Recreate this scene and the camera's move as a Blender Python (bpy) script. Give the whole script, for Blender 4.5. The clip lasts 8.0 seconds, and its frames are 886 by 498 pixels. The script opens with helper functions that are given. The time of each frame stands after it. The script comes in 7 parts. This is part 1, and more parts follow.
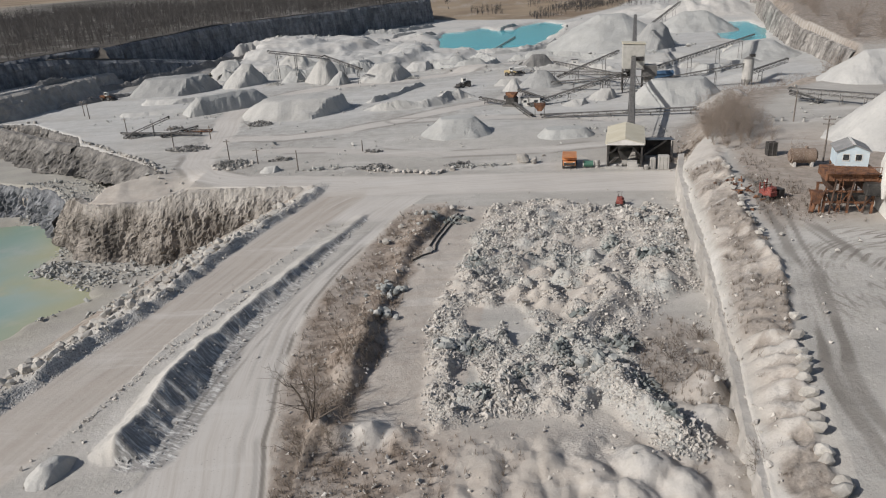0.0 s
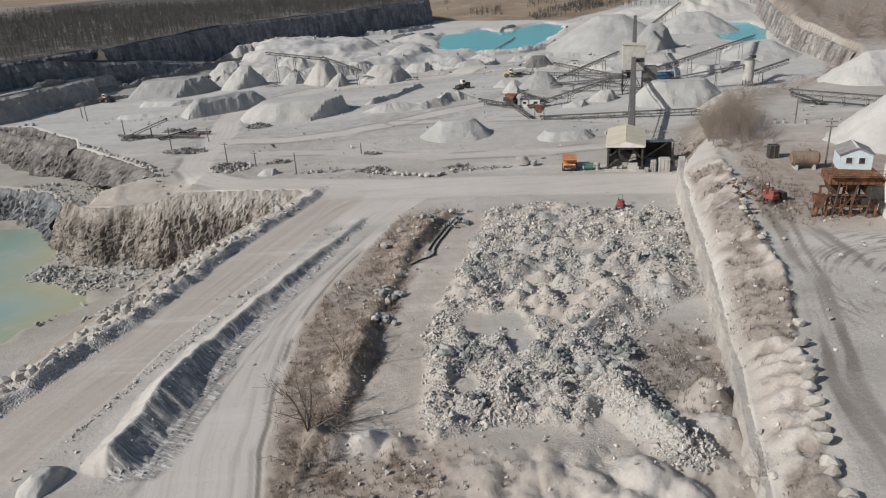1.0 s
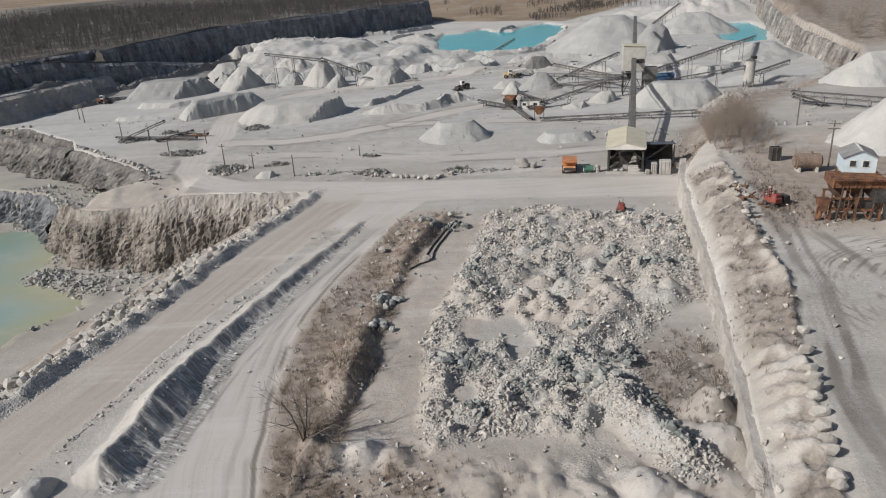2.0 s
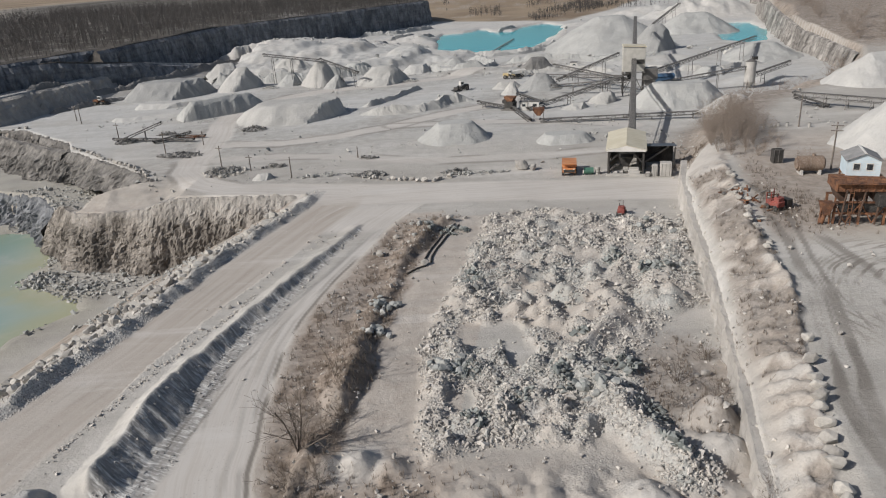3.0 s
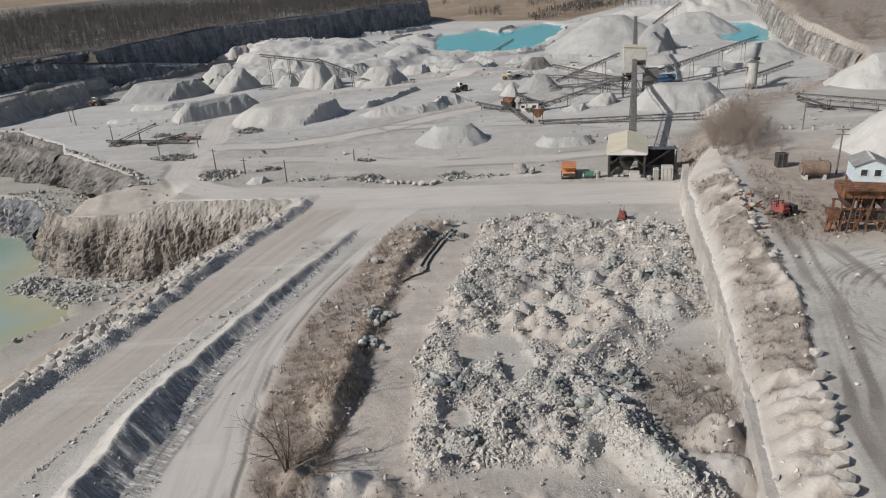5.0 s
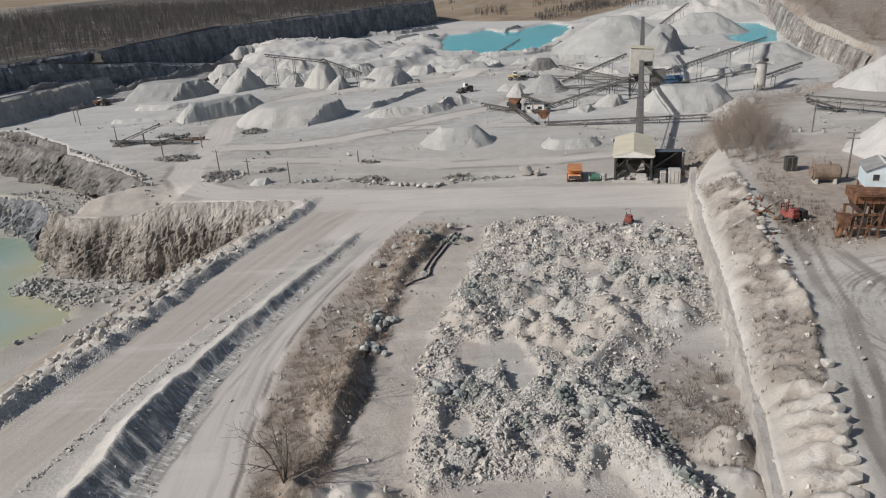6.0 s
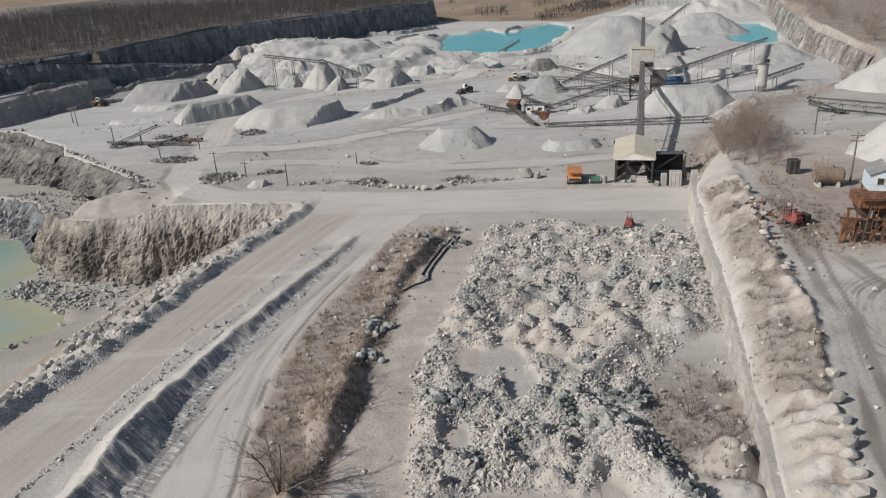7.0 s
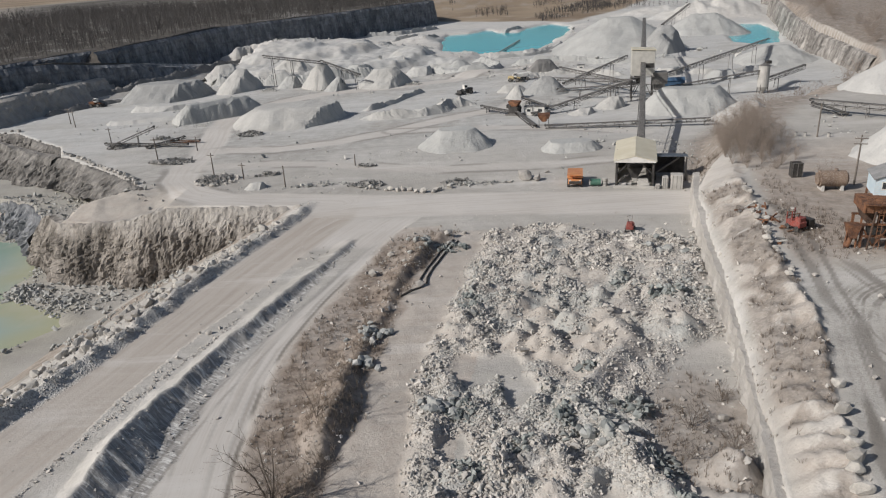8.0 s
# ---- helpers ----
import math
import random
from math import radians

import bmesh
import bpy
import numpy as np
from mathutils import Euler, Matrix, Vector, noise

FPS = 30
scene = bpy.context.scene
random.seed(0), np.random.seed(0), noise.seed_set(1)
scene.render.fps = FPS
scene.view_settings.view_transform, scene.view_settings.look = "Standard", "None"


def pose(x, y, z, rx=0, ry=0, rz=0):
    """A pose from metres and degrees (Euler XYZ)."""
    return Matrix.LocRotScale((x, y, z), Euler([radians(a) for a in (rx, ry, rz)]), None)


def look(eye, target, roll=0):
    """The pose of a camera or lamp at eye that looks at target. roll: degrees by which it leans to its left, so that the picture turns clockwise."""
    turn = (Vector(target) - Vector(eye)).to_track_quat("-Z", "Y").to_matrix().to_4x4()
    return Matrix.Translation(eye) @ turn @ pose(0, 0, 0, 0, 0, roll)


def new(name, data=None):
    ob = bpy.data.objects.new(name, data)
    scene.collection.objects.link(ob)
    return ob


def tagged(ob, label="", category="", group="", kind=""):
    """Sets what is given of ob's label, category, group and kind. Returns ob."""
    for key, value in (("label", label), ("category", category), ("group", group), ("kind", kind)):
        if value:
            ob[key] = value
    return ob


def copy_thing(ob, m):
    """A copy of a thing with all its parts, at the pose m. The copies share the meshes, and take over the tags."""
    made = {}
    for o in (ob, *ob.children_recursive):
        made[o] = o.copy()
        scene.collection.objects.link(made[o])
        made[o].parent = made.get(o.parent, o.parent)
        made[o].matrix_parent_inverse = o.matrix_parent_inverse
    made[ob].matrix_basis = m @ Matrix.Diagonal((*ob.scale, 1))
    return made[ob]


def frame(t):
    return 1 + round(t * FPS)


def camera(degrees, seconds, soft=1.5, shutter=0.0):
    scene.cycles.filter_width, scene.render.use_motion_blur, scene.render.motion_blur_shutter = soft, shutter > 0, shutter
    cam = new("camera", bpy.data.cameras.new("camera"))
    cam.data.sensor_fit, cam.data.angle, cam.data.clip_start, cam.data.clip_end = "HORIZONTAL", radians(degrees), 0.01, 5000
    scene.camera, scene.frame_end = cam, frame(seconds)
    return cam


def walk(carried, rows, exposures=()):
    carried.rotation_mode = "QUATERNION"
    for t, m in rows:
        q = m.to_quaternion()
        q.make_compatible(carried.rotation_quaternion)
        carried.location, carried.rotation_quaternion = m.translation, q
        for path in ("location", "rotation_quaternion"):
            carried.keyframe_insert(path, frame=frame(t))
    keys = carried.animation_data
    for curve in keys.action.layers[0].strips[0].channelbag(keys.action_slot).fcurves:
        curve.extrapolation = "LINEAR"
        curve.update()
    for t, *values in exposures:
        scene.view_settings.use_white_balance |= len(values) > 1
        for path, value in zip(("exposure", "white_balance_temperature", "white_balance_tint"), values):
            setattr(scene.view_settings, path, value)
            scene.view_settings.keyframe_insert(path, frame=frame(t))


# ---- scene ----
# camera: seconds, place in metres, heading, pitch and lean in degrees
cam = camera(64.5, 8.0, soft=1.15)
ROWS = [
    (0.0, 0.00, 0.00, 45.00, 0.00, -21.91, 3.55),
    (0.5, 0.09, 0.62, 45.07, -0.01, -21.88, 3.56),
    (1.0, 0.21, 1.31, 45.11, -0.01, -21.86, 3.61),
    (1.5, 0.33, 2.05, 45.14, -0.01, -21.83, 3.64),
    (3.0, 0.77, 4.42, 45.24, -0.03, -21.84, 3.69),
    (3.5, 0.98, 5.26, 45.26, -0.03, -21.86, 3.70),
    (4.0, 1.14, 5.94, 45.28, -0.03, -21.87, 3.70),
    (4.5, 1.29, 6.65, 45.29, -0.03, -21.89, 3.70),
    (4.7, 1.36, 6.98, 45.30, -0.03, -21.89, 3.70),
    (5.8, 1.73, 8.76, 45.37, 0.31, -21.88, 3.64),
    (6.0, 1.80, 9.09, 45.38, 0.46, -21.88, 3.63),
    (6.5, 1.97, 9.90, 45.40, 0.48, -21.88, 3.61),
    (7.0, 2.10, 10.64, 45.44, 0.47, -21.88, 3.60),
    (7.5, 2.25, 11.43, 45.49, 0.48, -21.89, 3.59),
    (8.0, 2.46, 12.28, 45.52, 0.51, -21.88, 3.58),
]


def flown(x, y, z, heading, pitch, lean):
    a, b = radians(heading), radians(pitch)
    way = Vector((-math.sin(a) * math.cos(b), math.cos(a) * math.cos(b), math.sin(b)))
    return look((x, y, z), Vector((x, y, z)) + way, -lean)


walk(cam, [(row[0], flown(*row[1:])) for row in ROWS])

# ---- daylight: clear winter sky, low sun ----
SUN_FROM = Vector((-0.93, -0.37, 0.0)).normalized()
SUN_UP = radians(35)
sun_way = Vector((SUN_FROM.x * math.cos(SUN_UP), SUN_FROM.y * math.cos(SUN_UP), math.sin(SUN_UP)))
sun = new("sun", bpy.data.lights.new("sun", "SUN"))
sun.data.energy, sun.data.angle, sun.data.color = 3.9, radians(0.6), (1.0, 0.966, 0.926)
sun.matrix_world = look(sun_way * 100, (0, 0, 0))
world = bpy.data.worlds.new("sky")
scene.world = world
world.use_nodes = True
sky = world.node_tree.nodes.new("ShaderNodeTexSky")
sky.sky_type, sky.sun_disc = "NISHITA", False
sky.sun_elevation, sky.sun_rotation = SUN_UP, math.atan2(SUN_FROM.x, SUN_FROM.y)
sky.dust_density = 2.0
back = world.node_tree.nodes["Background"]
back.inputs["Strength"].default_value = 0.065
world.node_tree.links.new(sky.outputs["Color"], back.inputs["Color"])
scene.view_settings.exposure = 0.0

# ---- tools ----
RNG = np.random.default_rng(7)


def lattice(ix, iy, seed):
    h = (ix.astype(np.int64) * 374761393 + iy.astype(np.int64) * 668265263 + seed * 974634777) & 0x7FFFFFFF
    h = ((h ^ (h >> 13)) * 1274126177) & 0x7FFFFFFF
    h = (h ^ (h >> 16)) & 0xFFFF
    return h / 32767.5 - 1.0


def grain(x, y, size, seed=0):
    """Smooth noise from -1 to 1 with features of that size."""
    x, y = np.asarray(x, float) / size, np.asarray(y, float) / size
    ix, iy = np.floor(x), np.floor(y)
    fx, fy = x - ix, y - iy
    fx, fy = fx * fx * (3 - 2 * fx), fy * fy * (3 - 2 * fy)
    a, b = lattice(ix, iy, seed), lattice(ix + 1, iy, seed)
    c, d = lattice(ix, iy + 1, seed), lattice(ix + 1, iy + 1, seed)
    return (a + (b - a) * fx) * (1 - fy) + (c + (d - c) * fx) * fy


def rough(x, y, size, seed=0, octaves=3):
    total, gain = 0.0, 1.0
    for k in range(octaves):
        total = total + gain * grain(x, y, size / 2**k, seed + 17 * k)
        gain *= 0.5
    return total / 1.55


def step(a, b, v):
    t = np.clip((np.asarray(v, float) - a) / (b - a), 0, 1)
    return t * t * (3 - 2 * t)


def along(x, y, line):
    """Distance from a line of (x, y) points, signed: plus on its right; and the length along it."""
    best = np.full(np.shape(x), 1e9)
    side, run = np.ones(np.shape(x)), np.zeros(np.shape(x))
    total = 0.0
    for (ax, ay), (bx, by) in zip(line, line[1:]):
        dx, dy = bx - ax, by - ay
        size = math.hypot(dx, dy)
        t = np.clip(((x - ax) * dx + (y - ay) * dy) / size**2, 0, 1)
        d = np.hypot(x - ax - t * dx, y - ay - t * dy)
        near = d < best
        cross = (x - ax) * dy - (y - ay) * dx
        best, side, run = np.where(near, d, best), np.where(near, np.where(cross >= 0, 1.0, -1.0), side), np.where(near, total + t * size, run)
        total += size
    return best * side, run


def inside(x, y, ring):
    """Distance to a closed ring, plus inside it."""
    d, _ = along(x, y, ring + ring[:1])
    odd = np.zeros(np.shape(x), bool)
    for (ax, ay), (bx, by) in zip(ring, ring[1:] + ring[:1]):
        if ay != by:
            odd ^= ((ay > y) != (by > y)) & (x < (bx - ax) * (y - ay) / (by - ay) + ax)
    return np.where(odd, np.abs(d), -np.abs(d))


def mesh_of(name, verts, faces, material=None, smooth=False):
    """A mesh from arrays; all faces have the same number of corners."""
    verts, faces = np.asarray(verts, np.float32), np.asarray(faces, np.int32)
    me = bpy.data.meshes.new(name)
    me.vertices.add(len(verts))
    me.vertices.foreach_set("co", verts.ravel())
    n = faces.shape[1]
    me.loops.add(faces.size)
    me.loops.foreach_set("vertex_index", faces.ravel())
    me.polygons.add(len(faces))
    me.polygons.foreach_set("loop_start", np.arange(0, faces.size, n, dtype=np.int32))
    me.polygons.foreach_set("loop_total", np.full(len(faces), n, np.int32))
    me.update(calc_edges=True)
    me.polygons.foreach_set("use_smooth", np.full(len(faces), smooth))
    if material:
        me.materials.append(material)
    return me


def part(name, bm, material, parent, label=""):
    """Links a bmesh as one mesh object under a thing or a part."""
    me = bpy.data.meshes.new(name)
    bm.to_mesh(me)
    bm.free()
    me.materials.append(material)
    ob = new(name, me)
    ob.parent = parent
    if label:
        ob["label"] = label
    return ob


def thing(name, m, label, category, group="", kind=""):
    ob = new(name)
    ob.matrix_world = m
    return tagged(ob, label, category, group, kind)


def box(bm, size, at=(0, 0, 0), turn=None, bevel=0.0):
    m = Matrix.Translation(at) @ (turn or Matrix()) @ Matrix.Diagonal((*size, 1))
    made = bmesh.ops.create_cube(bm, size=1.0, matrix=m)["verts"]
    if bevel:
        edges = list({e for v in made for e in v.link_edges})
        bmesh.ops.bevel(bm, geom=edges, offset=bevel, segments=1, affect="EDGES")
    return bm


def bar(bm, a, b, r, sides=6, r2=None):
    a, b = Vector(a), Vector(b)
    d = b - a
    m = Matrix.Translation((a + b) / 2) @ d.to_track_quat("Z", "Y").to_matrix().to_4x4()
    bmesh.ops.create_cone(bm, cap_ends=True, segments=sides, radius1=r, radius2=r if r2 is None else r2, depth=d.length, matrix=m)
    return bm


def beam(bm, a, b, w, h=None):
    """A square beam between two points."""
    a, b = Vector(a), Vector(b)
    d = b - a
    m = Matrix.Translation((a + b) / 2) @ d.to_track_quat("Y", "Z").to_matrix().to_4x4() @ Matrix.Diagonal((w, d.length, h or w, 1))
    bmesh.ops.create_cube(bm, size=1.0, matrix=m)
    return bm


def prism(bm, outline, depth, m=None):
    """An outline of (x, z) points, pushed along y by depth, centred."""
    front = [bm.verts.new((x, -depth / 2, z)) for x, z in outline]
    rear = [bm.verts.new((x, depth / 2, z)) for x, z in outline]
    n = len(outline)
    bm.faces.new(front)
    bm.faces.new(rear[::-1])
    for i in range(n):
        bm.faces.new((front[i], rear[i], rear[(i + 1) % n], front[(i + 1) % n]))
    bmesh.ops.recalc_face_normals(bm, faces=bm.faces)
    if m is not None:
        bmesh.ops.transform(bm, matrix=m, verts=front + rear)
    return bm

# ---- materials ----
class Nodes:
    def __init__(self, name, rough_value=0.9, metal=0.0):
        self.mat = bpy.data.materials.new(name)
        self.mat.use_nodes = True
        self.tree = self.mat.node_tree
        self.shader = self.tree.nodes["Principled BSDF"]
        self.shader.inputs["Roughness"].default_value = rough_value
        self.shader.inputs["Metallic"].default_value = metal
        self.shader.inputs["Specular IOR Level"].default_value = 0.25

    def add(self, kind, **inputs):
        node = self.tree.nodes.new("ShaderNode" + kind)
        for key, value in inputs.items():
            self.put(node, key, value)
        return node

    def put(self, node, key, value):
        socket = node.inputs[key.replace("_", " ") if isinstance(key, str) else key]
        if isinstance(value, bpy.types.NodeSocket):
            self.tree.links.new(value, socket)
        else:
            socket.default_value = value

    def where(self):
        return self.add("TexCoord").outputs["Object"]

    def place(self):
        return self.add("NewGeometry").outputs["Position"]

    def noise(self, scale, detail=5.0, rough_value=0.6, at=None):
        return self.add("TexNoise", Vector=at or self.place(), Scale=scale, Detail=detail, Roughness=rough_value).outputs["Fac"]

    def ramp(self, fac, a, b):
        node = self.add("MapRange", Value=fac)
        node.inputs["From Min"].default_value, node.inputs["From Max"].default_value = a, b
        return node.outputs["Result"]

    def mix(self, fac, a, b, blend="MIX"):
        node = self.add("Mix")
        node.data_type, node.blend_type = "RGBA", blend
        for slot, value in ((0, fac), (6, a), (7, b)):
            if not isinstance(value, bpy.types.NodeSocket) and slot:
                value = (*value[:3], 1.0)
            self.put(node, slot, value)
        return node.outputs[2]

    def attr(self, name):
        node = self.add("Attribute")
        node.attribute_name = name
        return node.outputs["Fac"]

    def math(self, op, a, b=0.0):
        node = self.add("Math")
        node.operation = op
        self.put(node, 0, a)
        self.put(node, 1, b)
        return node.outputs[0]

    def finish(self, colour, height=None, strength=0.4, distance=0.1):
        self.put(self.shader, "Base Color", colour if isinstance(colour, bpy.types.NodeSocket) else (*colour, 1.0))
        if height is not None:
            bump = self.add("Bump", Height=height, Strength=strength, Distance=distance)
            self.put(self.shader, "Normal", bump.outputs["Normal"])
        return self.mat


def dusty(name, dark, light, scale=0.6, rough_value=0.9, metal=0.0, dust=0.25, dust_colour=(0.46, 0.43, 0.39), bump=0.2):
    """Painted or bare stuff with stains and a coat of quarry dust."""
    n = Nodes(name, rough_value, metal)
    at = n.place()
    big, small = n.noise(scale, 4, 0.6, at), n.noise(scale * 9, 4, 0.65, at)
    colour = n.mix(n.ramp(big, 0.35, 0.65), dark, light)
    colour = n.mix(n.math("MULTIPLY", n.ramp(small, 0.45, 0.75), dust), colour, dust_colour)
    return n.finish(colour, small, bump, 0.05)


def ground_material():
    n = Nodes("quarry_ground", 0.95)
    at = n.place()
    wide, mid, fine = n.noise(0.035, 5, 0.6, at), n.noise(0.28, 5, 0.65, at), n.noise(2.6, 5, 0.7, at)
    # pale crushed limestone, greyer and warmer in patches
    stone = n.mix(n.ramp(wide, 0.35, 0.68), (0.385, 0.36, 0.328), (0.515, 0.49, 0.455))
    stone = n.mix(n.ramp(mid, 0.4, 0.75), stone, (0.355, 0.335, 0.30))
    stone = n.mix(n.math("MULTIPLY", n.ramp(fine, 0.52, 0.8), 0.45), stone, (0.27, 0.255, 0.235))
    # cooler, greyer stone with distance over the far yard
    stone = n.mix(n.math("MULTIPLY", n.attr("lime"), n.ramp(n.noise(0.05, 5, 0.62, at), 0.28, 0.5)), stone, n.mix(n.ramp(mid, 0.35, 0.7), (0.505, 0.498, 0.478), (0.42, 0.413, 0.395)))
    # sandy earth
    stone = n.mix(n.attr("earth"), stone, n.mix(n.ramp(n.noise(0.5, 5, 0.65, at), 0.35, 0.65), (0.475, 0.425, 0.375), (0.37, 0.32, 0.275)))
    stone = n.mix(n.math("MULTIPLY", n.attr("core"), n.ramp(n.noise(0.12, 4, 0.6, at), 0.5, 0.62)), stone, (0.39, 0.39, 0.365))
    # rolled roads, with streaks left by wheels and graders along them
    run = n.add("CombineXYZ", X=n.attr("across"), Y=n.math("MULTIPLY", n.attr("onward"), 0.035))
    streak = n.noise(1.1, 5, 0.7, run.outputs["Vector"])
    streak_wide = n.noise(0.42, 4, 0.65, run.outputs["Vector"])
    way = n.mix(n.ramp(wide, 0.35, 0.65), (0.545, 0.514, 0.477), (0.48, 0.45, 0.415))
    way = n.mix(n.attr("earth"), way, n.mix(n.ramp(streak_wide, 0.38, 0.62), (0.45, 0.41, 0.368), (0.36, 0.314, 0.27)))
    stone = n.mix(n.math("MULTIPLY", n.attr("verge"), n.ramp(mid, 0.3, 0.6)), stone, (0.315, 0.298, 0.272))
    colour = n.mix(n.attr("way"), stone, way)
    colour = n.mix(n.math("MULTIPLY", n.attr("way"), n.math("MULTIPLY", n.ramp(streak, 0.46, 0.66), 0.5)), colour, (0.375, 0.33, 0.285))
    colour = n.mix(n.math("MULTIPLY", n.attr("way"), n.math("MULTIPLY", n.ramp(streak, 0.5, 0.3), 0.2)), colour, (0.56, 0.54, 0.505))
    # blue-grey fines on the tipped stone
    colour = n.mix(n.math("MULTIPLY", n.attr("fines"), n.ramp(n.noise(0.6, 5, 0.65, at), 0.3, 0.55)), colour, (0.40, 0.40, 0.38))
    # grit: dark and light specks
    grit = n.add("TexVoronoi", Vector=at, Scale=2.2)
    speck = n.math("MULTIPLY", n.ramp(n.add("TexVoronoi", Vector=at, Scale=3.1).outputs["Distance"], 0.32, 0.12), n.ramp(n.noise(0.22, 4, 0.6, at), 0.42, 0.62))
    colour = n.mix(n.math("MULTIPLY", speck, 0.5), colour, n.mix(n.ramp(grit.outputs["Color"], 0.2, 0.8), (0.16, 0.15, 0.14), (0.6, 0.57, 0.53)))
    # long pale and dark drifts over the open yard
    drift = n.add("Mapping", Vector=at)
    drift.inputs["Scale"].default_value = (0.022, 0.16, 0.1)
    drift.inputs["Rotation"].default_value = (0, 0, 0.12)
    band = n.noise(1.0, 6, 0.68, drift.outputs["Vector"])
    colour = n.mix(n.math("MULTIPLY", n.math("MULTIPLY", n.ramp(band, 0.54, 0.66), n.ramp(n.attr("way"), 1.0, 0.2)), 0.4), colour, (0.31, 0.295, 0.272))
    colour = n.mix(n.math("MULTIPLY", n.ramp(band, 0.45, 0.34), 0.45), colour, (0.575, 0.555, 0.525))
    # grey stone on steep banks, with the shade of their far sides painted in
    slate_shade = n.mix(n.ramp(n.noise(0.9, 6, 0.72, at), 0.38, 0.66), (0.235, 0.224, 0.212), (0.415, 0.398, 0.376))
    slate_shade = n.mix(n.math("MULTIPLY", n.ramp(n.attr("rill"), 0.1, 0.6), 0.2), slate_shade, (0.36, 0.35, 0.33))
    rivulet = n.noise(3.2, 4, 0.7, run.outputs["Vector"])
    slate_shade = n.mix(n.math("MULTIPLY", n.ramp(rivulet, 0.5, 0.6), 0.9), slate_shade, (0.66, 0.65, 0.62))
    slate_shade = n.mix(n.math("MULTIPLY", n.ramp(streak, 0.5, 0.36), 0.5), slate_shade, (0.16, 0.156, 0.15))
    colour = n.mix(n.attr("slate_shade"), colour, slate_shade)
    # faces of broken rock
    face = n.mix(n.ramp(n.noise(0.45, 6, 0.7, at), 0.35, 0.68), (0.17, 0.14, 0.115), (0.46, 0.405, 0.35))
    colour = n.mix(n.attr("face"), colour, face)
    # white dust spilled over edges
    colour = n.mix(n.attr("white"), colour, n.mix(n.ramp(mid, 0.35, 0.7), (0.57, 0.545, 0.51), (0.44, 0.42, 0.39)))
    # dry weeds and soil
    weed = n.mix(n.ramp(n.noise(0.7, 6, 0.7, at), 0.33, 0.68), (0.14, 0.108, 0.085), (0.355, 0.296, 0.245))
    colour = n.mix(n.math("MULTIPLY", n.attr("weed"), n.ramp(n.noise(0.4, 6, 0.7, at), 0.22, 0.5)), colour, weed)
    # bare brown soil; on the near bank it also paints in shadows
    soil_shade = n.mix(n.ramp(n.noise(0.9, 6, 0.7, at), 0.32, 0.7), (0.135, 0.112, 0.093), (0.30, 0.258, 0.22))
    colour = n.mix(n.math("MULTIPLY", n.attr("soil_shade"), n.ramp(n.noise(0.35, 5, 0.65, at), 0.25, 0.5)), colour, soil_shade)
    # damp silt and algae by the water
    colour = n.mix(n.attr("silt"), colour, n.mix(n.ramp(n.noise(0.08, 4, 0.6, at), 0.4, 0.62), (0.255, 0.24, 0.215), (0.345, 0.325, 0.28)))
    # grassland
    field = n.mix(n.ramp(n.noise(0.012, 5, 0.6, at), 0.35, 0.65), (0.20, 0.15, 0.105), (0.33, 0.26, 0.185))
    colour = n.mix(n.attr("field"), colour, field)
    # soil under the woods, also painted dark over a sunlit slope below them
    colour = n.mix(n.attr("wood"), colour, n.mix(n.ramp(mid, 0.3, 0.7), (0.06, 0.054, 0.048), (0.13, 0.116, 0.10)))
    # arcs left by turning loaders
    flat = n.add("Mapping", Vector=at)
    flat.inputs["Scale"].default_value = (1, 1, 0)
    arcs = None
    for cx, cy, pitch in ((59.5, 77.0, 4.4), (66.0, 69.0, 3.7)):
        reach = n.add("VectorMath")
        reach.operation = "DISTANCE"
        n.tree.links.new(flat.outputs["Vector"], reach.inputs[0])
        reach.inputs[1].default_value = (cx, cy, 0)
        wave = n.math("SINE", n.math("ADD", n.math("MULTIPLY", reach.outputs["Value"], pitch), n.math("MULTIPLY", n.noise(0.13, 3, 0.5, at), 9.0)))
        one = n.math("MULTIPLY", n.ramp(wave, 0.45, 0.95), n.ramp(n.noise(0.17, 4, 0.6, at), 0.42, 0.6))
        arcs = one if arcs is None else n.math("MAXIMUM", arcs, one)
    colour = n.mix(n.math("MULTIPLY", n.attr("turning"), n.math("MULTIPLY", arcs, 0.95)), colour, (0.215, 0.195, 0.172))
    # tyre ruts
    colour = n.mix(n.attr("rut"), colour, (0.19, 0.172, 0.152))
    # loose gravel
    pebble = n.add("TexVoronoi", Vector=at, Scale=3.4)
    tone = n.mix(n.ramp(pebble.outputs["Color"], 0.1, 0.9), (0.25, 0.243, 0.23), (0.58, 0.555, 0.52))
    colour = n.mix(n.math("MULTIPLY", n.attr("gravel"), n.math("MULTIPLY", n.ramp(n.noise(0.5, 5, 0.7, at), 0.3, 0.55), 0.75)), colour, tone)
    height = n.math("MULTIPLY", n.math("ADD", fine, n.math("MULTIPLY", mid, 2.0)), n.ramp(n.attr("way"), 1.15, 0.0))
    height = n.math("ADD", height, n.math("MULTIPLY", n.attr("gravel"), n.math("MULTIPLY", n.ramp(pebble.outputs["Distance"], 0.55, 0.05), 1.1)))
    return n.finish(colour, height, 0.6, 0.15)


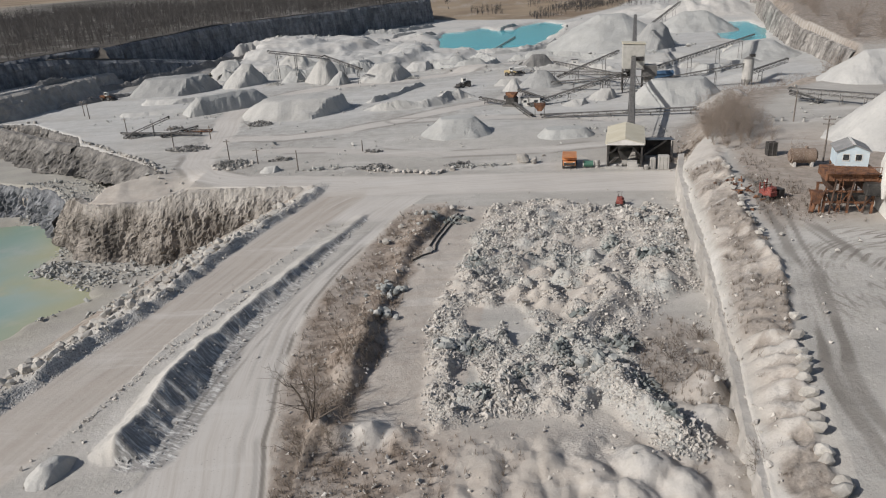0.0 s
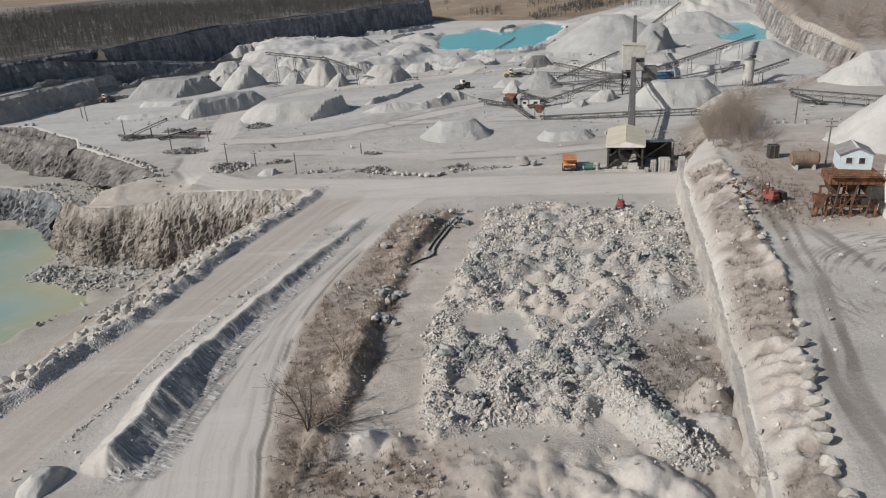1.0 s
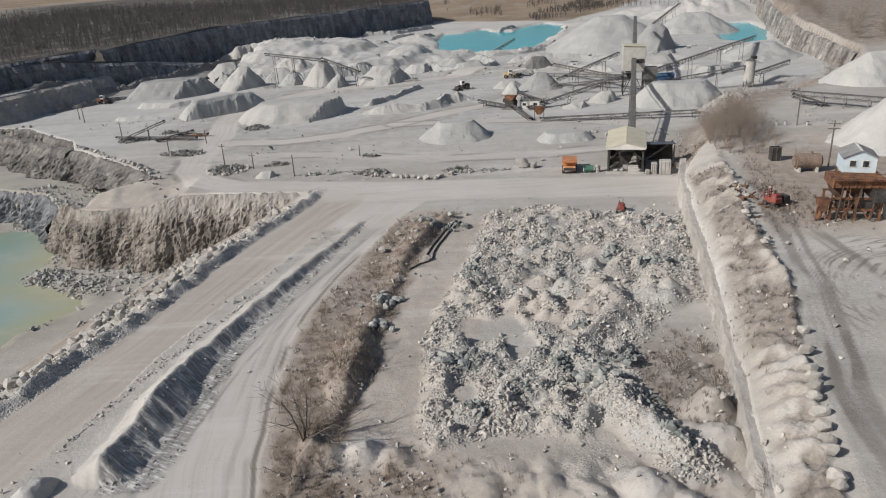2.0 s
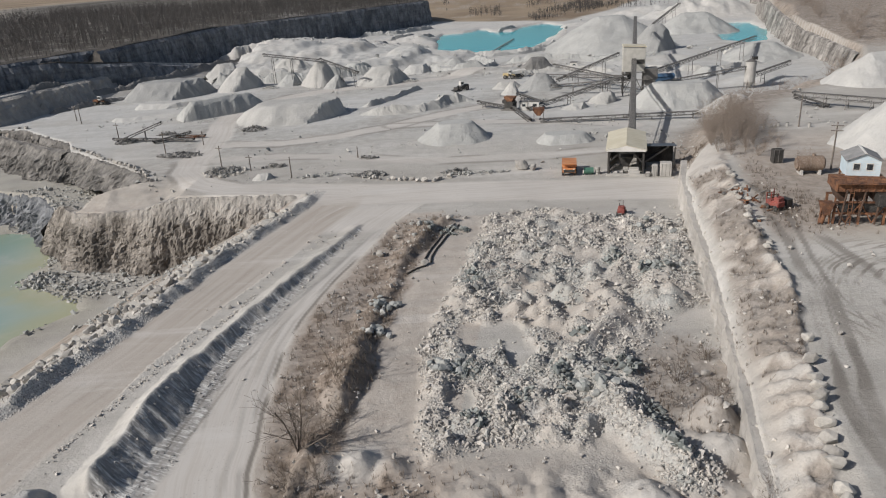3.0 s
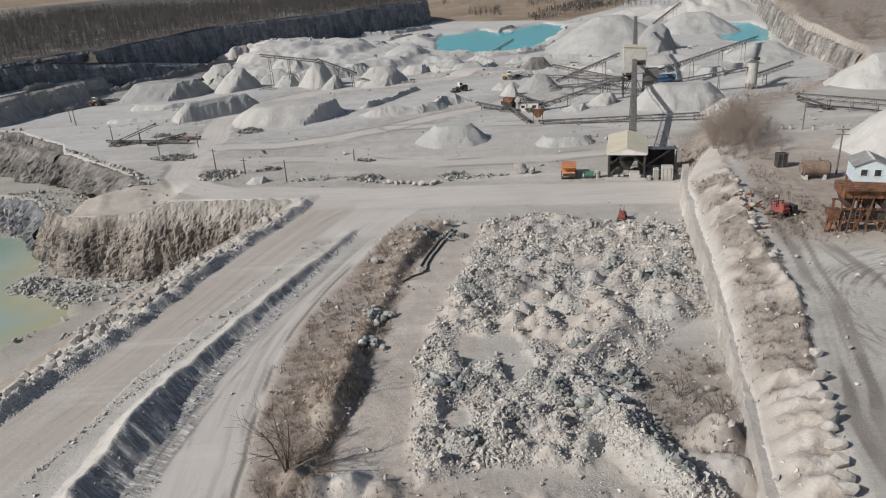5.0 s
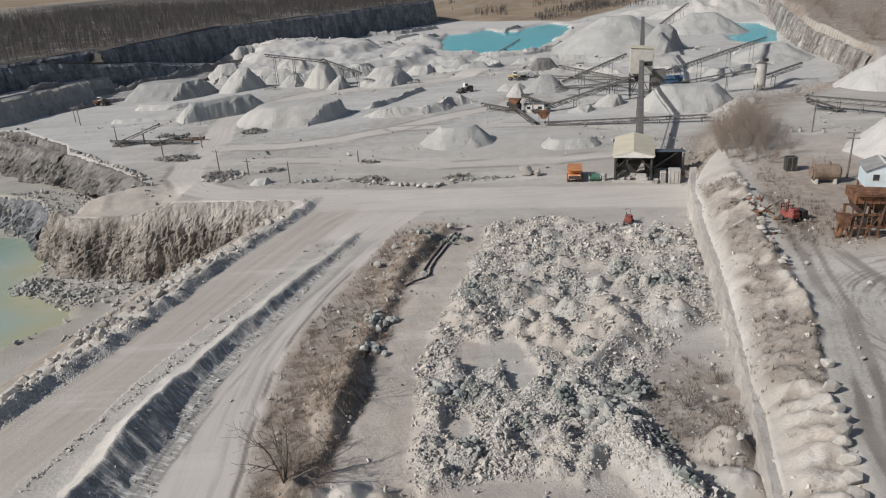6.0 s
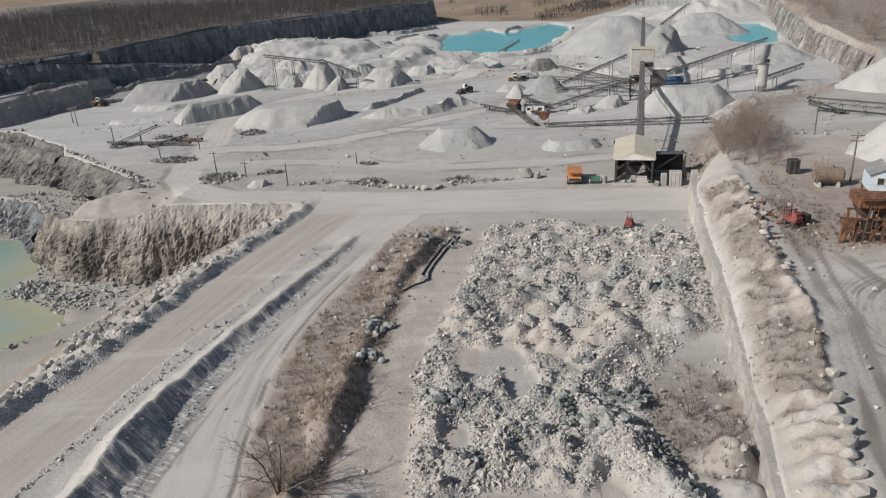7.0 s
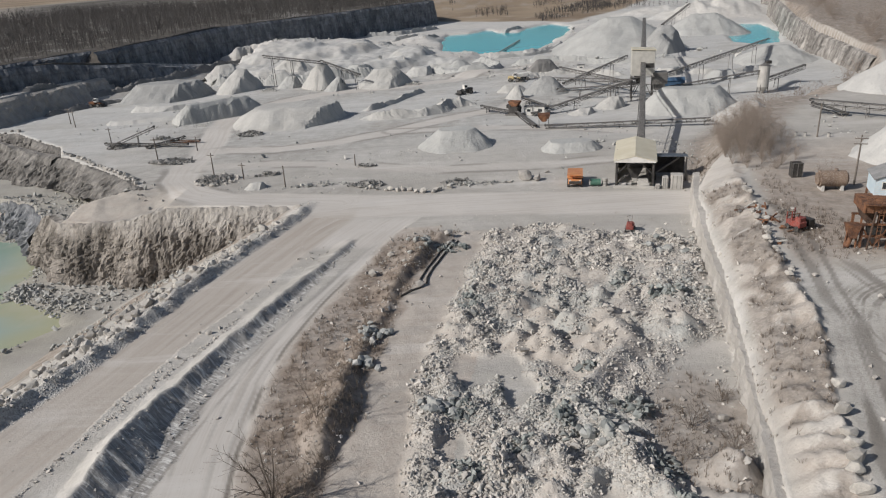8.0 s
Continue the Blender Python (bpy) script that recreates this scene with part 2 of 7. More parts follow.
def rock_material(name, dark, light, island=True, dust=(0.58, 0.555, 0.51)):
    n = Nodes(name, 0.92)
    at = n.place()
    if island:
        pick = n.add("NewGeometry").outputs["Random Per Island"]
    else:
        pick = n.add("ObjectInfo").outputs["Random"]
    colour = n.mix(pick, dark, light)
    colour = n.mix(n.math("MULTIPLY", n.ramp(n.noise(1.6, 5, 0.7, at), 0.42, 0.7), 0.6), colour, [c * 0.62 for c in dark])
    colour = n.mix(n.math("MULTIPLY", n.ramp(n.noise(0.5, 3, 0.5, at), 0.5, 0.75), 0.5), colour, dust)
    return n.finish(colour, n.noise(4.0, 5, 0.7, at), 0.5, 0.12)


def pile_material(name, light, dark):
    n = Nodes(name, 0.95)
    at = n.place()
    colour = n.mix(n.ramp(n.noise(0.12, 5, 0.6, at), 0.35, 0.68), dark, light)
    colour = n.mix(n.math("MULTIPLY", n.ramp(n.noise(1.5, 5, 0.7, at), 0.5, 0.8), 0.4), colour, [c * 0.65 for c in dark])
    return n.finish(colour, n.noise(1.8, 6, 0.7, at), 0.5, 0.3)


def water_material(name, deep, shallow, edge, bloom=0.0):
    n = Nodes(name, 0.12)
    n.shader.inputs["Specular IOR Level"].default_value = 0.4
    at = n.place()
    colour = n.mix(n.ramp(n.noise(0.02, 4, 0.5, at), 0.4, 0.62), deep, shallow)
    colour = n.mix(n.attr("shore"), colour, edge)
    if bloom:
        colour = n.mix(n.math("MULTIPLY", n.ramp(n.noise(0.045, 4, 0.6, at), 0.52, 0.66), bloom), colour, edge)
        colour = n.mix(n.math("MULTIPLY", n.ramp(n.noise(0.09, 5, 0.6, at), 0.5, 0.7), bloom * 0.7), colour, (0.44, 0.44, 0.40))
    return n.finish(colour, n.noise(1.2, 3, 0.5, at), 0.05, 0.05)


def bark_material(name, dark, light):
    n = Nodes(name, 0.9)
    return n.finish(n.mix(n.noise(1.2, 4, 0.6), dark, light))


def face_material(name, dark, light, white=0.3, tall=0.35, spill=0.0):
    n = Nodes(name, 0.95)
    at = n.place()
    stretch = n.add("Mapping", Vector=at)
    stretch.inputs["Scale"].default_value = (1.0, 1.0, tall)
    blots = n.noise(0.28, 6, 0.68, stretch.outputs["Vector"])
    colour = n.mix(n.ramp(blots, 0.36, 0.64), dark, light)
    colour = n.mix(n.math("MULTIPLY", n.ramp(n.noise(0.075, 4, 0.6, at), 0.5, 0.64), 0.6), colour, [c * 0.8 for c in dark])
    beds = n.add("Mapping", Vector=at)
    beds.inputs["Scale"].default_value = (0.12, 0.12, 1.4)
    colour = n.mix(n.math("MULTIPLY", n.ramp(n.noise(0.6, 3, 0.6, beds.outputs["Vector"]), 0.5, 0.72), 0.4), colour, [c * 0.55 for c in dark])
    colour = n.mix(n.math("MULTIPLY", n.ramp(n.noise(0.7, 5, 0.7, at), 0.5, 0.72), white), colour, (0.52, 0.48, 0.43))
    if spill:
        # dust washed down from the yard above
        z = n.add("SeparateXYZ", Vector=at).outputs["Z"]
        wash = n.math("ADD", n.math("MULTIPLY", z, 0.09), blots)
        colour = n.mix(n.math("MULTIPLY", n.ramp(wash, -0.1, 0.35), spill), colour, (0.46, 0.432, 0.398))
    return n.finish(colour, n.noise(1.3, 6, 0.7, at), 0.8, 0.4)


GROUND = ground_material()
FACE = face_material("quarried_rock_face", (0.10, 0.087, 0.075), (0.39, 0.35, 0.308), 0.35, 0.4, 0.6)
FACE_GREY = face_material("grey_buff_rock_face", (0.085, 0.08, 0.075), (0.29, 0.272, 0.25), 0.2, 0.4, 0.1)
# darker, bluer rock tone with the shade of the walls below the woods in it
FACE_DARK = face_material("shade_dark_rock_face", (0.105, 0.11, 0.12), (0.29, 0.295, 0.305), 0.15)
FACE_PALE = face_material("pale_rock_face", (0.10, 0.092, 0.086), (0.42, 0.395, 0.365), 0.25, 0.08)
FACE_WHITE = face_material("white_dusted_face", (0.40, 0.375, 0.345), (0.53, 0.50, 0.465), 0.4)
ROCK = rock_material("limestone_rubble", (0.40, 0.37, 0.335), (0.64, 0.60, 0.55))
BLUE_ROCK = rock_material("blue_grey_limestone", (0.30, 0.302, 0.286), (0.52, 0.508, 0.475))
# rubble tone darkened to carry the shade on the berm's right side
SHADE_ROCK = rock_material("shade_dark_limestone", (0.21, 0.203, 0.195), (0.42, 0.405, 0.385), dust=(0.44, 0.43, 0.41))
FRESH_ROCK = rock_material("fresh_blue_green_rock", (0.15, 0.165, 0.158), (0.36, 0.375, 0.355), dust=(0.42, 0.415, 0.39))
HEAP_ROCK = rock_material("dark_broken_rock", (0.165, 0.16, 0.15), (0.36, 0.348, 0.328), dust=(0.38, 0.365, 0.345))
BOULDER = rock_material("limestone_boulder", (0.34, 0.318, 0.29), (0.53, 0.50, 0.455), island=False)
BLUE_BOULDER = rock_material("blue_grey_boulder", (0.24, 0.25, 0.24), (0.46, 0.46, 0.44), island=False)
PILE = pile_material("crushed_stone", (0.495, 0.482, 0.455), (0.40, 0.388, 0.365))
PILE_GREY = pile_material("grey_crushed_stone", (0.44, 0.437, 0.418), (0.355, 0.352, 0.337))
PILE_SLATE = pile_material("slate_grey_crushed_stone", (0.36, 0.358, 0.345), (0.285, 0.283, 0.275))
PILE_DARK = pile_material("dark_crushed_stone", (0.26, 0.25, 0.235), (0.17, 0.165, 0.16))
PILE_WHITE = pile_material("white_lime", (0.50, 0.488, 0.464), (0.43, 0.42, 0.40))
POND = water_material("milky_green_water", (0.22, 0.33, 0.29), (0.32, 0.385, 0.335), (0.40, 0.37, 0.20), 0.6)
LAGOON = water_material("turquoise_water", (0.045, 0.42, 0.50), (0.065, 0.49, 0.565), (0.20, 0.55, 0.52))
BARK = bark_material("bare_branches", (0.10, 0.08, 0.065), (0.22, 0.185, 0.155))
WOODS = bark_material("winter_woods", (0.046, 0.043, 0.042), (0.145, 0.133, 0.125))
BRUSH = bark_material("grey_brown_brush", (0.20, 0.16, 0.132), (0.37, 0.31, 0.262))
STRAW = bark_material("dry_weeds", (0.14, 0.11, 0.085), (0.30, 0.25, 0.205))
STEEL = dusty("grey_steel", (0.11, 0.105, 0.10), (0.2, 0.19, 0.18), 0.8, 0.6, 0.4, 0.5)
DARK_STEEL = dusty("dark_steel", (0.035, 0.034, 0.033), (0.075, 0.07, 0.066), 0.8, 0.6, 0.3, 0.14)
BELT = dusty("conveyor_belt", (0.05, 0.048, 0.045), (0.11, 0.105, 0.1), 0.8, 0.8, 0.0, 0.7)
RUST = dusty("rusted_steel", (0.075, 0.036, 0.024), (0.26, 0.12, 0.06), 0.9, 0.85, 0.1, 0.16)
ORANGE = dusty("orange_paint", (0.50, 0.18, 0.06), (0.62, 0.26, 0.09), 0.6, 0.5, 0.0, 0.5)
RED = dusty("faded_red_paint", (0.17, 0.034, 0.028), (0.30, 0.065, 0.05), 0.8, 0.7, 0.0, 0.4)
YELLOW = dusty("dusty_yellow_paint", (0.46, 0.34, 0.15), (0.54, 0.43, 0.24), 0.6, 0.6, 0.0, 0.6)
WHITE = dusty("white_sheet", (0.60, 0.58, 0.54), (0.72, 0.70, 0.66), 0.5, 0.55, 0.0, 0.35)
SHEET = dusty("dusty_grey_sheet", (0.40, 0.385, 0.35), (0.52, 0.50, 0.455), 0.5, 0.7, 0.0, 0.4)
# rust with the shade below the ore hopper's bin put into its colour
SHADE_RUST = dusty("shade_rusted_steel", (0.045, 0.03, 0.024), (0.12, 0.07, 0.048), 0.9, 0.9, 0.1, 0.15)
OLD_RUST = dusty("dusty_rusted_steel", (0.13, 0.09, 0.068), (0.25, 0.185, 0.14), 0.5, 0.9, 0.0, 0.75, (0.36, 0.31, 0.265))
CREAM = dusty("cream_roof_sheet", (0.55, 0.495, 0.37), (0.62, 0.57, 0.45), 0.4, 0.5, 0.0, 0.3)
PALE_BLUE = dusty("pale_blue_siding", (0.50, 0.60, 0.66), (0.60, 0.69, 0.74), 0.5, 0.6, 0.0, 0.2)
BLUE = dusty("blue_sheet", (0.035, 0.085, 0.16), (0.055, 0.12, 0.21), 0.5, 0.5, 0.0, 0.25)
SLATE_SHEET = dusty("dark_slate_blue_sheet", (0.045, 0.06, 0.08), (0.08, 0.095, 0.12), 0.5, 0.55, 0.0, 0.3)
GREY_ROOF = dusty("grey_shingle", (0.20, 0.20, 0.20), (0.29, 0.285, 0.28), 0.8, 0.8, 0.0, 0.3)
RUBBER = dusty("tyre_rubber", (0.02, 0.02, 0.02), (0.035, 0.034, 0.033), 0.8, 0.85, 0.0, 0.5)
GLASS = dusty("dark_window_glass", (0.02, 0.025, 0.03), (0.04, 0.045, 0.05), 0.4, 0.15, 0.0, 0.2, bump=0.0)
GREEN = dusty("green_paint", (0.04, 0.13, 0.09), (0.07, 0.18, 0.13), 0.6, 0.5, 0.0, 0.3)
POLE_WOOD = dusty("weathered_pole", (0.12, 0.10, 0.085), (0.2, 0.175, 0.15), 0.8, 0.9, 0.0, 0.1)
CONCRETE = dusty("concrete", (0.38, 0.365, 0.34), (0.48, 0.46, 0.43), 0.5, 0.9, 0.0, 0.3)

# ---- the lie of the land ----
STRIP_Y, STRIP_X = (40, 56, 68, 83, 105, 125, 140), (-17, -16, -14.5, -12, -7, -2.5, 1)
ROADSIDE_Y, ROADSIDE_X = (40, 54, 61, 66, 72, 78, 86, 94, 100, 106, 116, 123, 129, 135, 141, 150), (-16.5, -18, -19.4, -19.6, -20.3, -20.4, -20.4, -19.5, -18.1, -16.5, -13.3, -11.0, -9.4, -7.0, -4.0, 2)
CREST_Y, CREST_X = (40, 59, 63, 70, 78, 87, 98, 117, 131, 140), (-16, -15.3, -14.4, -11.9, -11.2, -10.2, -8.4, -4.2, 1.0, 5)
CREST_HIGH_Y, CREST_HIGH = (50, 57, 64, 69, 73, 84, 88, 98, 104, 112, 122, 128, 137), (0.2, 0.8, 1.5, 0.9, 2.0, 2.1, 1.0, 0.9, 0.6, 1.2, 1.6, 1.1, 0.0)
BERM = [(-35.1, 57.2), (-34.6, 62), (-34, 68), (-32.8, 76), (-31.6, 83), (-29.7, 90), (-27.4, 97.8), (-25.4, 103), (-22.4, 111), (-19.4, 119.5), (-15.4, 130)]
EDGE = [(-66, 40), (-56, 62), (-53.8, 71), (-50, 82), (-47, 89.2), (-42.8, 103.4), (-39, 116.8), (-33.9, 132), (-28.3, 146.8), (-27, 156)]
RIM = [(-27, 155), (-35, 156.2), (-43, 157.6), (-52, 159.4), (-60, 160.6), (-68, 161.2), (-75, 163.6), (-86.5, 167), (-84, 172), (-71, 177), (-79, 187), (-107, 215), (-122, 225),
       (-158, 256), (-190, 230), (-320, 170), (-320, 20), (-66, 20), (-56, 62), (-47, 89), (-39, 117), (-28.3, 147)]
DEEP = [(-27, 155), (-35, 156.2), (-43, 157.6), (-52, 159.4), (-60, 160.6), (-68, 161.2), (-75, 163.6), (-86.5, 167), (-97, 176), (-103, 187), (-112, 199), (-122, 204), (-136, 210),
        (-200, 215), (-320, 150), (-320, 20), (-66, 20), (-56, 62), (-47, 89), (-39, 117), (-28.3, 147)]
POOL = [(-220, 200), (-140, 196), (-110, 195), (-101, 176), (-99.5, 160), (-89, 150.5), (-79, 148), (-76, 141), (-83, 132), (-88, 123), (-95, 110), (-106, 95), (-220, 80)]
WALL = [(21, 30), (28, 54.7), (30.4, 64), (33.6, 76), (38.9, 96), (42.1, 110), (49, 138), (54, 151), (61, 168), (70, 188), (82, 202), (101, 221), (117, 229), (140, 246), (160, 275),
        (170, 325), (172, 338), (192, 399), (236, 520), (330, 760)]
SHELF = [(28, 34), (29.7, 42), (31.3, 50), (33.8, 56.7), (36.5, 64), (39, 71), (43.6, 82), (44.6, 90.5), (46.4, 101), (50.8, 115), (54.4, 129), (58, 140)]
NOTCH = [(-110, 216), (-117, 230), (-126, 238), (-147, 259), (-160, 263), (-166, 256), (-158, 249), (-122, 221)]
HILL = [(-420, 120), (-260, 195), (-185, 247), (-166, 270), (-151, 318), (-139, 400), (-128, 465), (-82, 525), (2, 652), (-8, 690), (-60, 800), (-320, 1300)]
LEDGE = [(-172, 300), (-158, 322), (-138, 350), (-119, 395), (-107, 430)]
RUBBLE = [(-4, 67), (-2.4, 59.8), (5.3, 62), (13.3, 60.4), (20.8, 56.6), (23.5, 58.5), (21.5, 66.5), (24, 79), (29.2, 85.3), (36.9, 91.6), (40.5, 106), (45.8, 123),
          (36, 127), (21, 136.5), (9, 132), (4.5, 113), (0.3, 99), (-2.4, 88), (-3.2, 75)]
BARE = [(4.2, 86, 3.2), (8.2, 86.5, 2.6), (9.5, 80.5, 2.6), (16.8, 61.0, 3.0), (1.5, 70.5, 2.2), (15, 57.8, 3.0)]
CREST_A = [(24.5, 88.6), (20.3, 83.5), (15.1, 76.4), (13, 72.5)]
CREST_B = [(14.2, 75.1), (17.6, 71), (19, 64.5), (22.4, 56.4)]
DOMES = [(18.4, 94.2, 2.6, 1.9), (22.9, 97, 2.4, 1.7), (22.9, 90.6, 2.4, 1.5), (14.5, 91.5, 1.6, 1.0), (-12.4, 61.2, 1.9, 1.3), (-8.8, 61, 2.1, 1.5), (-5.8, 60, 2.0, 1.0),
         (17.7, 53.1, 3.0, 1.8), (27.4, 64.5, 2.6, 3.0), (26.6, 59.5, 2.8, 2.2), (24.6, 61.5, 2.0, 0.8),
         (20.6, 50.4, 2.2, 1.3), (12.5, 52.5, 2.4, 0.9), (8.5, 55, 2.2, 0.7), (15.2, 49.5, 2.6, 1.0), (-3, 127.5, 3.0, 0.9), (1.5, 131, 2.4, 0.8), (30.5, 92.5, 3.5, 1.0), (33, 98, 3.0, 0.7)]
TIPS = [([(-120, 392), (-106, 352), (-74, 340), (-42, 346), (-14, 356), (2, 384), (-4, 430), (-40, 476), (-95, 476), (-124, 440)], 4.5), ([(-116, 408), (-92, 376), (-56, 382), (-30, 404), (-36, 452), (-92, 468), (-116, 440)], 3.6),
        ([(-108, 420), (-92, 398), (-70, 398), (-58, 420), (-66, 452), (-98, 455)], 2.2), ([(-24, 372), (12, 366), (30, 384), (10, 402), (-20, 400)], 2.5)]
SPOIL = [(15, 500, 50, 16, 5), (18, 330, 24, 8, 2.0), (66, 470, 34, 20, 6),  (103, 214, 14, 9, -2.5), (95, 545, 30, 14, 3),
         (210, 560, 50, 26, 12), (185, 610, 40, 24, 6), (120, 262, 18, 10, 2.5), (110, 330, 30, 12, 3.0), (60, 350, 20, 10, 2.5)]
PITS = [(6, 436), (5, 500), (12, 543), (28, 546), (40, 566), (50, 538), (62, 534), (70, 560), (93, 590), (104, 556), (87, 494), (69, 440), (55, 414), (32, 407)]
PITS_B = [(160, 396), (172, 440), (197, 500), (215, 490), (204, 440), (180, 384), (166, 378)]


LOOP = [(-20.7, 155.4), (-33.9, 159.1), (-47.8, 163.4), (-56.6, 169.9), (-64.1, 181.5), (-66.1, 193.1), (-65.8, 206.9), (-68.2, 224.2), (-71.7, 244.7), (-72.7, 265.9), (-66.4, 279.6), (-59, 290), (-45, 304), (-20, 309), (8, 318), (24, 334), (52, 342)]
SPUR = [(-64, 212), (-44, 209), (-28, 213), (-12, 224), (6, 240), (24, 250), (30, 262)]
SIDE = [(-60, 192), (-44, 193), (-30, 190), (-1, 178), (28, 176), (56, 180)]
CROSS = [(-12, 224), (12, 222), (40, 214), (58, 204)]


def spread(centres, seed, low, high):
    rng = np.random.default_rng(seed)
    made = []
    while len(made) < centres:
        x, y = rng.uniform(-5, 47), rng.uniform(57, 137)
        if inside(np.array([x]), np.array([y]), RUBBLE)[0] > 0.5:
            made.append((x, y, rng.uniform(1.1, 2.5), rng.uniform(low, high)))
    return made


HUMPS = spread(260, 3, 0.5, 1.7)


def bump_sum(x, y, humps, power=1.0, peaked=0.0):
    """The highest of many heaps, rounded or peaked."""
    top = np.zeros(np.shape(x))
    for hx, hy, r, h in humps:
        q = np.clip(1 - np.hypot(x - hx, y - hy) / (r * 1.25), 0, 1)
        top = np.maximum(top, h * ((1 - peaked) * (q * q * (3 - 2 * q)) ** power + peaked * q))
    return top


def shape(x, y):
    """Height of the ground and the masks of its surface."""
    x, y = np.asarray(x, float), np.asarray(y, float)
    m = {}
    z = 0.22 * rough(x, y, 22, 1) + 0.05 * rough(x, y, 3.0, 2)
    far = step(170, 260, y)
    z = z + far * 0.8 * rough(x, y, 40, 5)
    way = np.zeros(np.shape(x))
    # ramp and haul roads
    strip = x - np.interp(y, STRIP_Y, STRIP_X)
    grade = np.interp(y, (40, 60, 95, 125, 150), (-2.4, -2.1, -1.7, -0.9, 0.0))
    side_x, crest_x = np.interp(y, ROADSIDE_Y, ROADSIDE_X) + 0.15 * rough(x, y, 6, 18), np.interp(y, CREST_Y, CREST_X) + 0.9 * rough(x, y, 5, 19)
    verge_d = x - side_x
    z = z + grade * step(1.5, 0.0, (x - side_x) / np.maximum(crest_x - side_x, 2.0))
    # the berm between the roads, steep on its right
    d, run = along(x, y, BERM)
    h = np.interp(run, (0, 2, 18, 29, 53, 77), (4.7, 4.7, 4.2, 3.2, 2.2, 1.2)) * (1 + 0.13 * rough(x, y, 6, 11) + 0.07 * rough(x, y, 1.8, 16))
    rills = rough(run + 0.35 * d, d * 0.12, 0.9, 13, 3)
    dd = d + 0.3 * rough(x, y, 5, 12) + 0.28 * rills * step(0.2, 1.0, d) * step(7.0, 4.0, d) + 0.22 * rough(x, y, 1.3, 14)
    m["rill"] = rills
    left, right = np.clip(1 + dd / 8.0, 0, 1) ** 1.5, np.clip(1 - dd / (h * 1.7), 0, 1) ** 1.4
    berm = h * np.where(dd < 0, left, right) * step(-0.1, 3.2, run + 0.6 * rough(x, y, 2.5, 15) * step(0.2, 1.5, run))
    z = z + berm
    m["berm"] = berm
    # weedy bank beside the road
    top = np.interp(y, CREST_HIGH_Y, CREST_HIGH)
    bank = top * np.where(x < crest_x, np.clip((x - side_x) / np.maximum(crest_x - side_x, 2.0), 0, 1) ** 1.3, np.clip(1 - (x - crest_x) / (0.5 + 0.75 * top), 0, 1))
    rough_bank = step(0.05, 0.4, bank) + step(-0.5, 1.5, verge_d) * step(1.0, -1.0, x - crest_x) * step(48, 54, y) * step(136, 128, y)
    z = z + bank * (1 + 0.35 * rough(x, y, 4, 21)) + np.clip(rough_bank, 0, 1) * (0.16 * rough(x, y, 1.3, 22) + 0.28 * np.abs(rough(x, y, 3.2, 23)))
    z = z - 0.14 * step(0.45, 0.1, np.abs(verge_d + 0.7)) * step(46, 52, y) * step(130, 118, y)
    # broken stone
    rub = inside(x, y, RUBBLE)
    core = step(-0.5, 2.0, rub + 1.2 * rough(x, y, 5, 31))
    for bx, by, r in BARE:
        core = core * step(r * 0.75, r * 1.15, np.hypot(x - bx, (y - by) * 0.8) + 0.9 * rough(x, y, 3, 33))
    near = (x > -10) & (x < 50) & (y > 50) & (y < 142)
    heaps = np.zeros(np.shape(x))
    heaps[near] = bump_sum(x[near], y[near], HUMPS, 1.0, 0.3)
    z = z + core * (0.3 + heaps * (1 + 0.25 * rough(x, y, 2.2, 28)) + 0.32 * rough(x, y, 1.7, 34) + 0.2 * rough(x, y, 0.8, 30))
    for line, top in ((CREST_A, 2.3), (CREST_B, 2.5)):
        d, run = along(x, y, line)
        rib = np.clip(1 - np.abs(d + 0.6 * rough(x, y, 2.5, 36)) / 3.4, 0, 1)
        z = np.maximum(z, (top + 0.4 * rough(x, y, 3, 35) + 0.2 * rough(x, y, 0.9, 29)) * rib - 0.1)
        core = np.maximum(core, step(0.05, 0.35, rib) * 0.9)
    local = (x > -50) & (x < 50) & (y > 45) & (y < 140)
    dome = np.zeros(np.shape(x))
    dome[local] = bump_sum(x[local], y[local], DOMES, 0.8)
    z = z + dome * (1 + 0.25 * rough(x, y, 1.5, 37)) + 0.1 * (dome > 0.05) * rough(x, y, 0.9, 39)
    z = z + (0.55 * np.abs(rough(x, y, 3.6, 38)) + 0.35 * np.abs(np.sin(x * 0.85 + 2.0 * rough(x, y, 5, 20))) * step(-2, 4, x) + 0.12 * rough(x, y, 0.8, 40)) * step(61, 56, y) * step(-12, -6, x) * step(30, 24, x)
    # white face, ridge and the high yard on the right
    d, run = along(x, y, WALL)
    wob = d + (0.35 * rough(x, y, 6, 41)) * (y < 250)
    high = np.interp(y, (35, 55, 75, 100, 190, 235, 280, 330, 600), (4.3, 5.2, 6.4, 7.1, 7.2, 6.5, 9.0, 12.0, 14.0))
    width = np.interp(y, (40, 120, 140, 155, 235, 262, 290), (0.5, 0.5, 0.7, 7, 10, 6, 1.2))
    part_up = np.interp(y, (40, 100, 140, 155, 240, 262), (0.58, 0.56, 0.6, 0.9, 0.9, 1.0))
    lift = step(-0.2, 1, wob / width) * part_up + (1 - part_up) * np.clip((wob - 0.8) / 6.0, 0, 1) ** 0.8
    z = z * (1 - lift) + high * lift + lift * 0.15 * rough(x, y, 8, 43)
    e, erun = along(x, y, SHELF)
    ridge = step(0.3, 3.0, wob) * step(0.8, -0.3, e + 0.5 * rough(x, y, 3, 44)) * step(150, 128, y)
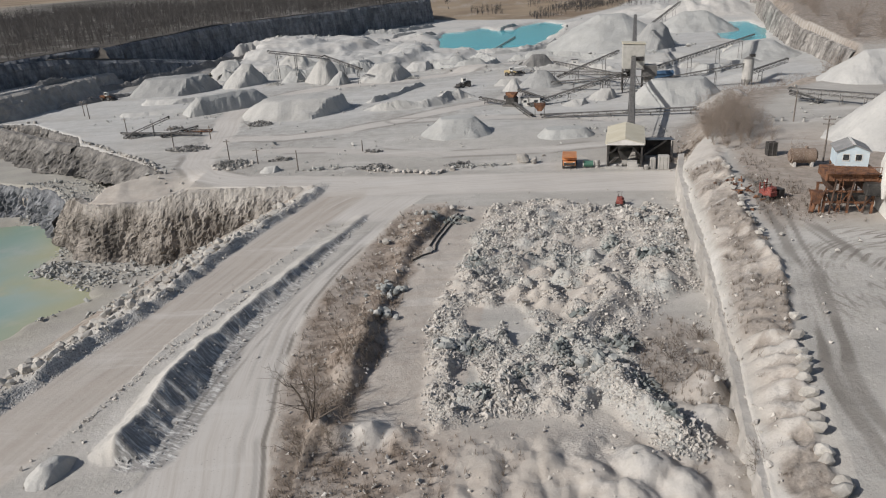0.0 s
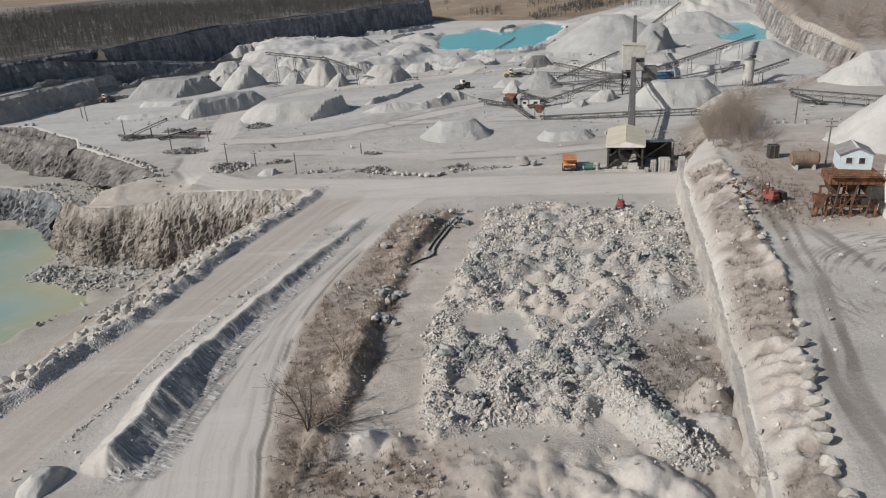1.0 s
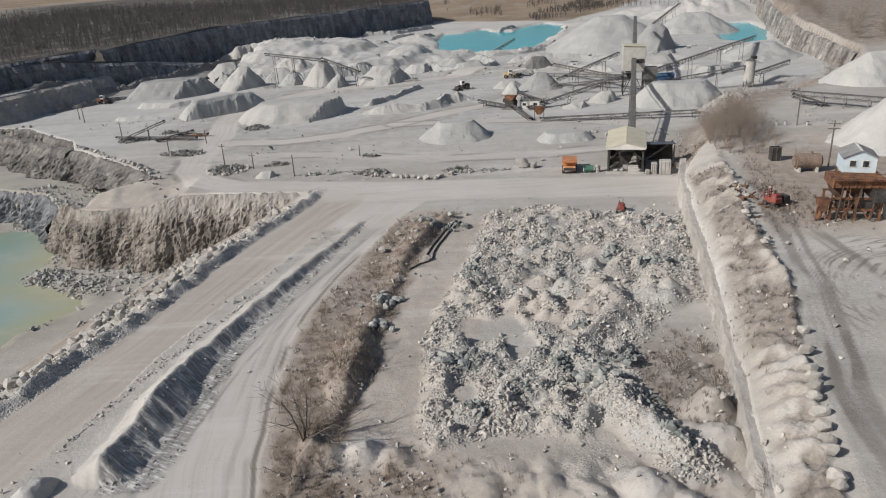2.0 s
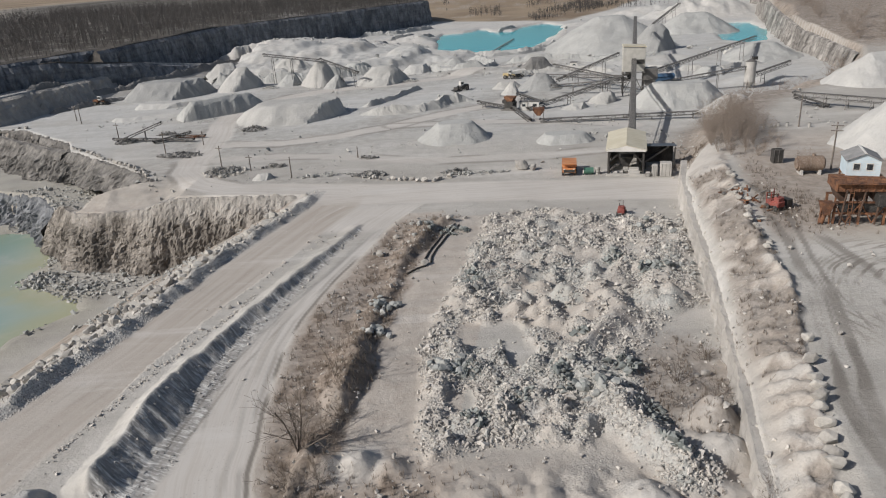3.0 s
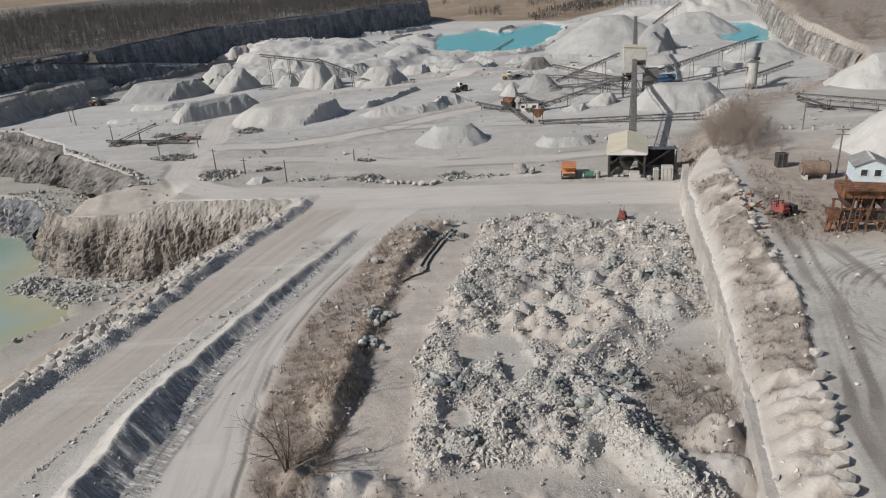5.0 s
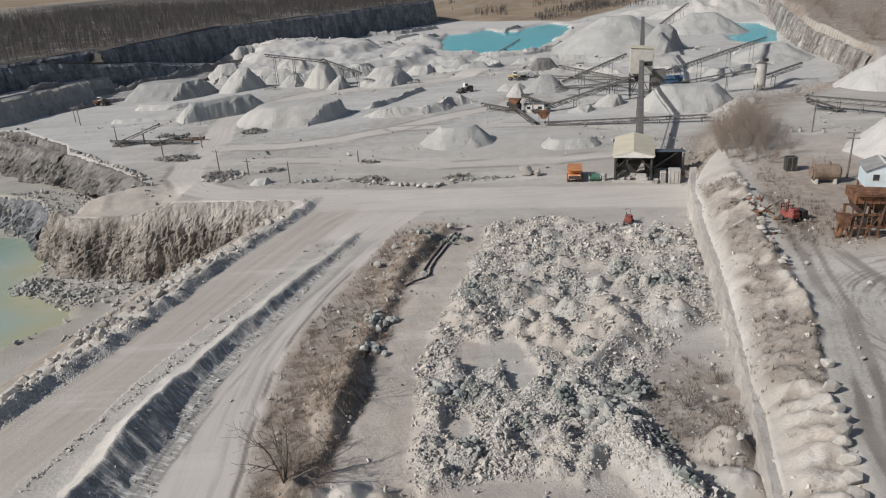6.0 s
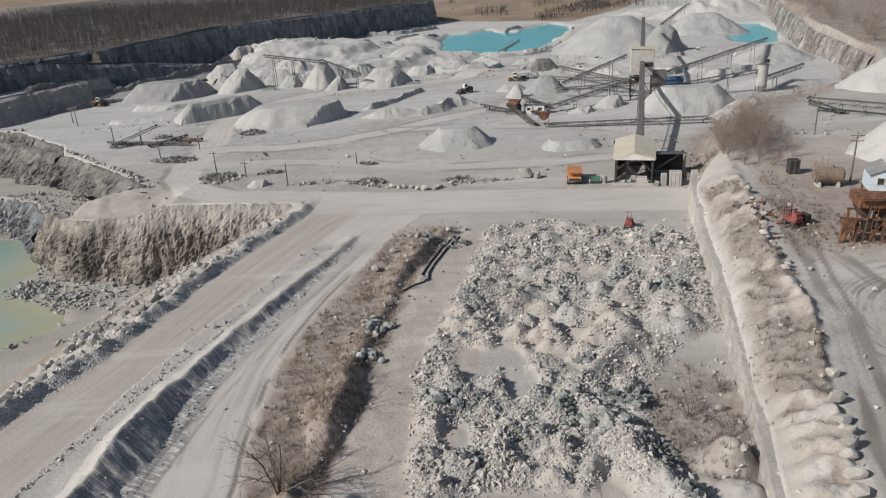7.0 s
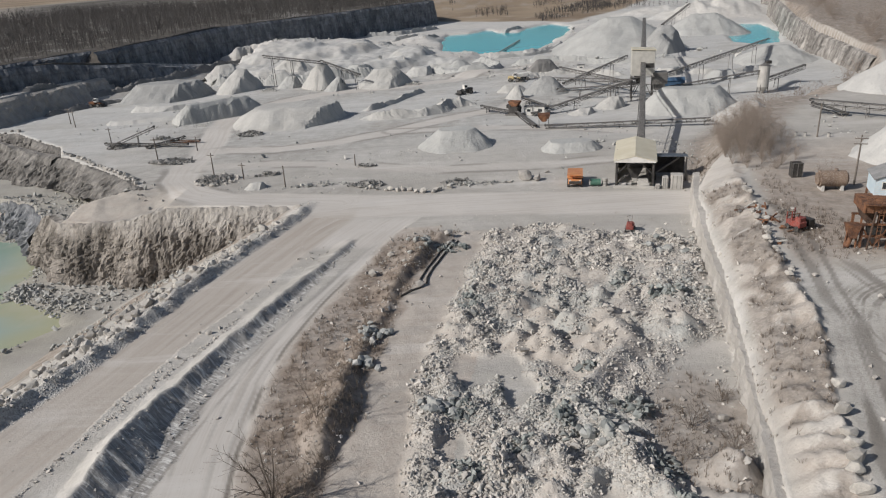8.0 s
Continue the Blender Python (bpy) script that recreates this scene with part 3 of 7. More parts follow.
    gully = np.abs(np.sin(erun * 1.25 + 1.9 * rough(x, y, 6, 45))) * (0.22 * step(95, 80, y) + 0.42 * step(78, 70, y)) * (0.7 + 0.8 * rough(x, y, 5, 49)) + 0.6 * np.abs(rough(x, y, 2.6, 46))
    z = z + ridge * (0.35 + gully + 0.3 * rough(x, y, 9, 47) + 0.34 * rough(x, y, 1.6, 48) + 0.14 * rough(x, y, 0.7, 50) - 0.5 * step(0.28, 0.5, rough(x, y, 3.4, 52)))
    z = z + 0.5 * ridge * step(70, 78, y) * step(112, 100, y) * step(-2.6, -0.6, e) * step(0.35, -0.25, e + 0.6 * rough(x, y, 4, 24))
    # rubble bank on the outer edge of the road
    e2, run_e = along(x, y, EDGE)
    z = z + 1.15 * np.clip(1 - np.abs(e2 + 0.7 * rough(x, y, 4, 55) + 0.3 * rough(x, y, 1.2, 57)) / 1.9, 0, 1) * (1 + 0.7 * rough(x, y, 2.2, 56)) * step(156, 150, y)
    # quarry pit
    drop1 = np.clip(inside(x, y, RIM) - 0.4, 0, None)
    drop2 = np.clip(inside(x, y, DEEP) - 0.4, 0, None)
    slope = np.clip(-e2 - 1.2, 0, 3) * 0.28 + np.clip(-e2 - 4.2, 0, None) * 0.5
    slope = np.where(y > 158, 99.0, slope)
    cut = np.minimum(8.6, 7 * drop1) + np.minimum(9.0, 7 * drop2)
    cut = np.minimum(cut, np.where((x > -72) & (y < 156), slope, np.maximum(slope, 0.0) + step(-72, -80, x) * 99 + step(156, 158, y) * 99))
    cut = np.where(inside(x, y, RIM) > -2, cut, 0.0)
    cut = np.maximum(cut, np.minimum(4.8, 5 * np.clip(inside(x, y, NOTCH), 0, None)))
    z = z - cut
    z = z - np.interp(x, (-92, -74, -66, -59), (4.2, 4.0, 3.2, 0.0)) * step(178, 166, y + 2 * rough(x, y, 8, 53)) * (y > 155) * step(14, 7, cut) * step(-110, -100, x)
    wet = inside(x, y, POOL) + 4.5 * rough(x, y, 13, 54)
    z = z - step(-3, 6, wet) * 2.2 * (cut > 15)
    # the high ground behind the pit
    d, run = along(x, y, HILL)
    d = -d
    bench = step(352, 330, y)
    rise = bench * (9 * step(0.5, 2.5, d) + 10 * step(15.5, 17.5, d)) + (1 - bench) * 19 * step(0.5, 3, d)
    rise = rise + np.clip(d - 25, 0, 600) * 0.012
    l_d, l_run = along(x, y, LEDGE)
    ledge = np.interp(l_run, (0, 26, 60, 109, 145), (18, 17, 12, 5, 0.3)) * step(0.0, 2.5, -l_d) * step(300, 318, y) * step(440, 425, y)
    rise = np.maximum(rise, ledge)
    ramp = np.interp(l_run, (0, 26, 60, 109, 145), (0.5, 1.5, 3.2, 4.0, 1.5)) * step(20, 9, l_d + 2 * rough(x, y, 12, 25)) * (l_d > -3) * step(296, 312, y) * step(440, 425, y)
    rise = np.maximum(rise, ramp)
    meadow = np.clip(y - 690, 0, 2500) * 0.035
    below = 1 - step(0.5, 3, d)
    z = z + rise + below * np.minimum(meadow, 30 + 0.006 * np.clip(y, 0, 4000))
    # far heaps and settling ponds
    for sx, sy, rx, ry, h in SPOIL:
        q = np.clip(1 - np.hypot((x - sx) / rx, (y - sy) / ry), 0, 1)
        z = z + h * q * (1.6 - 0.6 * q) * (1 + 0.4 * rough(x, y, 12, 63)) + np.abs(h) * 0.16 * np.minimum(q * 4, 1) * (np.abs(rough(x, y, 7, 66)) - 0.3)
    spoil = np.zeros(np.shape(x))
    some = (x > -150) & (x < 50) & (y > 320) & (y < 500)
    sx, sy = x[some], y[some]
    ragged = 6 * rough(sx, sy, 16, 251) + 3.0 * np.abs(rough(sx, sy, 6, 252)) + 1.2 * rough(sx, sy, 2.5, 253)
    heap = np.zeros(np.shape(sx))
    for k, (ring, top) in enumerate(TIPS):
        heap = heap + top * step(-1, 8, inside(sx, sy, ring) + ragged * (1 - 0.3 * k)) * (1 + 0.15 * rough(sx, sy, 9, 260 + k))
    spoil[some] = heap + np.minimum(heap, 1) * (0.9 * rough(sx, sy, 8, 254) + 1.1 * np.abs(rough(sx, sy, 4.5, 255)) + 0.5 * rough(sx, sy, 2.2, 250))
    z = z + spoil * (rise < 0.5)
    hollow = np.maximum(inside(x, y, PITS) + 3.5 * rough(x, y, 16, 64), inside(x, y, PITS_B) + 2 * rough(x, y, 14, 65))
    z = np.where(hollow > -12, z * step(0, -12, hollow) + step(-2, 3, hollow) * -2.2, z)
    # masks
    b_d, b_run = along(x, y, BERM)
    m["way"] = np.zeros(np.shape(x))
    lanes = step(0.4, -1.2, np.abs(e2 - 6.5) - 6.0) * step(40, 50, y) * step(152, 146, y) * (berm < 0.35)
    mid = step(0.2, -0.6, verge_d) * np.maximum(step(0.2, 1.2, b_d - h * 1.45), step(127, 131, y) * step(-26, -20, x)) * step(150, 140, y)
    east = step(0.5, -1.5, np.abs(along(x, y, [(-46, 160.5), (-36, 158), (-15, 152), (20, 148), (52, 142)])[0]) - 7.5)
    loop = step(0.5, -1.5, np.abs(along(x, y, LOOP)[0] + 1.0 * rough(x, y, 14, 89)) - 5.0)
    spur = step(0.5, -1.5, np.abs(along(x, y, SPUR)[0] + 1.2 * rough(x, y, 14, 90)) - 4.0) * 0.9
    side = step(0.5, -1.5, np.abs(along(x, y, SIDE)[0] + 1.2 * rough(x, y, 14, 94)) - 3.2) * 0.6
    spur = np.maximum(spur, np.maximum(side, step(0.5, -1.5, np.abs(along(x, y, CROSS)[0] + 1.2 * rough(x, y, 14, 95)) - 3.4) * 0.7))
    m["way"] = np.clip(np.maximum(np.maximum(np.maximum(lanes * 0.8, mid), east), np.maximum(loop, spur)) * (1 - core), 0, 1)
    on_bank = step(0.2, 1.6, verge_d + 0.8 * rough(x, y, 3, 71)) * step(1.6, -0.6, x - crest_x - 0.6 * top + 1.2 * rough(x, y, 4, 72)) * step(46, 54, y) * step(139, 126, y)
    m["weed"] = np.clip(on_bank * (0.6 + 0.3 * step(68, 60, y) + 0.5 * step(-0.25, 0.3, rough(x, y, 4.5, 70) + 0.5 * (x - side_x) / np.maximum(crest_x - side_x, 2) - 0.15)), 0, 1)
    pocket = step(11.5, 6.0, np.hypot((x - 28) * 1.2, (y - 71) * 0.9) + 2 * rough(x, y, 5, 73)) * (1 - lift)
    trough = ridge * step(0.5, 0.15, np.abs(np.sin(erun * 1.25 + 1.9 * rough(x, y, 6, 45)))) * step(82, 74, y) * step(2.0, 3.2, wob)
    patch = step(0.05, 0.3, rough(x, y, 7.5, 74) + 0.35 * rough(x, y, 2.2, 78) + 0.12 * step(66, 74, y) * step(112, 104, y)) * step(0.7, 1.8, wob)
    # the on_bank term darkens for brown weeds and for shadows round the tree
    m["soil_shade"] = np.clip(ridge * patch + 0.75 * trough + 0.75 * on_bank * step(76, 66, y + 2 * rough(x, y, 5, 59)) * step(-0.3, 0.2, rough(x, y, 3.5, 58)) + 0.8 * ridge * step(0.22, 0.42, rough(x, y, 3.4, 52)) * step(0.6, 1.2, wob), 0, 1)
    ridge_weed = 0.4 * ridge * patch
    brush = step(14, 6, np.abs(wob - 6)) * step(148, 158, y) * step(262, 235, y) * 0.8
    low = step(64, 56, y) * step(-10, -4, x) * step(29, 26, x) * step(-0.1, 0.4, rough(x, y, 5, 68)) * 0.25
    low = np.maximum(low, step(61, 57, y + 1.5 * rough(x, y, 4, 61)) * step(-0.5, 1.0, verge_d) * step(1, -4, x) * (0.45 + 0.55 * step(-0.2, 0.3, rough(x, y, 4, 60))))
    yard = step(1.5, 4, e) * step(94, 102, y + 2 * rough(x, y, 6, 75)) * step(150, 125, y) * (lift > 0.9) * 0.6
    crown = step(0.5, 3, wob) * step(255, 290, y) * 0.9
    m["weed"] = np.clip(m["weed"] + 0.6 * pocket + ridge_weed + brush + yard + crown + low, 0, 1) * (1 - 0.75 * core)
    m["face"] = ((cut < 8.3) | (cut > 9.0)) * np.clip(step(0.3, 1.2, cut) * step(17.4, 15.5, cut) * (e2 < -18) + step(0.3, 1.2, cut) * step(16.8, 15, cut) * (y > 149)
                        + step(0.05, 0.3, lift) * step(0.98, 0.8, lift) * (y > 255), 0, 1)
    m["white"] = np.clip(0.85 * step(-0.6, 0.1, wob) * step(1.1, 0.4, wob + 0.5 * rough(x, y, 3, 26)) * (y < 153), 0, 1)
    m["white"] = np.maximum(m["white"], 0.5 * ridge * step(0.0, 0.25, rough(x, y, 5, 27) + 0.3 * step(76, 68, y)) * (1 - m["soil_shade"]))
    m["white"] = np.maximum(m["white"], 0.75 * step(410, 470, y) * step(672, 640, y) * (wob < 0) * (rise < 0.5) * step(-0.4, 0.1, rough(x, y, 30, 258)))
    m["white"] = np.maximum(m["white"], 0.6 * step(3, 8, spoil) * step(-0.3, 0.3, rough(x, y, 18, 256)) * (rise < 0.5))
    for px, py, r in ((27.6, 64.0, 3.0), (26.2, 59.5, 3.0), (17.7, 53.1, 3.2), (20.6, 50.4, 2.2), (-9, 61, 4.0), (28, 46.5, 4.0)):
        m["white"] = np.maximum(m["white"], 0.7 * step(r, r * 0.5, np.hypot(x - px, y - py) + 0.8 * rough(x, y, 2.5, 259)))
    apron = np.interp(b_run, (0, 23, 43, 59), (5.6, 5.0, 3.4, 1.5))
    m["white"] = np.maximum(m["white"], 0.4 * step(0.5, 4.0, b_run) * step(-apron, -apron + 0.8, b_d + 0.5 * rough(x, y, 5, 257)) * step(0.6, -0.1, b_d) * step(59, 43, b_run) * (np.abs(b_d) < 9))
    # painted shade on sides turned from the sun: berm, road-edge bank, hill wall
    m["slate_shade"] = np.clip(step(0.05, 0.35, b_d) * step(0.2, 0.6, berm) + 0.8 * step(0.1, 0.7, e2) * step(2.2, 1.2, e2) * step(154, 148, y) + step(5, 6, rise) * step(18.5, 17.5, rise), 0, 1)
    u_mid, v_mid = verge_d * 1.25, y
    on_berm = m["slate_shade"] > 0.02
    l_across, l_onward = along(x, y, LOOP)
    m["across"] = np.where(on_berm & (berm > 0.02), b_run * 0.9 + 0.3 * b_d, np.where(loop > 0.2, l_across, np.where(east > 0.3, y, np.where(mid > 0.2, u_mid, e2))))
    m["onward"] = np.where(on_berm & (berm > 0.02), b_d * 4, np.where(loop > 0.2, l_onward, np.where(east > 0.3, x, np.where(mid > 0.2, v_mid, run_e))))
    m["gravel"] = np.clip(core * step(-0.35, 0.25, rough(x, y, 5, 201) + 0.5 * step(95, 80, y)) + 0.3 * ridge + 0.8 * (np.abs(e2) < 2.2) + 0.45 * step(0.1, 0.5, rough(x, y, 14, 79)) * (1 - m["way"]) * (1 - lift), 0, 1)
    m["earth"] = np.clip(0.7 * core + 1.0 * ridge * step(0.7, 1.6, wob) + 0.8 * step(1.0, 3, e) * step(90, 104, y + 3 * rough(x, y, 8, 97)) * step(165, 145, y) * (lift > 0.9) + 0.6 * step(66, 58, y) * (strip > 3) * (1 - lift) + 0.9 * step(-0.6, 0.4, verge_d) * (strip < 1) * (y < 138) + 0.85 * lanes + 0.8 * step(0.5, 3.0, strip) * (strip < 16) * (1 - core) * (y < 134) * (1 - lift), 0, 1)
    m["earth"] = np.maximum(m["earth"], 0.8 * step(-50, -62, x) * step(182, 172, y) * (y > 150) * (cut < 0.3) * (1 - m["way"]))
    m["silt"] = np.maximum(step(12.5, 16.5, cut) * step(-14, -1, wet), 0.75 * step(8.2, 8.55, cut) * step(10, 9.3, cut))
    m["field"] = np.clip(below * step(-8, 8, y - np.interp(x, (-10, 12, 108, 225), (690, 663, 585, 775)) + 8 * rough(x, y, 40, 77)) * step(260, 225, x) + step(300, 420, d) + step(60, 110, wob) * (y > 200), 0, 1)
    # starts low enough to darken the sunlit slope in the shaded wall
    m["wood"] = step(9, 13, rise) * (1 - m["field"])
    # ruts of turning wheels on the high yard
    rut = np.zeros(np.shape(x))
    m["turning"] = step(20, 14, np.hypot(x - 60, y - 76)) * step(2.5, 6, e) * (lift > 0.95)
    track = along(x, y, [(53.5, 124), (53.2, 108.2), (51.6, 102.1), (49.4, 93.5), (47.5, 86.6), (46.0, 80.6), (44.9, 76.5), (42.5, 69.6), (40.4, 64.3), (38.5, 59.7), (36.5, 46)])[0] + 0.35 * rough(x, y, 9, 83)
    worn = rough(track, y * 0.035, 0.65, 84, 2)
    rut = step(3.4, 1.2, np.abs(track)) * (0.12 + 0.88 * step(-0.05, 0.3, worn + 0.5 * step(1.1, 0.2, np.abs(np.abs(track) - 1.1)) - 0.2)) * (0.7 + 0.3 * step(-0.4, 0.3, rough(x, y, 8, 69)))
    track = along(x, y, [(53.5, 96), (54.0, 86), (51.0, 74), (47.5, 64)])[0] + 0.35 * rough(x, y, 9, 67)
    rut = np.maximum(rut, 0.8 * step(2.4, 1.2, np.abs(track)) * step(0.05, 0.5, rough(track, y * 0.05, 0.9, 66, 2)))
    m["rut"] = rut * step(1.0, 2.5, e) * (lift > 0.95) * 0.95
    lane = np.abs(np.mod(verge_d + 0.5 * rough(x, y, 14, 85), 2.6) - 1.3)
    m["rut"] = np.maximum(m["rut"], 0.28 * step(0.3, 0.12, lane) * mid * step(0.0, 0.5, rough(x, y, 7, 86)))
    for off, deep in ((0.5, 0.95), (1.3, 0.4), (2.7, 0.3), (3.3, 0.2)):
        worn = step(-0.35, 0.15, rough(x, y, 11, int(40 * off)))
        m["rut"] = np.maximum(m["rut"], deep * worn * step(0.42, 0.15, np.abs(verge_d + off + 0.15 * rough(x, y, 9, 93))) * step(46, 52, y) * step(132, 120, y))
    for off, deep in ((0.7, 0.6), (1.25, 0.4), (2.3, 0.55)):
        m["rut"] = np.maximum(m["rut"], deep * step(-0.3, 0.2, rough(x, y, 10, int(60 * off))) * step(0.3, 0.1, np.abs(b_d - h * 1.55 - off + 0.2 * rough(x, y, 9, 62))) * (b_run > 1) * step(46, 38, b_run))
    lane = np.abs(np.mod(e2 + 0.5 * rough(x, y, 14, 87), 2.2) - 1.1)
    m["rut"] = np.maximum(m["rut"], 0.22 * step(0.3, 0.1, lane) * lanes * step(0.0, 0.5, rough(x, y, 7, 88)))
    for line, half, size in ((LOOP, 5.0, 14), (SPUR, 4.0, 14), (SIDE, 3.2, 14), (CROSS, 3.4, 14)):
        gap = np.abs(np.abs(along(x, y, line)[0] + 1.0 * rough(x, y, size, 89)) - half)
        m["rut"] = np.maximum(m["rut"], 0.5 * step(1.2, 0.3, gap) * step(-0.25, 0.2, rough(x, y, 9, 96)) * step(164, 170, y))
    verge = np.minimum(np.abs(along(x, y, LOOP)[0]), np.abs(along(x, y, SPUR)[0]) + 1.5)
    m["verge"] = 0.75 * step(24, 6, verge + 5 * rough(x, y, 16, 98)) * (1 - m["way"]) * step(158, 166, y) * (cut < 0.3)
    m["fines"] = core * step(6.5, 3.0, np.abs(along(x, y, CREST_B)[0] + 1.5 * rough(x, y, 4, 51))) * 0.9
    m["lime"] = step(168, 235, y) * (lift < 0.5) * (rise < 0.5)
    m["rise"] = rise
    m["core"], m["lift"], m["wob"], m["cut"], m["strip"], m["edge"], m["shelf"] = core, lift, wob, cut, strip, e2, e
    return z, m


def spacing(stops):
    """Coordinates with the spacing changing from stop to stop: (place, spacing)."""
    out = [stops[0][0]]
    for (a, da), (b, db) in zip(stops, stops[1:]):
        while out[-1] < b:
            out.append(out[-1] + da + (db - da) * min(1, max(0, (out[-1] - a) / (b - a))))
    return np.array(out)


# rows of the ground sheet, each as wide as its distance from the origin asks
GROUND_U = spacing([(-6000, 1500), (-600, 60), (-140, 4), (-84, 0.36), (84, 0.36), (140, 4), (600, 60), (6000, 1500)])
GROUND_Y = spacing([(-700, 120), (-40, 14), (34, 0.6), (46, 0.28), (85, 0.32), (115, 0.42), (150, 0.5), (200, 0.7), (340, 1.2), (700, 5), (1000, 40), (3800, 260)])
GROUND_WIDE = np.clip(GROUND_Y, 45, 400) / 100
GROUND_X = GROUND_U[None, :] * GROUND_WIDE[:, None]
GROUND_Z, GROUND_MASKS = shape(GROUND_X, GROUND_Y[:, None] + 0 * GROUND_X)


def land(x, y):
    """Height and masks of the built ground sheet at any place."""
    x, y = np.asarray(x, float), np.asarray(y, float)
    j = np.clip(np.searchsorted(GROUND_Y, y) - 1, 0, len(GROUND_Y) - 2)
    fy = np.clip((y - GROUND_Y[j]) / (GROUND_Y[j + 1] - GROUND_Y[j]), 0, 1)
    u = x / (GROUND_WIDE[j] + (GROUND_WIDE[j + 1] - GROUND_WIDE[j]) * fy)
    i = np.clip(np.searchsorted(GROUND_U, u) - 1, 0, len(GROUND_U) - 2)
    fx = np.clip((u - GROUND_U[i]) / (GROUND_U[i + 1] - GROUND_U[i]), 0, 1)

    def read(a):
        return (a[j, i] * (1 - fx) + a[j, i + 1] * fx) * (1 - fy) + (a[j + 1, i] * (1 - fx) + a[j + 1, i + 1] * fx) * fy

    return read(GROUND_Z), {key: read(GROUND_MASKS[key]) for key in ("berm", "way", "weed", "slate_shade", "core", "wob", "cut", "strip", "edge", "rise")}


def height(x, y):
    return float(land(np.array([float(x)]), np.array([float(y)]))[0][0])


def build_ground():
    ny, nx = GROUND_X.shape
    i = np.arange(nx * ny).reshape(ny, nx)
    faces = np.stack([i[:-1, :-1], i[:-1, 1:], i[1:, 1:], i[1:, :-1]], -1).reshape(-1, 4)
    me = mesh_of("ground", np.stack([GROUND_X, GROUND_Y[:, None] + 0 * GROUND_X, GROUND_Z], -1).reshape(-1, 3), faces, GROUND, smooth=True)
    for key in ("way", "weed", "face", "white", "silt", "field", "wood", "rut", "slate_shade", "across", "onward", "rill", "gravel", "earth", "turning", "core", "verge", "soil_shade", "lime", "fines"):
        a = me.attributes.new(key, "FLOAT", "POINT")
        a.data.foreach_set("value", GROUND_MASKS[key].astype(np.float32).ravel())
    tagged(new("ground", me), "pale dusty limestone quarry floor with haul roads, berms and terraces", "ground", kind="structure")


def build_water(name, ring, level, material, label, shore=6.0, step_size=2.0):
    xs, ys = [p[0] for p in ring], [p[1] for p in ring]
    gx, gy = np.arange(min(xs) - 8, max(xs) + 8, step_size), np.arange(min(ys) - 8, max(ys) + 8, step_size)
    x, y = np.meshgrid(gx, gy)
    i = np.arange(x.size).reshape(x.shape)
    faces = np.stack([i[:-1, :-1], i[:-1, 1:], i[1:, 1:], i[1:, :-1]], -1).reshape(-1, 4)
    keep = (inside(x, y, ring) > -7)
    faces = faces[keep.ravel()[faces].all(1)]
    me = mesh_of(name, np.stack([x, y, 0 * x + level], -1).reshape(-1, 3), faces, material, smooth=True)
    a = me.attributes.new("shore", "FLOAT", "POINT")
    a.data.foreach_set("value", (step(shore, 0, inside(x, y, ring) + 0.4 * shore * rough(x, y, 14, 91)) * (0.5 + 0.5 * rough(x, y, 20, 92))).astype(np.float32).ravel())
    tagged(new(name, me), label, "water", kind="structure")


build_ground()
build_water("water_pit", POOL, -18.3, POND, "milky green water with yellow algae in the quarry pit", 14.0)
build_water("water_lagoon", PITS, -1.2, LAGOON, "bright turquoise water of a settling pond", 4.0)
build_water("water_lagoon_small", PITS_B, -1.2, LAGOON, "bright turquoise water of a small settling pond", 4.0)

# ---- quarried faces ----
def blocks(s, z, wide, tall, seed):
    """Joint-bounded blocks of rock standing in and out."""
    row = np.floor(z / tall + 0.4 * rough(s, z, 4, seed))
    return lattice(np.floor(s / wide + 0.37 * row), row, seed)


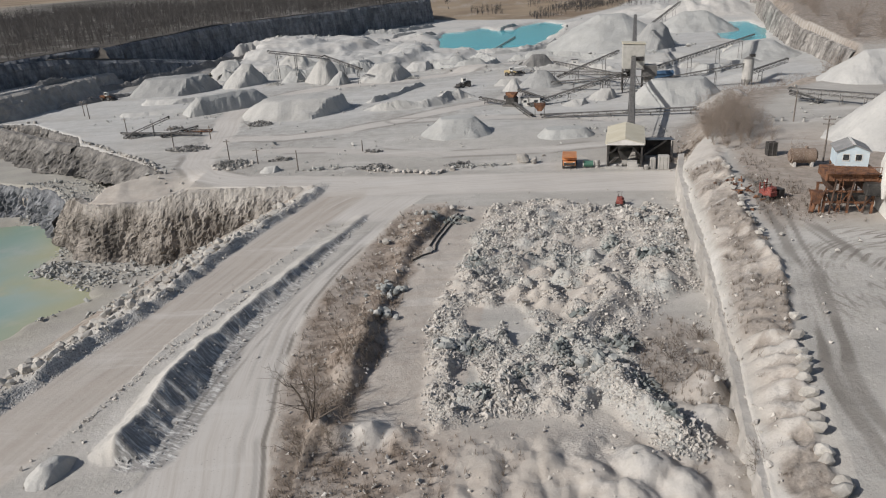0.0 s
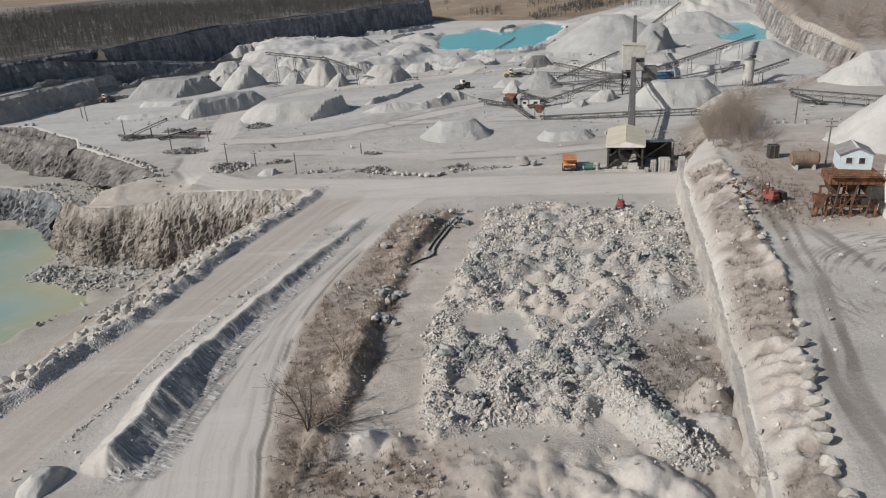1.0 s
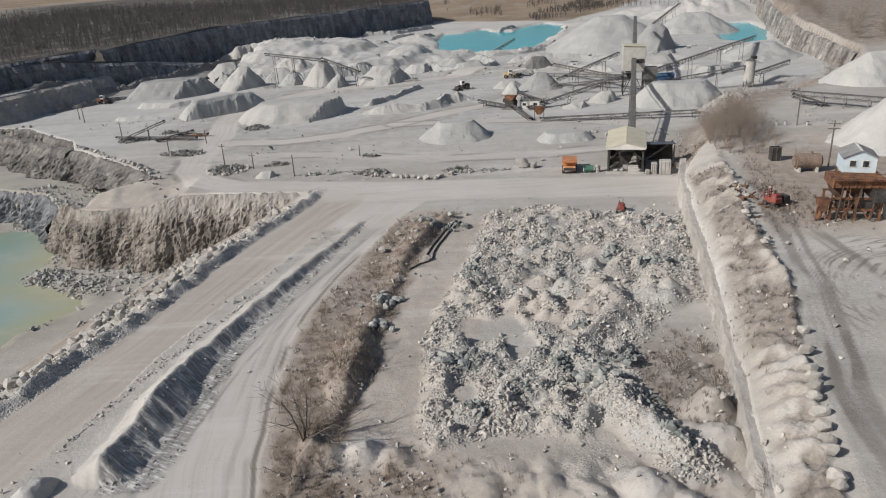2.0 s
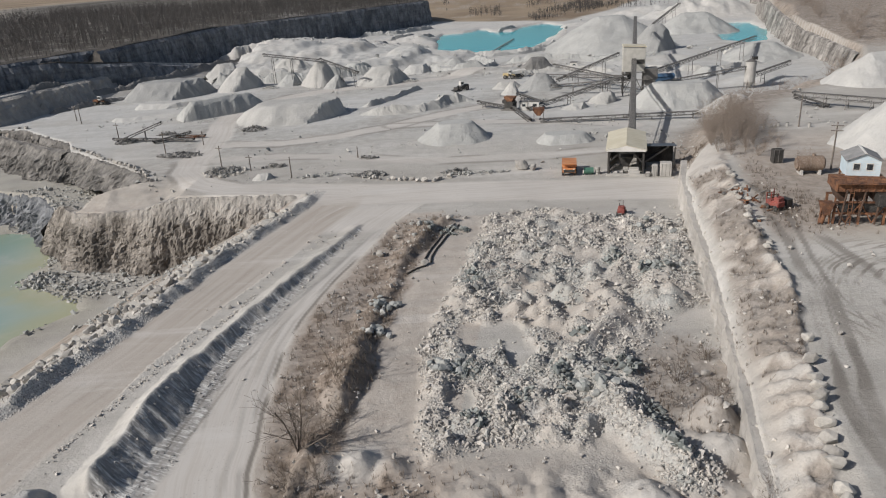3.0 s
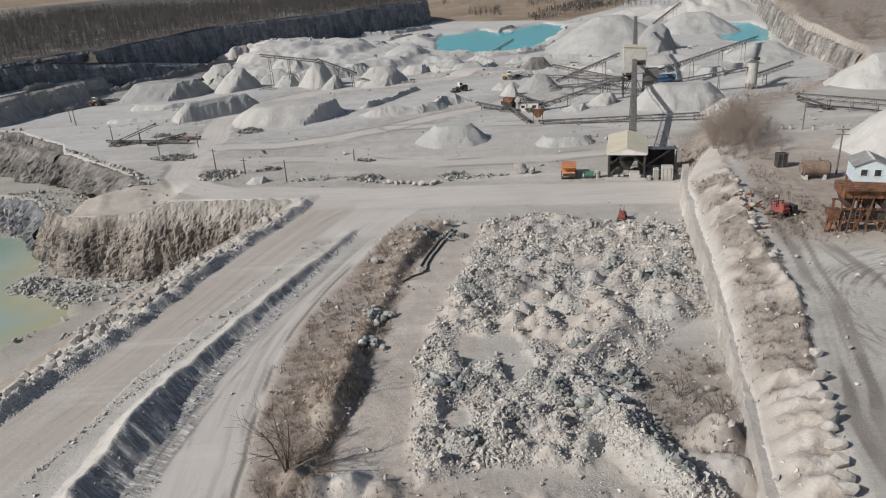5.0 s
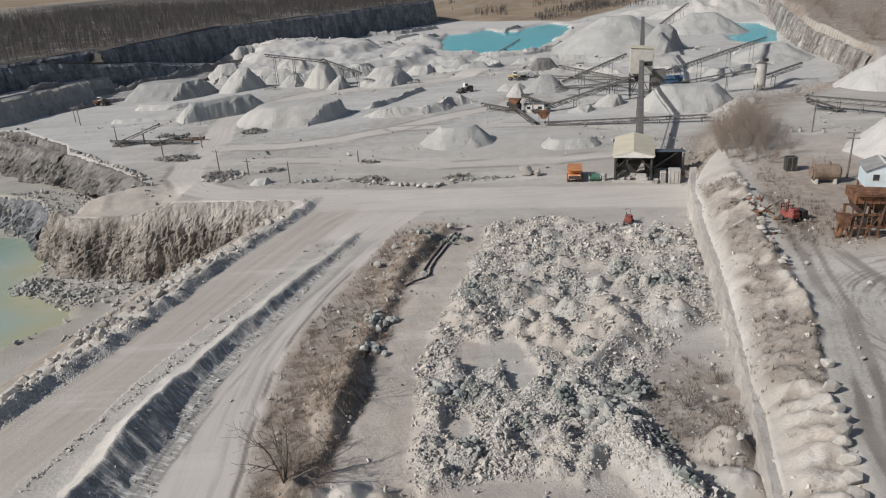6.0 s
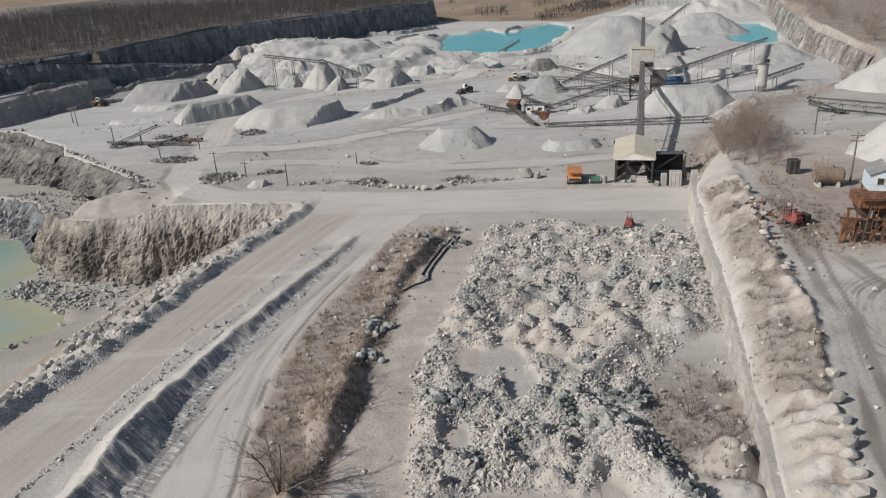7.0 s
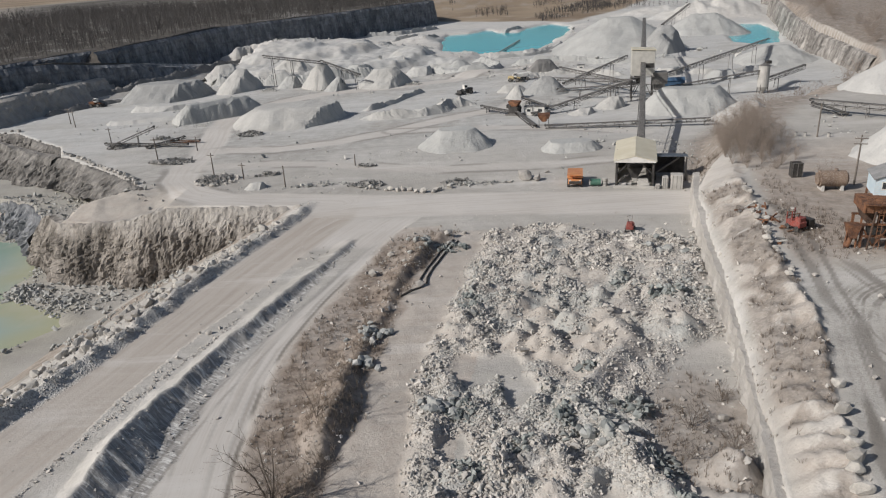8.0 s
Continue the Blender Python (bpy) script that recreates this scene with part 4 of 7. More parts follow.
def rock_face(line, top, foot, outward, seed, material, label, pitch=0.6, batter=3.0, amount=1.0, flutes=0.0, lean=1.1, crags=False):
    """A rough wall of rock along a line of (x, y); outward: 1 when it faces the line's right."""
    pts, total = [], 0.0
    for (ax, ay), (bx, by) in zip(line, line[1:]):
        size = math.hypot(bx - ax, by - ay)
        for k in range(max(1, int(size / pitch))):
            t = k / max(1, int(size / pitch))
            pts.append((ax + (bx - ax) * t, ay + (by - ay) * t, total + size * t))
        total += size
    pts.append((*line[-1], total))
    p = np.array(pts)
    way = np.gradient(p[:, :2], axis=0)
    way /= np.linalg.norm(way, axis=1)[:, None]
    for _ in range(6):
        way[1:-1] = (way[:-2] + 2 * way[1:-1] + way[2:]) / 4
    out = np.stack([way[:, 1], -way[:, 0]], -1) * outward
    rows = max(6, int(abs(np.mean(top) - np.mean(foot)) / pitch) + 1)
    v = np.linspace(0, 1, rows)[:, None]
    s = p[:, 2][None, :]
    zt, zf = np.interp(p[:, 2], np.linspace(0, total, len(top)), top)[None, :], np.interp(p[:, 2], np.linspace(0, total, len(foot)), foot)[None, :]
    z = zt + (zf - zt) * v
    ss = s + 0 * v
    push = batter * v**lean + amount * (0.8 * rough(ss, z * 0.25, 7, seed) + 0.65 * rough(ss, z * 0.16, 2.2, seed + 3) * (0.4 + v) + 0.28 * blocks(ss, z, 1.5, 1.4, seed + 5) + 0.16 * blocks(ss, z, 0.7, 0.8, seed + 6)) + 0.25
    push = push if not crags else batter * v**lean + 0.25 + amount * (0.35 + 0.65 * step(0.12, 0.4, v)) * (1.3 * rough(ss, z * 0.3, 8, seed) + 0.7 * (0.5 - np.abs(rough(ss, z * 0.4, 3.0, seed + 3))) + 0.42 * rough(ss, z * 0.5, 1.3, seed + 4) + 0.22 * blocks(ss, z, 1.1, 1.0, seed + 5) + 0.14 * blocks(ss, z, 0.5, 0.5, seed + 6))
    push = push + flutes * np.abs(np.sin(ss * 1.3 + 2 * rough(ss, z * 0.2, 5, seed + 7))) * v
    push = np.where(v == 0, -0.9, push)
    x, y = p[:, 0][None, :] + out[:, 0] * push, p[:, 1][None, :] + out[:, 1] * push
    z = z + 0.35 * amount * rough(ss, z, 1.8, seed + 9) * (v > 0)
    z = np.where(v == 0, zt - 0.35, z)
    n = p.shape[0]
    i = np.arange(rows * n).reshape(rows, n)
    quads = np.stack([i[:-1, :-1], i[:-1, 1:], i[1:, 1:], i[1:, :-1]], -1).reshape(-1, 4)
    if outward > 0:
        quads = quads[:, ::-1]
    tagged(new("rock_face", mesh_of("rock_face", np.stack([x, y, z], -1).reshape(-1, 3), quads, material, smooth=False)), label, "rock face", kind="structure")


rock_face(RIM[0:8] + [(-91, 171.5), (-96, 178), (-101, 184)], (0.2, 0.2, 0.2, 0.2, 0.1, -0.2, -2.4, -3.4, -4.0, -4.1, -4.2, -6.0, -8.5), (-3, -8, -14, -18.2, -18.2, -18.2, -18.2, -18.2), -1, 101, FACE, "brown and buff quarried rock face above the pit pond", 0.28, 4.8, 1.35, 0.0, 0.75, True)
rock_face([(-71, 177), (-79, 187), (-107, 215), (-122, 225), (-158, 256)], (0.1, 0.1), (-3, -7, -9, -9), -1, 121, FACE_GREY, "upper quarried face of buff rock", 0.45, 6.5, 1.7, 0.0, 0.8, True)
rock_face([(-111, 217), (-117, 230), (-126, 238), (-147, 259), (-160, 263)], (0.1, 0.1), (-3, -5, -5, -5), -1, 131, FACE_GREY, "low grey face of a small upper bench", 0.45, 2.0, 1.4, 0.0, 0.9, True)
rock_face([(-101, 184.5), (-104, 188), (-112, 199), (-122, 204), (-136, 210), (-200, 215)], (-8.5, -8.5, -8.6), (-18.3, -18.3), -1, 141, FACE_DARK, "dark blue-grey lower rock face", 0.45, 5.0, 1.9, 0.0, 0.9, True)
rock_face([(-260, 195), (-185, 247), (-166, 270), (-151, 318), (-143, 352)], (9, 9), (-1, -1), 1, 161, FACE, "lower tier of a shaded quarry wall", 1.2, 6.0, 1.6)
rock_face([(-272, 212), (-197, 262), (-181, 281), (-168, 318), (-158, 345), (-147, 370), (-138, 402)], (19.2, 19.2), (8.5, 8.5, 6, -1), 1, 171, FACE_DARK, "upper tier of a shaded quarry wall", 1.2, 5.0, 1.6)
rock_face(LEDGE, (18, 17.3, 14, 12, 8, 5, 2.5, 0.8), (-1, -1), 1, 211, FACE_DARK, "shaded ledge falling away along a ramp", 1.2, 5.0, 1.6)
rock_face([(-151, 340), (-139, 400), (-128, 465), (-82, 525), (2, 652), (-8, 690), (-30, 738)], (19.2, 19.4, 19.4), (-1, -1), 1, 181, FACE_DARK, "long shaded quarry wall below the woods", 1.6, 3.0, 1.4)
rock_face(WALL[0:7] + [(50.5, 142), (53, 149)], (2.4, 2.9, 3.3, 3.6, 3.8, 4.0, 4.3, 4.5), (-0.5, -0.5), -1, 201, FACE_WHITE, "low white-dusted face below a ridge", 0.36, 0.2, 0.35, 0.2)
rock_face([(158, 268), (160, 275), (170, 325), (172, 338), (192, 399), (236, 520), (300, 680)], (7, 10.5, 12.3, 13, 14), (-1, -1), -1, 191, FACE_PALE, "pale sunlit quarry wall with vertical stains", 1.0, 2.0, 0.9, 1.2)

# ---- broken stone ----
def hull(seed, points=13, flat=0.75):
    """An angular block of stone about 1 m across: vertices and triangles."""
    rng = np.random.default_rng(seed)
    bm = bmesh.new()
    for _ in range(points):
        v = rng.normal(size=3)
        v = v / np.linalg.norm(v) * rng.uniform(0.42, 0.58)
        bm.verts.new((v[0] * 1.1, v[1] * 0.9, v[2] * flat))
    got = bmesh.ops.convex_hull(bm, input=bm.verts)
    loose = [g for g in got["geom_interior"] if isinstance(g, bmesh.types.BMVert)]
    bmesh.ops.delete(bm, geom=loose, context="VERTS")
    bmesh.ops.triangulate(bm, faces=bm.faces)
    bm.verts.index_update()
    verts = np.array([v.co[:] for v in bm.verts])
    tris = np.array([[v.index for v in f.verts] for f in bm.faces])
    bm.free()
    return verts, tris


CHIPS = [hull(400 + k, 8) for k in range(12)]
BLOCKS = [hull(500 + k, 24, 0.8) for k in range(14)]


def turns(rng, n):
    """Random rotations as n 3 x 3 matrices, tipped at most some tens of degrees."""
    a, b, c = rng.uniform(0, 2 * np.pi, n), rng.normal(0, 0.4, n), rng.normal(0, 0.4, n)
    ca, sa, cb, sb, cc, sc = np.cos(a), np.sin(a), np.cos(b), np.sin(b), np.cos(c), np.sin(c)
    o = np.zeros(n)
    rz = np.stack([np.stack([ca, -sa, o], -1), np.stack([sa, ca, o], -1), np.stack([o, o, o + 1], -1)], 1)
    rx = np.stack([np.stack([o + 1, o, o], -1), np.stack([o, cb, -sb], -1), np.stack([o, sb, cb], -1)], 1)
    ry = np.stack([np.stack([cc, o, sc], -1), np.stack([o, o + 1, o], -1), np.stack([-sc, o, cc], -1)], 1)
    return rz @ rx @ ry


def rubble(name, x, y, size, material, label, seed, sink=0.12, lift=0.0, kind="stuff"):
    """Many stones in one mesh, resting in the ground."""
    rng = np.random.default_rng(seed)
    z = land(x, y)[0] + lift
    kinds = rng.integers(0, len(CHIPS), len(x))
    verts, tris, base = [], [], 0
    for k, (v, t) in enumerate(CHIPS):
        pick = np.nonzero(kinds == k)[0]
        if not len(pick):
            continue
        r = turns(rng, len(pick)) * (size[pick] * rng.uniform(0.85, 1.15, len(pick)))[:, None, None]
        p = np.einsum("nij,vj->nvi", r, v) + np.stack([x[pick], y[pick], z[pick] + size[pick] * (0.36 - sink)], -1)[:, None, :]
        verts.append(p.reshape(-1, 3))
        tris.append((t[None] + (base + np.arange(len(pick)) * len(v))[:, None, None]).reshape(-1, 3))
        base += len(pick) * len(v)
    me = mesh_of(name, np.concatenate(verts), np.concatenate(tris), material)
    return tagged(new(name, me), label, "rubble" if kind else "rock heap", kind=kind)


ROUND_BLOCKS = [hull(540 + k, 34, 0.85) for k in range(8)]
BLOCK_MESHES = [mesh_of("boulder", v, t, BOULDER) for v, t in BLOCKS] + [mesh_of("boulder", v * (1.12, 0.95, 1.0), t, BOULDER) for v, t in ROUND_BLOCKS]
BLUE_MESHES = [mesh_of("boulder", v, t, BLUE_BOULDER) for v, t in BLOCKS]


QUEUE = []


def boulder(x, y, size, rng, label, group, tall=1.0, rounded=False):
    kind = rng.integers(len(BLOCKS), len(BLOCK_MESHES)) if rounded else rng.integers(0, len(BLOCKS))
    QUEUE.append((x, y, size, kind, rng.uniform(-20, 20), rng.uniform(-20, 20), rng.uniform(-40, 10) if rounded else rng.uniform(0, 360), rng.uniform(0.8, 1.1), label, group, tall))


def set_boulders():
    """Puts all queued boulders on the ground."""
    zs = land(np.array([q[0] for q in QUEUE]), np.array([q[1] for q in QUEUE]))[0]
    for (x, y, size, kind, rx, ry, rz, wide, label, group, tall), z in zip(QUEUE, zs):
        ob = new("boulder", BLUE_MESHES[kind] if label.startswith("blue") else BLOCK_MESHES[kind])
        ob.matrix_world = pose(x, y, float(z) + size * 0.27 * tall, rx, ry, rz) @ Matrix.Diagonal((size, size * wide, size * tall, 1))
        tagged(ob, label, "boulder", group)


def walk_line(line, gap, rng, jitter):
    """Points along a line, about gap apart."""
    out = []
    for (ax, ay), (bx, by) in zip(line, line[1:]):
        size = math.hypot(bx - ax, by - ay)
        for k in range(max(1, round(size / gap))):
            t = (k + rng.uniform(0.1, 0.9)) / max(1, round(size / gap))
            out.append((ax + (bx - ax) * t + rng.normal(0, jitter), ay + (by - ay) * t + rng.normal(0, jitter)))
    return out


def build_rubble():
    rng = np.random.default_rng(21)
    n = 300000
    x, y = rng.uniform(-6, 47, n), rng.uniform(53, 139, n)
    _, m = land(x, y)
    lumps = rough(x, y, 5, 201) + 0.7 * rough(x, y, 1.8, 202)
    keep = rng.uniform(0, 1, n) < m["core"] * np.clip(0.42 + 0.2 * step(95, 78, y) + 0.9 * lumps, 0.08, 0.95) * 0.8
    x, y, lumps = x[keep], y[keep], lumps[keep]
    size = np.clip(rng.lognormal(-1.55, 0.5, len(x)), 0.11, 1.1) * np.clip(1 + 0.3 * lumps, 0.7, 1.4)
    blue = rough(x, y, 9, 203) + 0.35 * rng.normal(size=len(x)) > 0.36
    rubble("rubble", x[~blue], y[~blue], size[~blue], ROCK, "broken pale limestone rubble over the yard floor", 31)
    rubble("rubble", x[blue], y[blue], size[blue], BLUE_ROCK, "broken blue-grey limestone rubble over the yard floor", 32)
    # sparse stones elsewhere
    n = 45000
    x, y = rng.uniform(-62, 58, n), rng.uniform(46, 170, n)
    _, m = land(x, y)
    chance = 0.03 + 0.95 * (np.abs(m["edge"]) < 1.9) + 0.06 * (y < 62) * (x > -4) * (x < 30) + 0.3 * (y < 58) * (x > -14) * (x < -1) + 0.3 * m["weed"] + 0.35 * ((m["wob"] > -2.5) & (m["wob"] < 2) & (y < 150)) + 0.25 * ((m["berm"] > 0.15) & (m["berm"] < 0.9)) + 0.5 * ((m["edge"] < -1) & (m["edge"] > -12) & (y < 150))
    keep = (rng.uniform(0, 1, n) < chance * (1 - 0.92 * np.clip(m["way"], 0, 1)) * (0.5 + 0.8 * np.clip(rough(x, y, 4, 204), 0, 1))) & (m["core"] < 0.5)
    rubble("rubble", x[keep], y[keep], np.clip(rng.lognormal(-1.25, 0.5, keep.sum()), 0.12, 0.9), ROCK, "loose pale stones on banks and berms", 33)
    # stones coloured darker for the shaded side of the berm, a thin line of rubble above it
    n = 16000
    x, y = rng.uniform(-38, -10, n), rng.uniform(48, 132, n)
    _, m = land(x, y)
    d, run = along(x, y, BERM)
    keep = (d > 0.2) & (m["berm"] > 0.35) & (m["slate_shade"] > 0.4) & (rng.uniform(0, 1, n) < 0.4 + 0.5 * rough(x, y, 3, 207))
    rubble("rubble", x[keep], y[keep], np.clip(rng.lognormal(-1.9, 0.45, keep.sum()), 0.1, 0.5), SHADE_ROCK, "grey stones tinted dark for the shaded side of the berm", 37)
    line = walk_line([(-41.5, 66), (-38.3, 77.5), (-36.1, 83), (-33.6, 90), (-30.9, 95.6), (-28.7, 103.5)], 0.10, rng, 0.28)
    x, y = np.array([p[0] for p in line]), np.array([p[1] for p in line])
    rubble("rubble", x, y, np.clip(rng.lognormal(-1.75, 0.5, len(x)), 0.09, 0.6), ROCK, "thin line of pale rubble along the haul road", 38)
    # small stones over the far yard
    n = 30000
    x, y = rng.uniform(-125, 105, n), rng.uniform(160, 345, n)
    _, m = land(x, y)
    keep = (rng.uniform(0, 1, n) < 0.55 * np.clip(rough(x, y, 16, 206) - 0.05, 0, 1) * (1 - m["way"])) & (m["cut"] < 0.3)
    rubble("rubble", x[keep], y[keep], np.clip(rng.lognormal(-0.85, 0.5, keep.sum()), 0.2, 1.6), BLUE_ROCK, "scattered grey stones over the far yard", 35)
    # blocks over the far tips and round the settling pond
    n = 6000
    x, y = rng.uniform(-110, 150, n), rng.uniform(330, 575, n)
    _, m = land(x, y)
    keep = (rng.uniform(0, 1, n) < 0.6 * np.clip(rough(x, y, 22, 208) + 0.05, 0, 1)) & (m["rise"] < 0.5) & (inside(x, y, PITS) < -3)
    rubble("rubble", x[keep], y[keep], np.clip(rng.lognormal(0.0, 0.5, keep.sum()), 0.5, 3.0), BLUE_ROCK, "scattered grey blocks over the far tips", 39)
    # debris at the foot of the pit faces and on the spit
    n = 26000
    x, y = rng.uniform(-125, -40, n), rng.uniform(118, 206, n)
    _, m = land(x, y)
    keep = (m["cut"] > 6) & (rng.uniform(0, 1, n) < 0.45 * np.clip(rough(x, y, 9, 205) + 0.1, 0, 1) * (inside(x, y, POOL) < 1) + 0.2 * step(9, 4, inside(x, y, DEEP)) * (y > 150))
    rubble("rubble", x[keep], y[keep], np.clip(rng.lognormal(-0.7, 0.5, keep.sum()), 0.2, 1.6), BLUE_ROCK, "fallen grey rock below the pit face", 34)
    x, y = np.concatenate([rng.normal(-94, 3.2, 500), rng.normal(-80, 4.5, 350), rng.normal(-101, 3, 160)]), np.concatenate([rng.normal(157, 3.0, 500), rng.normal(151, 3.0, 350), rng.normal(150, 4, 160)])
    rubble("rubble", x, y, np.clip(rng.lognormal(-0.55, 0.5, len(x)), 0.25, 1.9), BLUE_ROCK, "dark rock spit running into the pit pond", 36)


def rock_heap(x, y, rx, ry, tall, n, material, label, seed):
    rng = np.random.default_rng(seed)
    a, r = rng.uniform(0, 2 * np.pi, n), np.sqrt(rng.uniform(0, 1, n))
    r = r * (1 + 0.2 * np.sin(2 * a + seed))
    rubble("rock_heap", x + rx * r * np.cos(a), y + ry * r * np.sin(a), np.clip(rng.lognormal(-0.75, 0.45, n), 0.25, 1.2), material, label, seed, lift=np.clip(tall * (1 - r), -0.1, None) * rng.uniform(0.5, 1.0, n))


def build_heaps():
    for k, (x, y, rx, ry, tall) in enumerate(((-72, 201, 6.5, 3.4, 1.3), (-58, 232, 5, 3, 1.3), (-96, 224, 4, 3, 1.5), (-41, 182, 3.4, 1.3, 0.8), (-17, 184.5, 2.2, 1.6, 0.9), (-64, 260, 4.0, 1.8, 0.9), (-15.5, 167.5, 4.2, 2.2, 1.3), (5, 165, 4.0, 2.0, 1.0),
                                              (-54, 180, 5.0, 4.2, 1.2), (-119, 223, 4.5, 2.4, 1.4), (-78, 184, 3.5, 2.4, 1.2), (-86, 233, 3.0, 2.0, 1.0))):
        rock_heap(x, y, rx, ry, tall, int(16 * rx * ry) + 20, HEAP_ROCK, "low heap of dark broken rock on the yard", 600 + k)
    for k, (x, y, rx, ry, tall) in enumerate(((10.5, 163.2, 8.5, 1.2, 0.5), (-26, 170, 7, 1.3, 0.5), (-60, 324, 5, 2.5, 1.5), (-70, 317, 4, 2.4, 1.5), (-8, 314, 4, 2, 1.2), (16, 345, 7, 3, 1.2), (40, 250, 4, 2, 0.8), (60, 215, 3, 2, 0.6))):
        rock_heap(x, y, rx, ry, tall, int(7 * rx * ry) + 20, BLUE_ROCK, "loose heap of grey broken rock on the yard", 640 + k)
    for k, (x, y, rx, ry, tall) in enumerate(((13.4, 72.7, 1.2, 3.0, 0.7), (3.2, 66.7, 2.0, 1.6, 0.7), (8.5, 69.4, 1.2, 1.2, 0.7), (21.1, 75.0, 2.6, 2.2, 0.7), (21.7, 65.5, 1.6, 3.4, 0.7), (22.1, 59.0, 1.6, 2.6, 0.7), (2.5, 76.6, 2.0, 1.8, 0.7), (3.1, 125.5, 3.4, 1.6, 0.7), (27.4, 106.3, 1.6, 2.4, 0.7), (33.0, 101.8, 3.0, 1.6, 0.7), (4.9, 102.8, 1.6, 4.0, 0.7), (17.9, 82.9, 1.0, 1.6, 0.7))):
        rock_heap(x, y, rx, ry, tall, int(14 * rx * ry) + 10, FRESH_ROCK, "cluster of dark blue-green freshly broken blocks on the rubble", 670 + k)


def build_boulders():
    rng = np.random.default_rng(22)
    row = "boulders along the haul road"
    for x, y in walk_line([(-58, 58), (-55.5, 70), (-51.8, 82), (-48.6, 90), (-44.6, 104), (-40.6, 117.5), (-35.4, 132), (-30, 146)], 1.35, rng, 0.6):
        boulder(x - abs(rng.normal(0, 1.8)), y, rng.uniform(1.0, 2.3), rng, "pale weathered limestone boulder on the road edge", row)
    for x, y in walk_line([(-62, 60), (-60.5, 83), (-58, 95), (-55, 103), (-50, 116), (-44.5, 127)], 1.7, rng, 1.5):
        boulder(x, y, rng.uniform(1.1, 2.2), rng, "pale limestone boulder on the slope above the pit", row)
    row = "boulders along the high yard"
    for x, y in walk_line([(29.2, 38), (29.9, 42), (31.5, 50), (34, 56.7), (36.7, 64), (38.8, 70)], 2.0, rng, 0.2):
        boulder(x + 0.1, y, rng.uniform(1.0, 1.55), rng, "large white limestone boulder edging the yard", row, 1.1, True)
    for x, y in walk_line([(45.0, 91), (46.6, 101), (50.6, 114), (54, 128)], 1.4, rng, 0.5):
        boulder(x, y, rng.uniform(0.5, 1.3), rng, "grey limestone boulder edging the yard", row)
    row = "boulders behind the road"
    for x, y in walk_line([(-17.5, 166.5), (-11.6, 163), (-4.8, 160.5), (-0.8, 158.8), (3.3, 162)], 1.35, rng, 0.35):
        boulder(x, y, rng.uniform(0.8, 1.7), rng, "pale boulder in a row beside the road", row)
    boulder(20.6, 165, 3.4, rng, "huge white limestone boulder beside the road", "")
    boulder(23.0, 163.4, 2.2, rng, "grey limestone boulder beside a larger white one", "")
    row = "boulders along the rim"
    for x, y in walk_line([(-71, 175.5), (-78, 187.5), (-92, 201), (-107, 216.5), (-121, 226.5)], 1.6, rng, 0.25):
        boulder(x, y, rng.uniform(0.9, 1.5), rng, "pale boulder in a row along the quarry rim", row)
    for x, y in walk_line([(-128, 236), (-140, 248), (-150, 262)], 1.8, rng, 1.2):
        boulder(x, y, rng.uniform(0.9, 1.9), rng, "pale boulder in a row along the quarry rim", row)
    row = "boulder clusters"
    for cx, cy, r, n in ((-8.5, 96.5, 3.0, 26), (-8.2, 88.5, 1.8, 12), (0.2, 77.3, 3.0, 30), (-1.5, 126, 3.4, 18), (37, 118, 4, 14), (36, 104, 3.5, 16), (17, 70, 3.2, 12)):
        for _ in range(n):
            a, d = rng.uniform(0, 6.28), r * abs(rng.normal(0, 0.55))
            boulder(cx + d * math.cos(a), cy + d * math.sin(a), rng.uniform(0.6, 1.5), rng, "blue-grey blocky limestone boulder in a loose heap", row)
    row = "rocks round the pole"
    for k in range(26):
        a = k / 26 * 6.28 + rng.normal(0, 0.1)
        boulder(-53.5 + 5.2 * math.cos(a), 179.6 + 4.6 * math.sin(a), rng.uniform(0.7, 1.3), rng, "dark grey rock in a ring round a pole", row)
    for x, y, s in ((-10, 116, 1.6), (-2.2, 110.5, 1.5), (2.5, 131, 1.5), (5.5, 132.5, 0.9), (-5, 119, 0.9), (-7.5, 124, 1.2), (30, 73.2, 1.1)):
        boulder(x, y, s, rng, "single pale boulder lying on the ground", "")


build_rubble()
build_heaps()
build_boulders()
set_boulders()

# ---- bare trees, brush and weeds ----
def limbs(rng, high, stems=1, spread_by=0.35, depth=3, twigs=4, thick=0.09):
    """Tapering limbs of a leafless tree: start, end, start radius, end radius, level."""
    out = []

    def grow(p, way, size, r, level):
        bends = 3 if level < 2 else 2
        for k in range(bends):
            way = way + rng.normal(0, 0.16, 3)
            way[2] += 0.05
            way = way / np.linalg.norm(way)
            q = p + way * size / bends
            r2 = r * 0.78
            out.append((p, q, r, r2, level))
            if level < depth:
                for _ in range(twigs if level else twigs + 1):
                    if rng.uniform() < 0.62:
                        side = rng.normal(0, 1, 3)
                        side -= way * (side @ way)
                        side /= np.linalg.norm(side)
                        turn = way * rng.uniform(0.5, 0.9) + side * rng.uniform(0.5, 0.9)
                        grow(p + (q - p) * rng.uniform(0.3, 1), turn / np.linalg.norm(turn), size * rng.uniform(0.4, 0.62), r2 * 0.6, level + 1)
            p, r = q, r2

    for _ in range(stems):
        way = np.array([rng.normal(0, spread_by), rng.normal(0, spread_by), 1.0])
        grow(np.array([rng.normal(0, 0.12) * (stems > 1), rng.normal(0, 0.12) * (stems > 1), -0.2]), way / np.linalg.norm(way), high * rng.uniform(0.7, 0.95), thick * rng.uniform(0.7, 1.1), 0)
    return out


